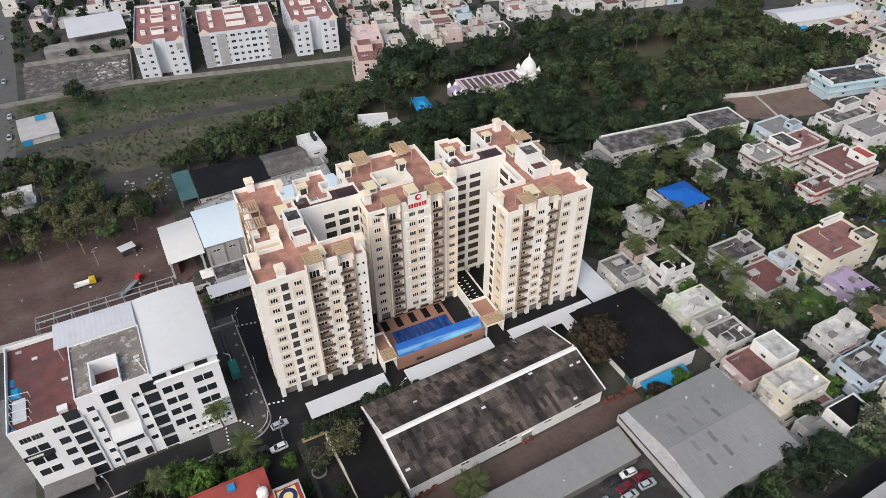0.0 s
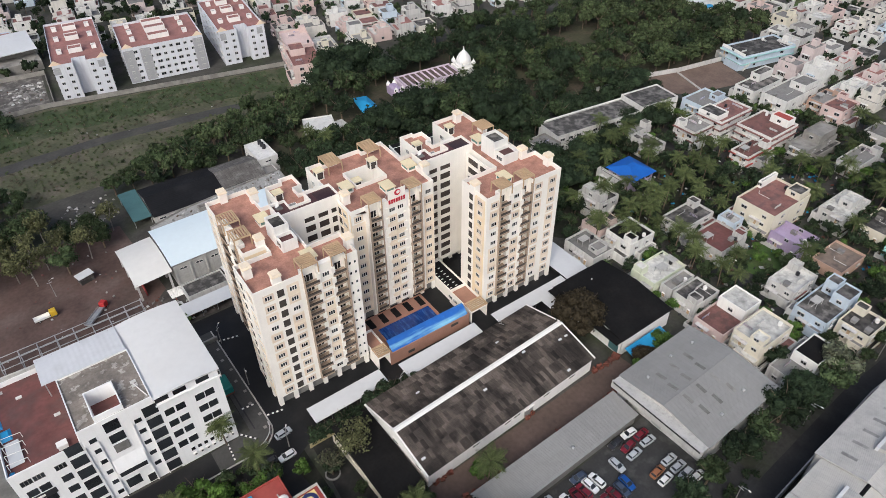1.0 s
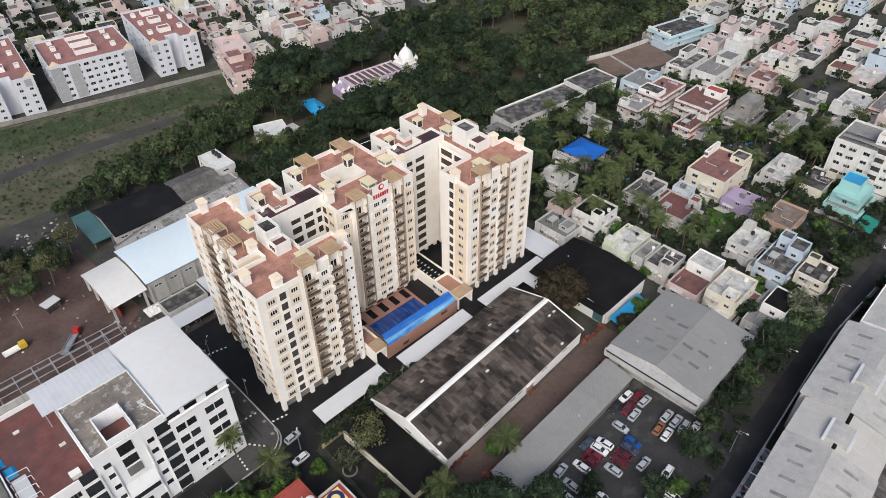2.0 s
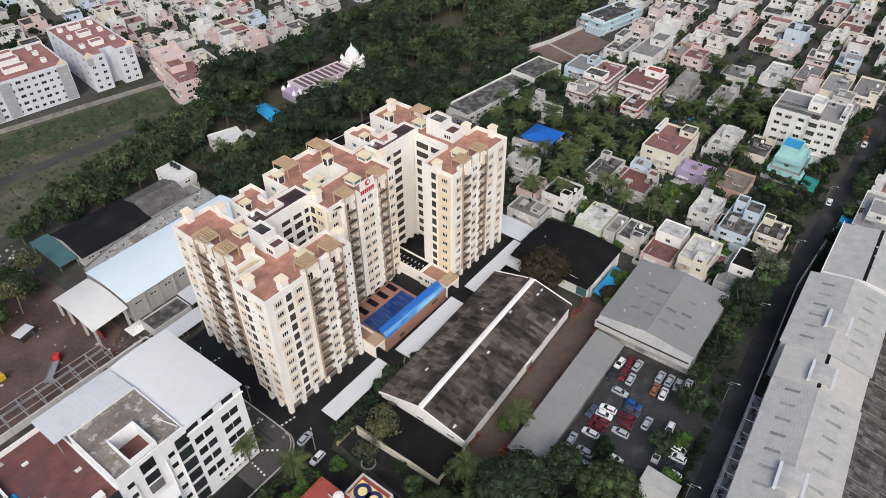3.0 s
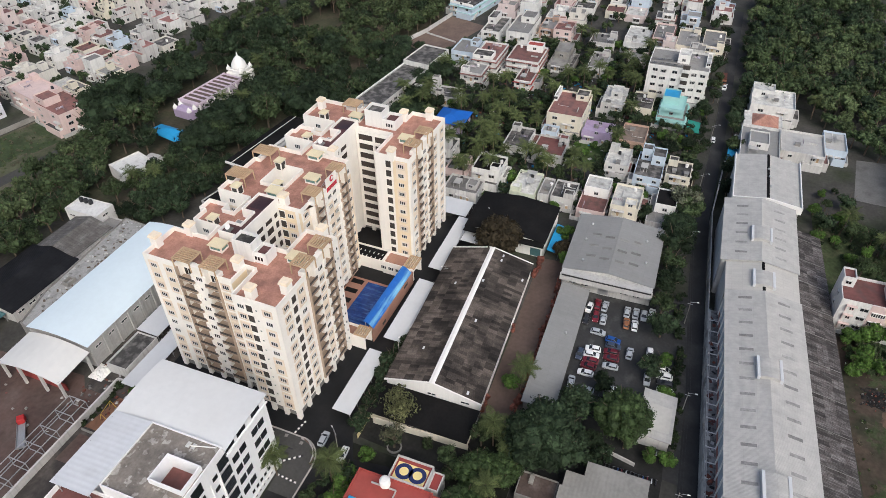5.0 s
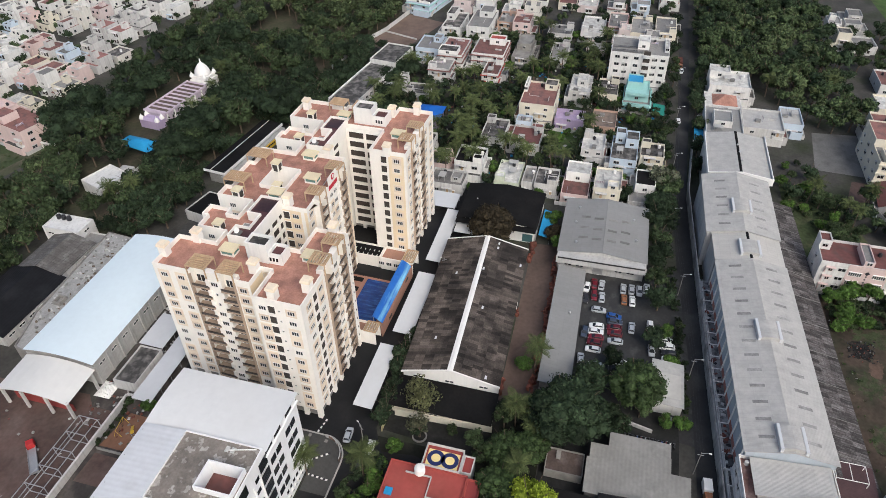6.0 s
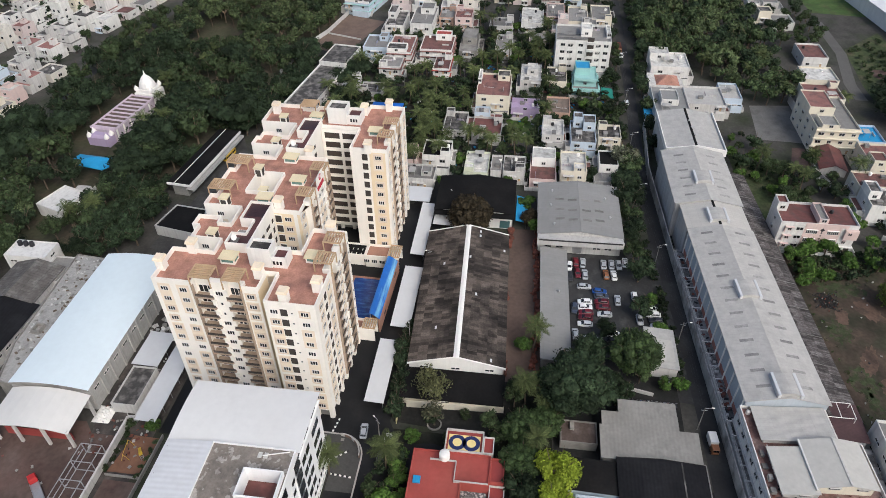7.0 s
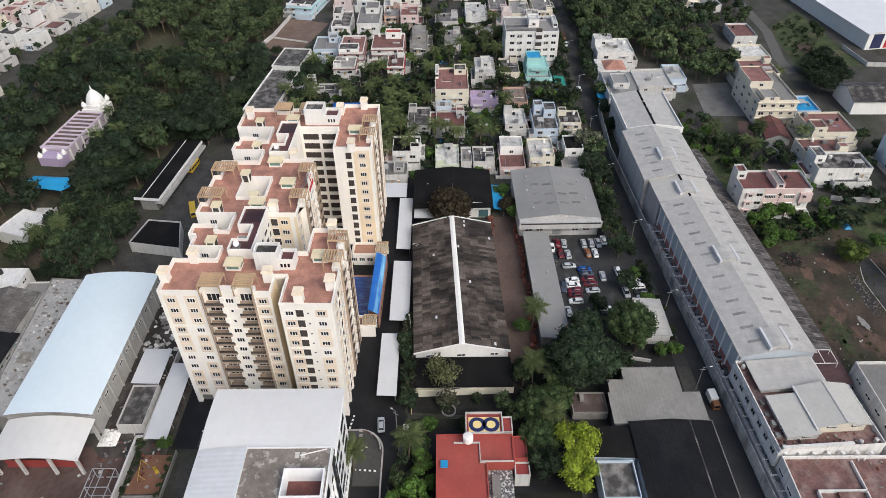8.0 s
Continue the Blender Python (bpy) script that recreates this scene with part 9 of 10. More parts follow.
SHRUB = kind("shrub", "bushy green garden shrub", LEAF_OLIVE, 1.8, 2.6, 8, 320, 0.26, (16, 17), 0.0)
DARKSHRUB = kind("shrub", "dark green rounded shrub", LEAF, 2.1, 3.8, 9, 420, 0.28, (18, 19), 0.0)
BUSH = kind("shrub", "bushy green shrub", LEAF_OLIVE, 1.8, 2.6, 7, 130, 0.4, (18, 19), 0.0)
DARKBUSH = kind("shrub", "bushy dark shrub", LEAF, 1.8, 2.6, 7, 130, 0.4, (21, 22), 0.0)
BRIGHT = kind("tree", "fresh green small tree", mat("fresh_green_foliage", (0.065, 0.12, 0.02), 0.7, 0.2, 0.3, 2.0, per_object=0.2, per_island=0.4, bump=0.0), 3.4, 6.0, 10, 750, 0.42, (20, 21), 0.1)
prng = random.Random(21)


def plant(variants, x, y, s=1.0, label=None, group=""):
    name, lab, trunk, crown = prng.choice(variants)
    t = thing(name, label or lab, name, pose(x, y, 0, 0, 0, prng.uniform(0, 360)), group)
    t.scale = (s, s, s * prng.uniform(0.88, 1.12))
    part("trunk", trunk, t)
    part("crown", crown, t)
    return t


def footprints():
    """Plan boxes of all buildings that stand so far."""
    out = []
    bpy.context.view_layer.update()
    for ob in scene.objects:
        if ob.type == "MESH" and ob.parent and ob.name.split(".")[0] in ("wall", "hall", "wing", "dome_tower", "roof_slope", "roof", "porch"):
            pts = [ob.matrix_world @ Vector(c) for c in ob.bound_box]
            out.append((min(p.x for p in pts), max(p.x for p in pts), min(p.y for p in pts), max(p.y for p in pts)))
    return out


BOXES = footprints()


def free(x, y, margin):
    return not any(a - margin < x < b + margin and c - margin < y < d + margin for a, b, c, d in BOXES)


def grove(ring, spacing, mix, lo, hi, margin=1.0, avoid=(), group="", keep=1.0, joined=""):
    """Trees at least so far apart within ring; joined: one object of many trees that nobody could count.""" 
    xs, ys = [p[0] for p in ring], [p[1] for p in ring]
    placed = []
    tries = int((max(xs) - min(xs)) * (max(ys) - min(ys)) / spacing ** 2 * 14 * keep)
    for k in range(tries):
        x, y = prng.uniform(min(xs), max(xs)), prng.uniform(min(ys), max(ys))
        if not inside(x, y, ring) or not free(x, y, margin) or any(a < x < b and c < y < d for a, b, c, d in avoid):
            continue
        if any((x - p) ** 2 + (y - q) ** 2 < spacing ** 2 for p, q in placed):
            continue
        placed.append((x, y))
        if not joined:
            plant(prng.choice(mix), x, y, prng.uniform(lo, hi), None, group)
    if joined:
        mats, V, F, M = [BARK], [], [], []
        n = 0
        for x, y in placed:
            _, _, trunk, crown = prng.choice(prng.choice(mix))
            k = prng.uniform(lo, hi)
            m = np.array(pose(x, y, 0, 0, 0, prng.uniform(0, 360)) @ Matrix.Diagonal((k, k, k * prng.uniform(0.88, 1.12), 1)))
            for me in (trunk, crown):
                co = np.empty(len(me.vertices) * 3)
                me.vertices.foreach_get("co", co)
                V += (co.reshape(-1, 3) @ m[:3, :3].T + m[:3, 3]).tolist()
                if me.materials[0] not in mats:
                    mats.append(me.materials[0])
                mi = mats.index(me.materials[0])
                F += [tuple(n + q for q in p.vertices) for p in me.polygons]
                M += [mi] * len(me.polygons)
                n += len(me.vertices)
        me = bpy.data.meshes.new("woodland")
        me.from_pydata(V, [], F)
        for q in mats:
            me.materials.append(q)
        me.polygons.foreach_set("material_index", M)
        me.update()
        kind_name = "undergrowth" if "low" in joined.split() else "woodland"
        tagged(new(kind_name, me), joined, kind_name, "", "stuff")


grove([(62, 198), (70, 193), (90, 193), (99, 198), (98, 222), (78, 220), (64, 206)], 4.8, [FAR_BROAD, FAR_OLIVE, FAR_BROAD], 0.7, 1.05, 1.2, (), "", 1.0, "leafy trees behind the bus yard")
YARD = kind("tree", "small yard tree", LEAF, 3.6, 6.4, 9, 170, 0.62, (61, 62, 63), 0.2, 0.74) + kind("tree", "small olive yard tree", LEAF_OLIVE, 3.4, 6.0, 9, 170, 0.62, (64, 65), 0.2, 0.74)
grove([(120, 40), (246, 38), (252, 118), (230, 152), (186, 126), (186, 98), (146, 98), (120, 100)], 4.0, [YARD], 0.3, 0.62, 0.5, [(112, 330, 25, 36), (140.5, 145.5, 56, 96), (197, 201, 98, 120), (150, 166, 66, 81)], "", 0.8, "low trees and bushes of the crowded back yards")
grove([(150, 150), (186, 148), (200, 150), (200, 153), (168, 159), (152, 158)], 5.6, [BROAD, SPREAD], 0.75, 1.0, 0.8, (), "trees before the school block", 1.0)
BLOCKED = [(100, 117, 214, 243), (117, 173, 218, 250)]
grove([(92, 204), (112, 200), (140, 194), (150, 178), (160, 175), (206, 169), (206, 272), (165, 272), (141, 271), (118, 270), (106, 268), (96, 252), (94, 238), (97, 220)],
      6.3, [FAR_BROAD, FAR_BROAD, FAR_SPREAD, FAR_OLIVE], 0.72, 1.5, 2.0, BLOCKED, "", 1.0, "dense dark green grove of broadleaf trees")
grove([(206.5, 188), (229, 185), (246, 180), (273, 175.5), (300, 176), (310, 172), (322, 190), (310, 226), (316, 254), (264, 256), (240, 270), (206.5, 272)],
      6.3, [FAR_PALE, FAR_PALE, FAR_OLIVE, FAR_BROAD], 0.85, 1.35, 2.0, [(214, 246, 218, 240)], "", 1.0, "dense pale olive grove of broadleaf trees")
grove([(206, 169), (220, 167), (221, 181), (206, 184)], 6.0, [BROAD, SPREAD], 0.8, 1.1, 1.5, (), "trees beside the playground")
grove([(6, 232), (18, 229), (40, 228), (60, 229), (80, 236), (97, 248), (97, 258), (70, 256), (40, 252), (18, 244)], 4.4, [FAR_OLIVE, FAR_PALE, FAR_OLIVE, TOWN], 0.75, 1.15, 1.2, (), "", 1.0, "olive green trees beside the field")
grove([(-62, 200), (-26, 198.5), (-12, 199), (-6, 203), (2, 211), (3, 217), (-16, 219), (-62, 217)], 5.6, [SLIM, SLIM, OLIVE], 0.85, 1.15, 1.0, (), "slim trees beside the red yard", 1.0)
grove([(-62, 216), (-8, 218), (-14, 221), (-20, 245), (-36, 262), (-62, 262)], 5.0, [SLIM, FAR_OLIVE, TOWN], 0.7, 1.05, 1.0, [(-27, -17, 209, 224), (-48, -36, 228, 242), (-14, 6, 221, 236)], "", 0.8, "olive trees behind the yard")
grove([(224, 0), (226, 22), (300, 22), (390, 20), (390, -30), (340, -40), (300, -42), (262, -38), (230, -40), (198, -38), (184, -28), (200, -16)], 5.4, [FAR_BROAD, FAR_OLIVE, FAR_PALE, FAR_OLIVE], 0.7, 1.4, 1.5, (), "", 1.0, "dense green grove beside the street")
STREETS = [(112, 330, 25, 36), (139.5, 146.5, 56, 96), (196, 202, 98, 120)]
grove([(124, 40), (172, 39), (172, 158), (150, 160), (124, 150), (114, 104)], 4.9, [TOWN, TOWN, TOWN, BRIGHT], 0.42, 0.85, 1.1, STREETS, "trees among the houses", 1.0)
grove([(172, 39), (260, 36), (266, 120), (235, 156), (172, 158)], 4.9, [TOWN, TOWN, TOWN, BRIGHT], 0.42, 0.85, 1.1, STREETS, "", 1.0, "leafy garden trees among the farther houses")
grove([(122, 134), (150, 141), (176, 146), (204, 152), (200, 158), (158, 163), (146, 161), (120, 160)], 5.8, [TOWN, TOWN, FAR_SPREAD], 0.7, 1.05, 1.2, (), "", 1.0, "dark trees behind the palm gardens")
grove([(126, 112), (150, 104), (192, 98), (190, 126), (170, 146), (126, 136)], 5.0, [TOWN, DARKBUSH, TOWN, BUSH], 0.5, 0.8, 1.0, (), "", 0.45, "low leafy undergrowth of the palm gardens")
grove([(106, -37), (124, -38), (150, -40), (152, -33), (146, -36), (136, -20), (160, -14), (166, -8), (150, -3), (108, -4)], 5.2, [TOWN, OLIVE, BRIGHT, DARKSHRUB], 0.5, 0.95, 1.6, (), "trees by the empty lots", 1.0)
grove([(84, -34), (108, -36), (108, -64), (126, -62), (140, -70), (126, -100), (84, -80)], 6.2, [TOWN, TOWN, BRIGHT], 0.5, 0.95, 1.6, (), "", 1.0, "garden trees around the south houses")
grove([(206, -74), (213, -87), (197, -88), (180, -80), (180, -70)], 5.4, [FAR_BROAD, FAR_SPREAD], 0.7, 1.0, 1.0, (), "", 1.0, "dark trees beside the dark-roofed warehouse")
grove([(250, -46), (300, -44), (300, -68), (251, -68)], 6.0, [FAR_OLIVE, FAR_BROAD], 0.6, 0.95, 1.0, (), "", 1.0, "green trees beside the back lane")
grove([(232, -92), (250, -97), (252, -107), (230, -107)], 5.4, [FAR_BROAD, FAR_OLIVE], 0.7, 1.0, 1.0, (), "", 1.0, "dark trees beside the white warehouse")
grove([(252, -79), (268, -97), (232, -91), (208, -88), (216, -75)], 3.4, [BUSH], 0.5, 1.0, 1.0, (), "", 0.4, "low green scrub on the weedy lot")
grove([(140, 165), (151, 173), (160, 174.5), (150, 187), (141, 183)], 5.0, [FAR_BROAD, FAR_BROAD, FAR_OLIVE], 0.7, 1.0, -3.0, (), "", 1.0, "dark trees at the end of the school block")
grove([(164, 174), (208, 168.5), (207, 176), (164, 180)], 5.4, [FAR_BROAD, FAR_SPREAD], 0.7, 0.95, -9.0, (), "", 1.0, "dark trees behind the school block")
grove([(107, -5), (146, -4), (136, -21), (108, -30)], 3.2, [BUSH, DARKBUSH], 0.5, 0.95, 1.2, (), "", 0.45, "low overgrown scrub of the grassy lot")
grove([(107.5, -42), (107.5, -58), (102.5, -56), (103, -42.4)], 2.6, [DARKBUSH], 0.8, 1.15, 0.3, (), "", 1.0, "low dark hedge behind the lot wall")
grove([(122, 292), (228, 290), (318, 280), (300, 360), (210, 430), (112, 400)], 8.5, [YARD], 0.5, 1.0, 0.3, (), "", 1.0, "scattered trees of the north town")
grove([(284, 36), (400, 34), (420, 130), (345, 245), (318, 190), (272, 100)], 10.5, [YARD], 0.6, 1.1, 0.3, (), "", 1.0, "scattered trees of the east town")
grove([(-40, 360), (110, 350), (112, 440), (-40, 460)], 9, [YARD], 0.8, 1.4, 1.6, (), "", 1.0, "scattered trees beyond the blocks")
grove([(91.5, -6), (91.5, -36), (84.5, -36), (77.5, -18), (76, -9)], 2.2, [BUSH, DARKBUSH, BRIGHT], 0.75, 1.2, 0.4, (), "", 1.0, "dense low green scrub at the lot edge")
plant(CANOPY_LOT, 69.4, -32.6, 1.0)
plant(BRIGHT, 76, -45, 1.0)
plant(BRIGHT, 62, -44.5, 1.1)
TUFT = [("tuft", "tuft", MB().tube((0, 0, 0), (0, 0, 0.3), 0.05, 0.03, 4).mesh("stem", BARK), crown_mesh("tuft", k, 1.2, 0.0, 1.1, 5, 36, 0.3, mat("field_scrub_%d" % k, c, 0.9, 0.2, 0.2, 2.0, per_island=0.4, bump=0.0), 0)) for k, c in ((31, (0.080, 0.092, 0.042)), (32, (0.105, 0.094, 0.064)), (33, (0.062, 0.090, 0.032)))]
grove([(-46, 245), (16, 246), (96, 256), (104, 268), (104, 292), (0, 315), (-46, 318)], 1.8, [TUFT], 0.35, 0.9, 1.0, [(-60, 15, 272.5, 279), (15, 60, 269, 279), (60, 101, 261, 274)], "", 0.12, "low grass tufts and scrub in the field")
grove([(22, -12), (88, -8), (86, -38), (40, -58), (14, -55)], 2.6, [TUFT], 0.3, 0.8, 1.0, [(40, 75, -34, -14)], "", 0.25, "low scrub on the bare lot")
grove([(-40, 246), (96, 252), (100, 290), (0, 314), (-40, 312)], 9.0, [BUSH], 0.3, 0.6, 1.0, [(-60, 100, 262, 280)], "", 0.5, "low bushes dotted over the field")
grove([(60, 206), (92, 192), (97, 212), (80, 218), (62, 232)], 5.6, [BROAD, OLIVE], 0.6, 0.95, 1.5, (), "", 1.0, "green trees behind the tower")
for x, y, v, s in ((23.6, 57.0, BIG, 1.3), (37.8, 52.6, BROAD, 1.2), (15.2, 64.0, MIDGREEN, 0.62), (36.8, 42.0, MIDGREEN, 0.94), (25.4, 46.6, BROAD, 0.66), (30.6, 47.4, BROAD, 0.6), (32.4, 56.4, BROAD, 0.8), (28.8, 43.4, DARKSHRUB, 1.2), (28.5, 64.5, OLIVE, 0.7), (90.3, 89.2, RUSTY, 1.32), (117.0, 37.6, BIG, 0.8), (108.0, 38.0, BROAD, 1.25), (126.0, 36.0, OLIVE, 1.15), (131.0, 37.0, FLOWER, 1.25),
                   (104.5, 71.2, BRIGHT, 1.05), (95.6, 69.8, RUSTY, 0.6), (92.0, 68.0, BRIGHT, 0.9), (3.6, 69.4, MIDGREEN, 0.7), (12.4, 69.6, MIDGREEN, 0.66), (1.0, 62.0, LIME, 1.2), (-6.0, 61.5, LIME, 1.1), (-3.0, 69.0, BROAD, 1.0), (40.6, 70.0, BRIGHT, 0.85), (57.0, 37.8, BROAD, 0.8),
                   (62.0, 35.0, BRIGHT, 0.9), (31.5, 34.0, BRIGHT, 0.75), (33.2, 40.2, TOWN, 0.7), (50.5, 33.4, BRIGHT, 0.85), (47.4, 48.4, BROAD, 0.72), (72.0, 37.0, BROAD, 0.95), (80.0, 38.0, OLIVE, 1.0), (14.3, 90.4, THIN, 0.9), (21.8, 91.6, CANOPY, 1.0), (90.5, 37.4, BROAD, 1.15), (99.0, 37.8, OLIVE, 1.1), (148.0, 24.6, BROAD, 0.75), (160.0, 25.0, BROAD, 0.8),
                   (176.0, 24.2, OLIVE, 0.85), (198.0, 25.6, BROAD, 0.8), (212.0, 24.6, BROAD, 0.9), (158.0, 36.6, BROAD, 0.7), (172.0, 40.0, BROAD, 0.75), (166.5, 47.0, BROAD, 0.9), (176.0, 50.0, BRIGHT, 1.0), (205.0, 37.6, BROAD, 0.7), (130.0, 97.0, BRIGHT, 0.95), (128.0, 61.5, BRIGHT, 0.6),
                   (187.0, 156.0, SPREAD, 0.85), (176.0, 157.5, BROAD, 0.9), (199.0, 153.5, OLIVE, 0.8), (-18.0, 310.0, BROAD, 1.1), (-14.5, 304.0, BROAD, 1.0), (4.6, 163.4, SHRUB, 1.0), (4.4, 157.0, BRIGHT, 0.65), (32.0, 30.6, BRIGHT, 0.8), (40.0, 29.8, SHRUB, 1.3)):
    plant(v, x, y, s)
grove([(98, 197.5), (112, 199), (142, 193), (150, 190), (140, 186), (138, 192)], 4.6, [BROAD, OLIVE, BRIGHT], 0.5, 0.8, 0.4, (), "trees beside the bus shed")
grove([(119, 219), (173, 219), (173, 228), (119, 229)], 5.0, [BUSH, BRIGHT, DARKBUSH], 0.5, 0.8, 1.0, (), "", 0.6, "low planting before the temple")
for k in range(15):
    plant(DARKSHRUB, 15.5 + k * 2.0, 100.2 + prng.uniform(-0.3, 1.2), prng.uniform(1.0, 1.55), "dark grey-green shrub beside the drive", "shrubs along the drive")
for k in range(34):
    x, y = prng.uniform(-24, 5), prng.uniform(94.6, 103.4)
    plant(prng.choice((SHRUB, DARKSHRUB, BRIGHT)), x, y, prng.uniform(0.6, 1.1), None, "planting by the red house")
for x, y, v, q in ((-27, 98.5, TOWN, 0.75), (-22, 101, TOWN, 0.7), (-13, 99, BRIGHT, 0.9), (-6, 101.5, TOWN, 0.6), (3, 97.5, TOWN, 0.65), (9, 95, BRIGHT, 0.7), (11.5, 74, TOWN, 0.8), (16, 70.5, TOWN, 0.85), (22, 71.5, OLIVE, 0.75), (10, 86, SHRUB, 1.2), (15, 91, DARKSHRUB, 1.2), (17.5, 83, SHRUB, 1.0), (26.5, 70.6, TOWN, 0.75), (14.5, 77, OLIVE, 0.6)):
    plant(v, x, y, q)
grove([(34, 29.2), (60, 29.6), (92, 32.4), (92, 34.2), (60, 31.6), (34, 31.0)], 2.2, [BUSH, DARKBUSH, DARKBUSH], 0.6, 1.0, 0.2, (), "", 1.0, "low leafy hedge between street and car park")
grove([(134, 35), (150, 34.4), (300, 32.6), (300, 36), (150, 38), (134, 38.4)], 5.4, [TOWN, FAR_BROAD], 0.45, 0.85, 0.6, (), "", 0.9, "street trees on the north side")
grove([(168, 25.4), (300, 23.6), (300, 20), (226, 21), (168, 24)], 5.0, [TOWN, FAR_BROAD], 0.45, 0.85, 0.6, (), "", 0.9, "street trees on the south side")
for k in range(10):
    plant(SHRUB, -8 + k * 1.15, (163.4 - 0.06 * k) if k % 2 else 155.4, prng.uniform(0.45, 0.7), None, "planting by the play area")

# palms
b = MB()
N = 14


def spine(s):
    return Vector((0, 4.1 * s - 0.7 * s * s, 1.5 * s - 3.4 * s * s))


for k in range(N):
    p, q = spine(k / N), spine((k + 1) / N)
    b.face((p + Vector((-0.06, 0, 0)), p + Vector((0.06, 0, 0)), q + Vector((0.05, 0, 0)), q + Vector((-0.05, 0, 0))))
    wide = 0.9 * math.sin(math.pi * min(1, 0.2 + 0.8 * k / N)) + 0.12
    for sx in (-1, 1):
        for f in (0.0, 0.5):
            c, e = p.lerp(q, f), p.lerp(q, f + 0.24)
            tip = c + Vector((sx * wide, 0.5, -0.62 * wide))
            tip2 = tip + Vector((0, 0.09, 0))
            b.face((c, e, tip2, tip) if sx > 0 else (c, tip, tip2, e))
FROND_MESH = b.mesh("frond", FROND)
b = MB()
pts = [(0, 0, 0), (0.15, 0, 2), (0.35, 0.05, 4), (0.45, 0.1, 6.4), (0.4, 0.12, 8.4)]
for k, (p, q) in enumerate(zip(pts, pts[1:])):
    b.tube(p, q, 0.2 - 0.02 * k, 0.18 - 0.02 * k, 7)
PALM_TRUNK = b.mesh("trunk", BARK)


def palm_crown(seed):
    """The fronds of a distant palm as one crown."""
    rng = random.Random(seed)
    b = MB()
    for k in range(16):
        m = pose(0.4, 0.12, 8.3, 0, 0, k * 137.5) @ Matrix.Scale(rng.uniform(0.78, 0.95), 4) @ pose(0, 0, 0, 46 - 70 * k / 16 + rng.uniform(-8, 8), rng.uniform(-25, 25), 0)
        n = len(b.v)
        b.v += [tuple(m @ v.co) for v in FROND_MESH.vertices]
        b.f += [tuple(n + q for q in p.vertices) for p in FROND_MESH.polygons]
        b.m += [0] * len(FROND_MESH.polygons)
    return b.mesh("crown", FROND)


PALM_CROWNS = [palm_crown(k) for k in range(4)]


def palm(x, y, s):
    t = thing("palm_tree", "tall coconut palm with arching fronds", "palm tree", pose(x, y, 0, 0, 0, prng.uniform(0, 360)), "coconut palms")
    t.scale = (s, s, s)
    part("trunk", PALM_TRUNK, t)
    n = 20
    if x > 100 or y > 200:
        part("crown", prng.choice(PALM_CROWNS), t)
        return
    for k in range(n):
        a = k * 137.5
        up = 46 - 70 * k / n + prng.uniform(-8, 8)
        part("frond", FROND_MESH, t, pose(0.4, 0.12, 8.3, 0, 0, a) @ Matrix.Scale(prng.uniform(0.78, 0.95), 4) @ pose(0, 0, 0, up, prng.uniform(-25, 25), 0))


for x, y in ((199.5, 149.5), (202.6, 142), (148.7, 122.8), (122.6, 100.8 + 12), (139.1, 94.6), (136.2, 85.8), (182.6, 116.5), (189.9, 106.2), (173.5, 99.7), (191.6, 97.7), (161.5, 66.2), (148.7, 114.5), (127.7, 128.0), (146.3, 144.7), (171.9, 126.6), (179.6, 120.0),
             (201.8, 104.1), (154.7, 111.5), (163.2, 104.6), (156.4, 108.8), (154.9, 119.9), (166.2, 113.0), (170.3, 156.3), (172.5, 146.2), (197.1, 148.9), (154.6, 139.2), (166.5, 128.9), (171.1, 120.8), (137.9, 124.1), (133.0, 112.1), (139.7, 102.4), (128.4, 104.8), (159.6, 114.3), (166.4, 108.6), (163.9, 97.6), (138.0, 87.5), (137.2, 76.7), (148.7, 110.2), (125.3, 115.6), (190.6, 81.0), (168.6, 127.2), (173.6, 122.9),
             (165.8, 113.0), (142.5, 111.7), (219.1, 72.2), (209.4, 66.8), (225.6, 63.8), (212.8, 78.4), (187.0, 64.0), (255.3, 99.3), (255.2, 93.5), (137.9, -11.0), (127.4, -23.9), (133.2, -42.4), (185.8, -54.5), (216.6, -4.4), (233.4, 90.6), (233.1, 74.2), (213.2, 70.4), (216.7, 82.8), (245.3, 56.8), (146.1, 78.5), (141.1, 90.0), (138.8, 72.5), (140.8, -30.5), (130.8, -21.5), (168, 120), (175, 112),
             (40.9, 67.4), (23.1, 68.9), (19.5, 64.8), (1.1, 99.8), (7.7, 66.2), (-18.0, 99.6), (76.3, 218.8), (81.2, 213.4), (156.7, 225.3), (149.7, 218.3), (156.5, 214.0), (136.7, 213.6), (134.8, 222.5), (128.6, 215.9), (238, 4), (246, -20), (212, -22), (262, 8), (222, -30), (280, -12), (201.2, 221.4), (189.7, 219.0), (163, 222), (170, 228),
             (164.6, 146.0), (158.0, 150.5), (140.2, 136.5), (136.0, 112.0), (142.4, 108.0), (171.0, 133.0), (176.0, 138.2 + 9), (188.6, 122.6), (193.6, 118.2), (206.8, 94.6), (209.5, 88.0), (226.0, 70.0), (229.6, 64.6), (246.0, 66.0), (-2.0, 112.2)):
    if not (150 < x < 192 and 104 < y < 135 and (int(x * 10) + int(y * 10)) % 3 == 0):
        palm(x, y, prng.uniform(0.9, 1.25))


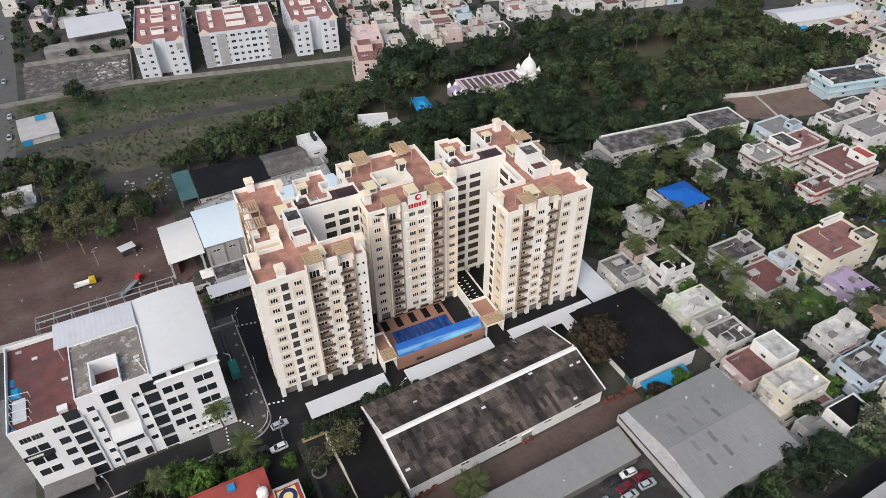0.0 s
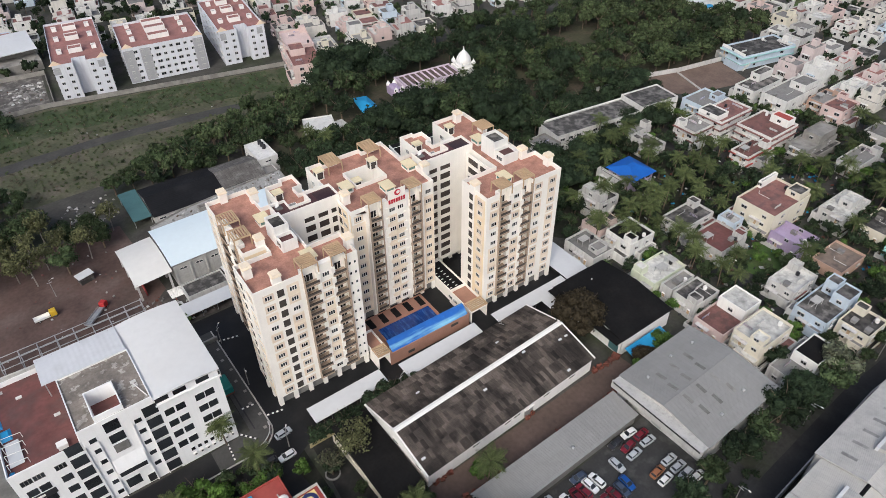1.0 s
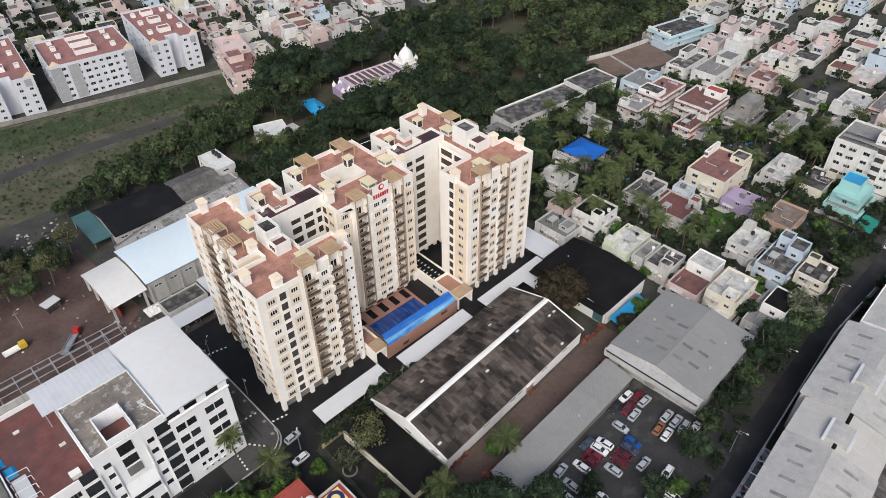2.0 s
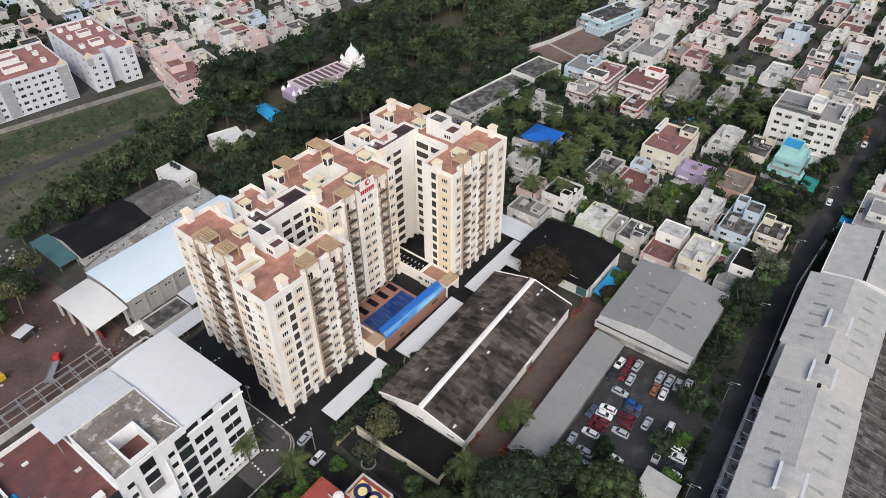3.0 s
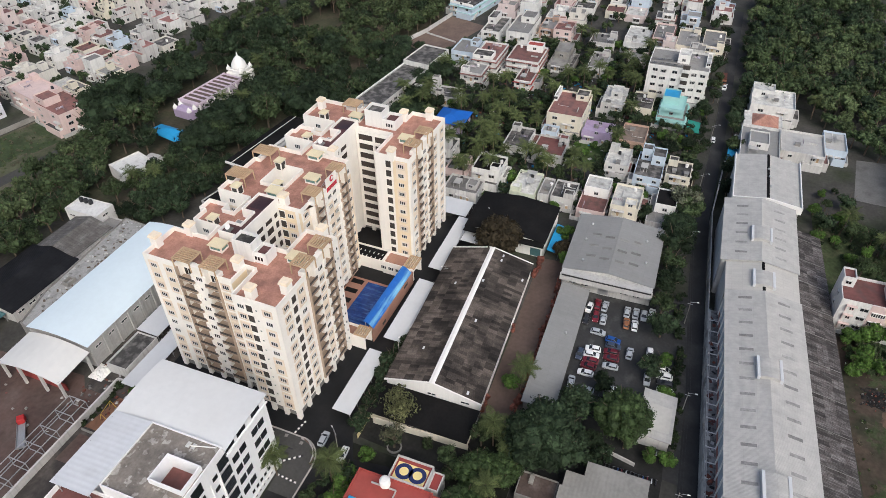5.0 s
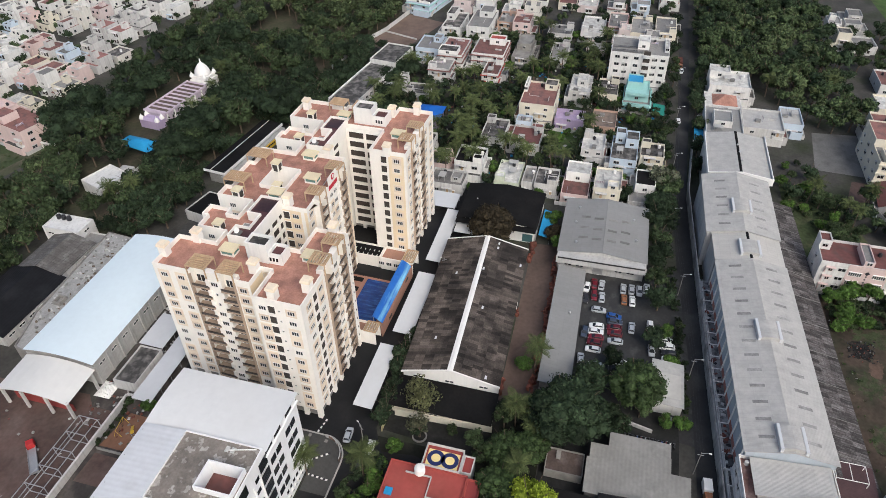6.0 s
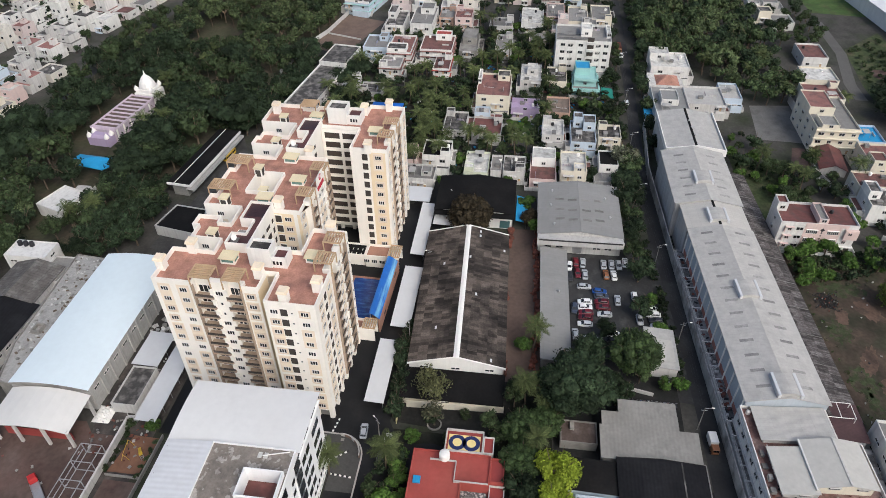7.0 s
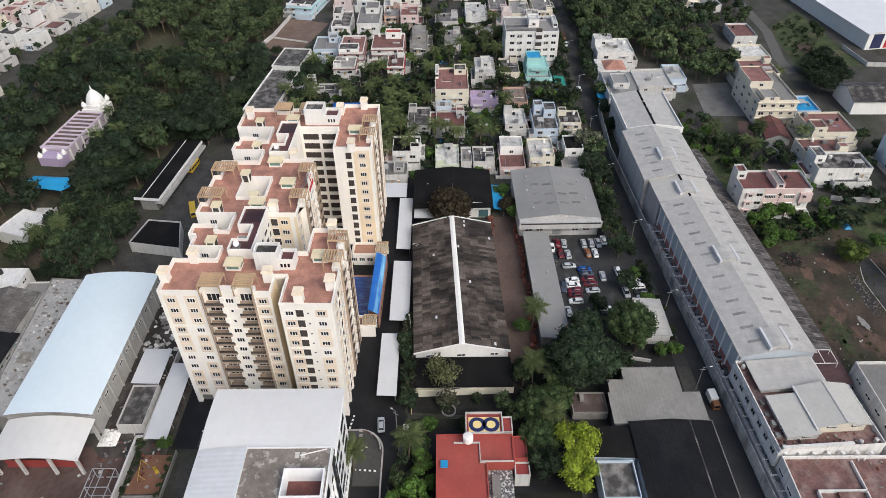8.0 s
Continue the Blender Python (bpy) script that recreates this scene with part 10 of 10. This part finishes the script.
# loose stones, boards and litter on bare ground
def rubble(ring, n, sizes, materials, label, z=0.06):
    xs, ys = [p[0] for p in ring], [p[1] for p in ring]
    b = MB()
    done = 0
    while done < n:
        x, y = prng.uniform(min(xs), max(xs)), prng.uniform(min(ys), max(ys))
        if not inside(x, y, ring):
            x, y = 0, 0
            n -= 0.25
            continue
        done += 1
        k = len(b.v)
        a, c, h = prng.uniform(*sizes), prng.uniform(*sizes), prng.uniform(0.08, 0.45)
        b.frustum(0, 0, 0, h, a, c, a * 0.8, c * 0.8, prng.randrange(len(materials)))
        m = pose(x, y, z, 0, 0, prng.uniform(0, 180))
        b.v[k:] = [tuple(m @ Vector(p)) for p in b.v[k:]]
    tagged(new("rubble", b.mesh("rubble", *materials)), label, "rubble", "", "stuff")


tagged(new("tarpaulin_heap", MB().frustum(86.6, -40.8, 0.05, 0.9, 1.9, 1.3, 1.1, 0.5).frustum(88.4, -41.8, 0.05, 0.5, 0.9, 0.8, 0.5, 0.4).mesh("tarpaulin_heap", TARPBLUE)), "bright blue tarpaulin over a heap on the lot", "tarpaulin")
rubble([(-36, 326), (4, 321), (8, 352), (-36, 357)], 80, (0.1, 0.45), (CONCRETE, GREYROOF, CONCRETE, AGEDWHITE, RUST), "broken concrete rubble and litter on the lot")
rubble([(-9, 328), (6, 329), (7, 348), (-7, 347)], 90, (0.2, 1.0), (AGEDWHITE, CONCRETE, GREYROOF), "heap of pale broken masonry")
rubble([(-14, 221), (6, 221), (6, 236), (-10, 236)], 80, (0.15, 0.6), (AGEDWHITE, CONCRETE, GREYROOF, BLACKPLASTIC), "scattered pale litter behind the shed")
rubble([(-6, 158), (60, 158), (60, 162), (30, 162), (20, 172), (-4, 173)], 200, (0.1, 0.45), (AGEDWHITE, CONCRETE, RUST, GREYROOF), "building litter along the service strip")
rubble([(10, 195.4), (56, 195.4), (57, 204.6), (22, 202)], 130, (0.1, 0.5), (AGEDWHITE, CONCRETE, GREYROOF, BARK), "debris strewn over the low roof", 5.61)
rubble([(16, 204), (56, 206), (56, 208), (16, 206.4)], 60, (0.2, 0.8), (AGEDWHITE, BLACKPLASTIC, TEAL, GREYROOF), "scrap in the alley behind the hall")
rubble([(33, 164), (57, 163), (57, 173), (33, 173)], 120, (0.2, 0.8), (AGEDWHITE, CONCRETE, FRAME), "pale debris beside the hall wall")
rubble([(-60, 170), (2, 170), (0, 205), (-60, 212)], 45, (0.08, 0.35), (AGEDWHITE, CONCRETE, REDOXIDE), "small litter on the red yard")
rubble([(66, -12.6), (74, -12.6), (74, -20), (66, -20)], 70, (0.06, 0.2), (BLACKPLASTIC, BLACKPLASTIC, CONCRETE, RUST), "burnt rubbish and pale litter on the charred patch")
rubble([(45, -29.6), (64, -29.8), (64, -33.4), (45, -33.4)], 90, (0.05, 0.16), (CONCRETE, CONCRETE, GREYROOF, BLACKPLASTIC), "stones and litter along the lot road")
rubble([(20, -14), (86, -9), (84, -38), (40, -56), (14, -54)], 60, (0.08, 0.3), (AGEDWHITE, CONCRETE, BLACKPLASTIC), "scattered litter on the bare lot")
rubble([(-31, -7), (-5, -7), (-5, 3), (-20, 3), (-20, 17), (-31, 17)], 70, (0.1, 0.5), (AGEDWHITE, CONCRETE, RUST, GREYROOF), "low litter and broken tiles on the red terrace", 8.22)
rubble([(-3, -4), (1, -4), (1, 19), (-3, 19)], 30, (0.1, 0.4), (AGEDWHITE, CONCRETE, RUST, BLACKPLASTIC), "litter on the office terrace", 9.92)
rubble([(-38, 246), (10, 248), (90, 256), (98, 268), (0, 312), (-36, 312)], 45, (0.08, 0.3), (AGEDWHITE, CONCRETE, BARK), "scattered litter in the field")
rubble([(116, 40), (236, 40), (250, 110), (190, 128), (120, 130)], 700, (0.15, 0.75), (AGEDWHITE, CONCRETE, RUST, TARPBLUE, BLACKPLASTIC, REDOXIDE), "clutter of the lanes and back yards")
rubble([(21, 20.4), (82, 24.0), (82, 25.2), (21, 21.6)], 80, (0.15, 0.6), (AGEDWHITE, REDOXIDE, BLACKPLASTIC, RUST), "clutter on the low street roofs", 4.62)


# ---- vehicles ----
PAINT = {}
for key, col in (("w", (0.78, 0.78, 0.77)), ("s", (0.42, 0.44, 0.46)), ("d", (0.03, 0.03, 0.034)), ("r", (0.15, 0.012, 0.022)), ("m", (0.11, 0.01, 0.016)), ("n", (0.05, 0.065, 0.10)), ("b", (0.012, 0.07, 0.28)), ("o", (0.26, 0.11, 0.05)), ("y", (0.62, 0.40, 0.03))):
    PAINT[key] = mat("car_paint_" + key, col, 0.3, 0.03, bump=0.0, spec=0.5)
PAINT_NAME = {"w": "white", "s": "silver grey", "d": "black", "r": "red", "m": "dark maroon", "n": "navy", "b": "bright blue", "o": "orange brown", "y": "yellow"}
wheel = MB().tube((0, -0.1, 0), (0, 0.1, 0), 0.32, None, 14, 0).tube((0, -0.11, 0), (0, -0.10, 0), 0.18, None, 10, 1).tube((0, 0.10, 0), (0, 0.11, 0), 0.18, None, 10, 1).mesh("wheel", TYRE, STEEL)


def loft(b, stations, slot=0):
    """A skin over rounded cross-sections: (x, half width, bottom, top, corner) from tail to nose."""
    n = len(b.v)
    for x, w, z0, z1, c in stations:
        for y, z in ((w - c, z1), (w, z1 - c), (w, z0 + 0.06), (w - 0.08, z0), (-w + 0.08, z0), (-w, z0 + 0.06), (-w, z1 - c), (-w + c, z1)):
            b.v.append((x, y, z))
    for k in range(len(stations) - 1):
        for i in range(8):
            j = (i + 1) % 8
            p, q = n + 8 * k, n + 8 * k + 8
            b.f.append((p + i, q + i, q + j, p + j))
            b.m.append(slot)
    last = n + 8 * (len(stations) - 1)
    b.f += [tuple(range(n, n + 8)), tuple(range(last, last + 8))[::-1]]
    b.m += [slot, slot]
    return b


def car_meshes(key):
    """Hatchback body with tapered nose, glasshouse with pillars, and lamps."""
    body = loft(MB(), ((-2.08, 0.62, 0.42, 0.78, 0.1), (-1.95, 0.78, 0.32, 0.90, 0.1), (-1.2, 0.85, 0.27, 1.0, 0.09), (0.2, 0.86, 0.26, 0.99, 0.09), (1.1, 0.85, 0.27, 0.97, 0.09), (1.75, 0.82, 0.29, 0.98, 0.1), (2.0, 0.76, 0.34, 0.90, 0.12), (2.08, 0.64, 0.42, 0.78, 0.1)))
    loft(body, ((-0.32, 0.55, 1.38, 1.45, 0.05), (-0.1, 0.60, 1.40, 1.50, 0.06), (0.7, 0.61, 1.41, 1.52, 0.06), (1.35, 0.58, 1.39, 1.47, 0.05), (1.5, 0.52, 1.36, 1.42, 0.04)))
    for x, top in ((-1.0, -0.3), (0.3, 0.34), (1.72, 1.42)):
        for s in (-1, 1):
            body.tube((x, s * 0.79, 0.95), (top, s * 0.57, 1.42), 0.05, None, 5)
    body.box(-0.95, -0.8, -0.98, -0.84, 0.98, 1.1).box(-0.95, -0.8, 0.84, 0.98, 0.98, 1.1)
    glass = loft(MB(), ((-1.12, 0.66, 0.93, 0.99, 0.02), (-0.3, 0.71, 0.93, 1.42, 0.12), (1.3, 0.70, 0.93, 1.42, 0.12), (1.78, 0.64, 0.93, 1.02, 0.02)))
    lamp = MB().box(-2.07, -1.9, -0.74, -0.46, 0.64, 0.78).box(-2.07, -1.9, 0.46, 0.74, 0.64, 0.78)
    return body.mesh("body", PAINT[key]), glass.mesh("window_glass", GLASS), lamp.mesh("headlight", FRAME)


CARS = {k: car_meshes(k) for k in PAINT}


def car(key, x, y, yaw, s=1.0):
    t = thing("car", "%s small parked car" % PAINT_NAME[key], "car", pose(x, y, 0.09, 0, 0, yaw), "parked cars")
    t.scale = (s, s, s)
    body, glass, lamp = CARS[key]
    part("body", body, t)
    part("window_glass", glass, t)
    part("headlight", lamp, t)
    for wx in (-1.3, 1.25):
        for wy in (-0.78, 0.78):
            part("wheel", wheel, t, pose(wx, wy, 0.32))


crng = random.Random(2)
for key, x, y, axis in (("w", 76.1, 57.2, "x"), ("r", 78.2, 55.2, "x"), ("s", 78.1, 53.1, "x"), ("d", 71.4, 57.1, "x"), ("r", 73.2, 54.8, "x"), ("s", 72.8, 52.6, "x"), ("s", 78.0, 46.8, "x"), ("s", 78.3, 44.4, "x"), ("s", 78.2, 42.2, "x"), ("w", 79.7, 40.2, "x"), ("o", 73.4, 46.3, "x"),
                        ("w", 73.4, 44.0, "x"), ("s", 67.4, 53.0, "y"), ("n", 58.0, 56.0, "x"), ("b", 65.8, 48.6, "y"), ("n", 63.7, 48.2, "y"), ("w", 60.9, 53.0, "y"), ("w", 58.7, 53.0, "y"), ("m", 61.4, 48.2, "y"), ("r", 56.6, 52.8, "y"), ("m", 59.2, 47.9, "y"), ("m", 54.5, 53.0, "y"),
                        ("s", 56.4, 47.6, "y"), ("w", 52.0, 53.2, "y"), ("w", 49.0, 45.6, "y"), ("s", 46.6, 52.0, "y"), ("d", 46.6, 46.6, "y"), ("s", 47.8, 56.0, "x"), ("w", 43.6, 51.0, "y"), ("s", 62.6, 43.6, "x"), ("w", 64.5, 38.6, "x"), ("s", 55.5, 38.0, "x"), ("w", 57.9, 34.0, "y"),
                        ("d", 55.6, 33.4, "y"), ("w", 53.3, 33.3, "y"), ("w", 60.1, 34.4, "y"), ("s", 10.0, 106.8, "x"), ("w", 8.0, 100.6, "x"), ("w", 184.6, 31.6, "x"), ("s", 236, 92, "y"), ("w", 232, 30.4, "x"), ("w", 158.6, 84.6, "x"), ("w", 202.5, 62.8 + 3.8, "y"), ("d", 3.8, 101.5, "x")):
    car(key, x, y, (0 if axis == "x" else 90) + crng.choice((0, 180)) + crng.uniform(-5, 5))
for k in range(8):
    car(crng.choice("wsdrn"), -47 + crng.uniform(-3, 3), 290 + k * 19, 90 + crng.uniform(-4, 4))


def truck(label, cab, bed, x, y, yaw, length=5.2, closed=False):
    t = thing("truck", label, "truck", pose(x, y, 0.06, 0, 0, yaw))
    part("cab", MB().box(-0.85, 0.85, -0.85, 0.85, 0.5, 2.1).frustum(0, 0, 2.1, 2.25, 0.85, 0.85, 0.7, 0.75).mesh("cab", cab), t)
    part("windscreen", MB().box(-0.88, -0.85, -0.7, 0.7, 1.35, 2.0).mesh("windscreen", GLASS), t)
    b = MB()
    if closed:
        b.box(1.0, length, -0.95, 0.95, 0.8, 2.7)
    else:
        b.box(1.0, length, -0.95, 0.95, 0.75, 0.9).box(1.0, length, -0.95, -0.88, 0.9, 1.35).box(1.0, length, 0.88, 0.95, 0.9, 1.35).box(length - 0.08, length, -0.95, 0.95, 0.9, 1.35)
    part("bed", b.mesh("bed", bed), t)
    part("chassis", MB().box(-0.8, length, -0.4, 0.4, 0.4, 0.75).mesh("chassis", TYRE), t)
    for wx in (-0.2, length - 1.2):
        for wy in (-0.8, 0.8):
            part("wheel", wheel, t, pose(wx, wy, 0.32))


truck("small pickup with yellow cab and white bed", PAINT["y"], FRAME, -24.5, 183.2, 182)
truck("red truck with steel load", SHOPRED, STEEL, -12.0, 178.0, 225, 8.5)
truck("small box truck with orange cab", PAINT["o"], FRAME, 14.5, 24.8, 4, 4.0, True)
truck("loaded lorry on the street", PAINT["o"], RUST, 236, 31.0, 2, 7.0, True)


def bus(x, y, yaw):
    t = thing("bus", "yellow school bus parked on the yard", "bus", pose(x, y, 0.08, 0, 0, yaw), "school buses")
    t.scale = (0.78, 0.85, 0.9)
    part("body", MB().box(-4.4, 4.4, -1.2, 1.2, 0.5, 2.75).frustum(0, 0, 2.75, 2.95, 4.4, 1.2, 4.2, 1.0).mesh("body", PAINT["y"]), t)
    win = MB().box(-0.55, 0.55, -0.03, 0.0, -0.4, 0.4).mesh("window", GLASS)
    for k in range(6):
        for s, r in ((-1, 0), (1, 180)):
            part("window", win, t, pose(-3.4 + k * 1.35, s * 1.2, 2.0, 0, 0, r))
    part("windscreen", MB().box(-4.43, -4.4, -1.0, 1.0, 1.5, 2.5).mesh("windscreen", GLASS), t)
    for wx in (-2.8, 2.8):
        for wy in (-1.05, 1.05):
            part("wheel", wheel, t, pose(wx, wy, 0.32))


bus(124.4, 184.0, -8)
bus(97.0, 176.4, 20)

# ---- poles, lamps and small yard things ----
def pole(x, y, h, arm=1.4, yaw=0, label="grey concrete street pole with lamp arm"):
    t = thing("street_lamp", label, "street lamp", pose(x, y, 0, 0, 0, yaw), "street poles")
    part("pole", MB().tube((0, 0, 0), (0, 0, h), 0.14, 0.08, 8).mesh("pole", CONCRETE), t)
    part("arm", MB().tube((0, 0, h - 0.3), (arm, 0, h + 0.2), 0.05, None, 6).box(-0.7, 0.7, -0.05, 0.05, h - 1.0, h - 0.88).mesh("arm", STEEL), t)
    part("lamp_head", MB().box(arm - 0.1, arm + 0.5, -0.12, 0.12, h + 0.12, h + 0.26).mesh("lamp_head", FRAME), t)


for k, (x, y) in enumerate(((20.6, 27.6), (48, 28.6), (80, 31.2), (112, 33.8), (146, 33.6), (182, 32.6), (218, 32.2))):
    pole(x, y, 8.5, 1.6, -90)
for x, y in ((-22.2, 191.2), (9.6, 103.0), (40, 100.6), (72, 99.6), (104.5, 97.5), (9.7, 126.0), (9.7, 144.0), (-28, 106), (190.5, 128), (196.6, 102), (240.8, 118), (143.6, 78)):
    pole(x, y, 6.5, 1.0, crng.uniform(0, 360))
wires = MB()
pts = [(20.6, 27.6), (48, 28.6), (80, 31.2), (112, 33.8), (146, 33.6), (182, 32.6), (218, 32.2)]
for (ax, ay), (bx, by) in zip(pts, pts[1:]):
    for o in (-0.6, 0.0, 0.6):
        prev = None
        for k in range(9):
            s = k / 8
            q = (ax + (bx - ax) * s, ay + (by - ay) * s + o, 7.7 - 2.2 * s * (1 - s))
            if prev:
                wires.tube(prev, q, 0.02, None, 4)
            prev = q
tagged(new("power_cable", wires.mesh("power_cable", BLACKPLASTIC)), "sagging black overhead power cables along the street", "cable")
heap_z = {(i, j): max(0.0, (1 - ((i - 6) / 6) ** 2) * (1 - ((j - 6) / 6) ** 2) * crng.uniform(0.4, 1.5)) for i in range(13) for j in range(13)}
b = MB()
b.v = [((i - 6) * 0.42, (j - 6) * 0.38, heap_z[i, j]) for i in range(13) for j in range(13)]
b.f = [(i * 13 + j, (i + 1) * 13 + j, (i + 1) * 13 + j + 1, i * 13 + j + 1) for i in range(12) for j in range(12)]
b.m = [0] * len(b.f)
tagged(new("crumpled_plastic", b.mesh("crumpled_plastic", FRAME)), "crumpled heap of white plastic sheet on the ground", "heap").matrix_basis = pose(7.4, 171.6, 0.04)
t = thing("slide", "yellow metal playground slide", "playground slide", pose(-2.8, 156.8, 0.07, 0, 0, 40))
part("chute", MB().face(((0, -0.35, 1.9), (0, 0.35, 1.9), (2.8, 0.35, 0.2), (2.8, -0.35, 0.2))).box(-0.9, 0, -0.4, 0.4, 1.75, 1.9).mesh("chute", PAINT["y"]), t)
part("ladder", MB().box(-0.95, -0.85, -0.4, -0.3, 0, 1.9).box(-0.95, -0.85, 0.3, 0.4, 0, 1.9).box(-0.95, -0.85, -0.3, 0.3, 0.6, 0.7).box(-0.95, -0.85, -0.3, 0.3, 1.2, 1.3).mesh("ladder", STEEL), t)
t = thing("swing_set", "yellow metal swing frame on red earth", "swing set", pose(-2.2, 160.6, 0.07, 0, 0, 10))
part("frame", MB().tube((-2, 0, 2.3), (2, 0, 2.3), 0.06).tube((-2, 0, 2.3), (-2, -0.9, 0), 0.06).tube((-2, 0, 2.3), (-2, 0.9, 0), 0.06).tube((2, 0, 2.3), (2, -0.9, 0), 0.06).tube((2, 0, 2.3), (2, 0.9, 0), 0.06).mesh("frame", PAINT["y"]), t)
for x in (-0.8, 0.8):
    part("seat", MB().box(x - 0.25, x + 0.25, -0.12, 0.12, 0.45, 0.5).box(x - 0.25, x - 0.23, -0.01, 0.01, 0.5, 2.3).box(x + 0.23, x + 0.25, -0.01, 0.01, 0.5, 2.3).mesh("seat", TYRE), t)
t = thing("kiosk", "small kiosk with white sheet roof", "kiosk", pose(-13.1, 193.0, 0.05, 0, 0, 15))
part("roof", MB().box(-2.4, 2.4, -1.6, 1.6, 2.5, 2.7).mesh("roof", WHITESHEET), t)
part("body", MB().box(-2.0, 2.0, -1.2, 1.2, 0, 2.5).mesh("body", DARKROOF), t)
# blue sheets
for x0, x1, y0, y1, z in ((93.6, 107.6, 70.8, 74.6, 2.6), (166, 176, 22.2, 26.2, 3.0)):
    t = thing("tarpaulin_lean_to", "lean-to roofed with bright blue sheet", "lean-to")
    part("roof_sheet", MB().face(((x0, y0, z), (x1, y0, z), (x1, y1, z + 0.8), (x0, y1, z + 0.8))).face(((x0, y0, z - 0.06), (x0, y1, z + 0.74), (x1, y1, z + 0.74), (x1, y0, z - 0.06))).mesh("roof_sheet", TARPBLUE), t)
    part("post", MB().tube((x0 + 0.3, y0 + 0.3, 0), (x0 + 0.3, y0 + 0.3, z), 0.06).tube((x1 - 0.3, y0 + 0.3, 0), (x1 - 0.3, y0 + 0.3, z), 0.06).mesh("post", STEEL), t)

# round planter under the garden tree
b = MB()
for k in range(20):
    a0, a1 = k * math.pi / 10, (k + 1) * math.pi / 10
    p = [(14.3 + r * math.cos(a), 90.4 + r * math.sin(a)) for r in (1.5, 1.8) for a in (a0, a1)]
    b.face(((*p[0], 0.55), (*p[2], 0.55), (*p[3], 0.55), (*p[1], 0.55)))
    b.face(((*p[2], 0.1), (*p[3], 0.1), (*p[3], 0.55), (*p[2], 0.55)))
    b.face(((*p[1], 0.1), (*p[0], 0.1), (*p[0], 0.55), (*p[1], 0.55)))
tagged(new("planter_ring", b.mesh("planter_ring", CONCRETE)), "round concrete planter ring under a garden tree", "planter")
# motorcycles
tyre = MB()
for k in range(14):
    a0, a1 = k * math.pi / 7, (k + 1) * math.pi / 7
    for r0, r1, y in ((0.30, 0.20, 0.06), (0.30, 0.20, -0.06)):
        q = [(r * math.cos(a), y, r * math.sin(a)) for r, a in ((r0, a0), (r0, a1), (r1, a1), (r1, a0))]
        tyre.face(q if y < 0 else q[::-1])
    tyre.face([(0.3 * math.cos(a), y, 0.3 * math.sin(a)) for a, y in ((a0, -0.06), (a0, 0.06), (a1, 0.06), (a1, -0.06))])
TYRE_RING = tyre.mesh("wheel", TYRE)
BIKE = {}
for key in "dwrb":
    b = MB().frustum(0.1, 0, 0.62, 0.92, 0.3, 0.14, 0.22, 0.1).box(-0.7, -0.12, -0.13, 0.13, 0.68, 0.8).box(-0.3, 0.3, -0.12, 0.12, 0.3, 0.6).tube((0.42, 0, 0.95), (0.62, 0, 0.32), 0.05, None, 6)
    BIKE[key] = b.mesh("body", PAINT[key])
HANDLEBAR = MB().tube((0.4, -0.36, 1.02), (0.4, 0.36, 1.02), 0.025, None, 6).mesh("handlebar", STEEL)


def motorcycle(key, x, y, yaw):
    t = thing("motorcycle", "%s motorcycle parked in a row" % PAINT_NAME[key], "motorcycle", pose(x, y, 0.06, 0, 0, yaw), "parked motorcycles")
    part("body", BIKE[key], t)
    part("handlebar", HANDLEBAR, t)
    for wx in (-0.62, 0.64):
        part("wheel", TYRE_RING, t, pose(wx, 0, 0.3))


for k in range(13):
    motorcycle("dwrbdd"[k % 6], 26.6 + crng.uniform(-0.2, 0.2), 31.8 + k * 0.95, crng.uniform(-8, 8))
for k in range(5):
    motorcycle("ddwr"[k % 4], 34.2, 30.8 + k * 0.95, crng.uniform(-8, 8))
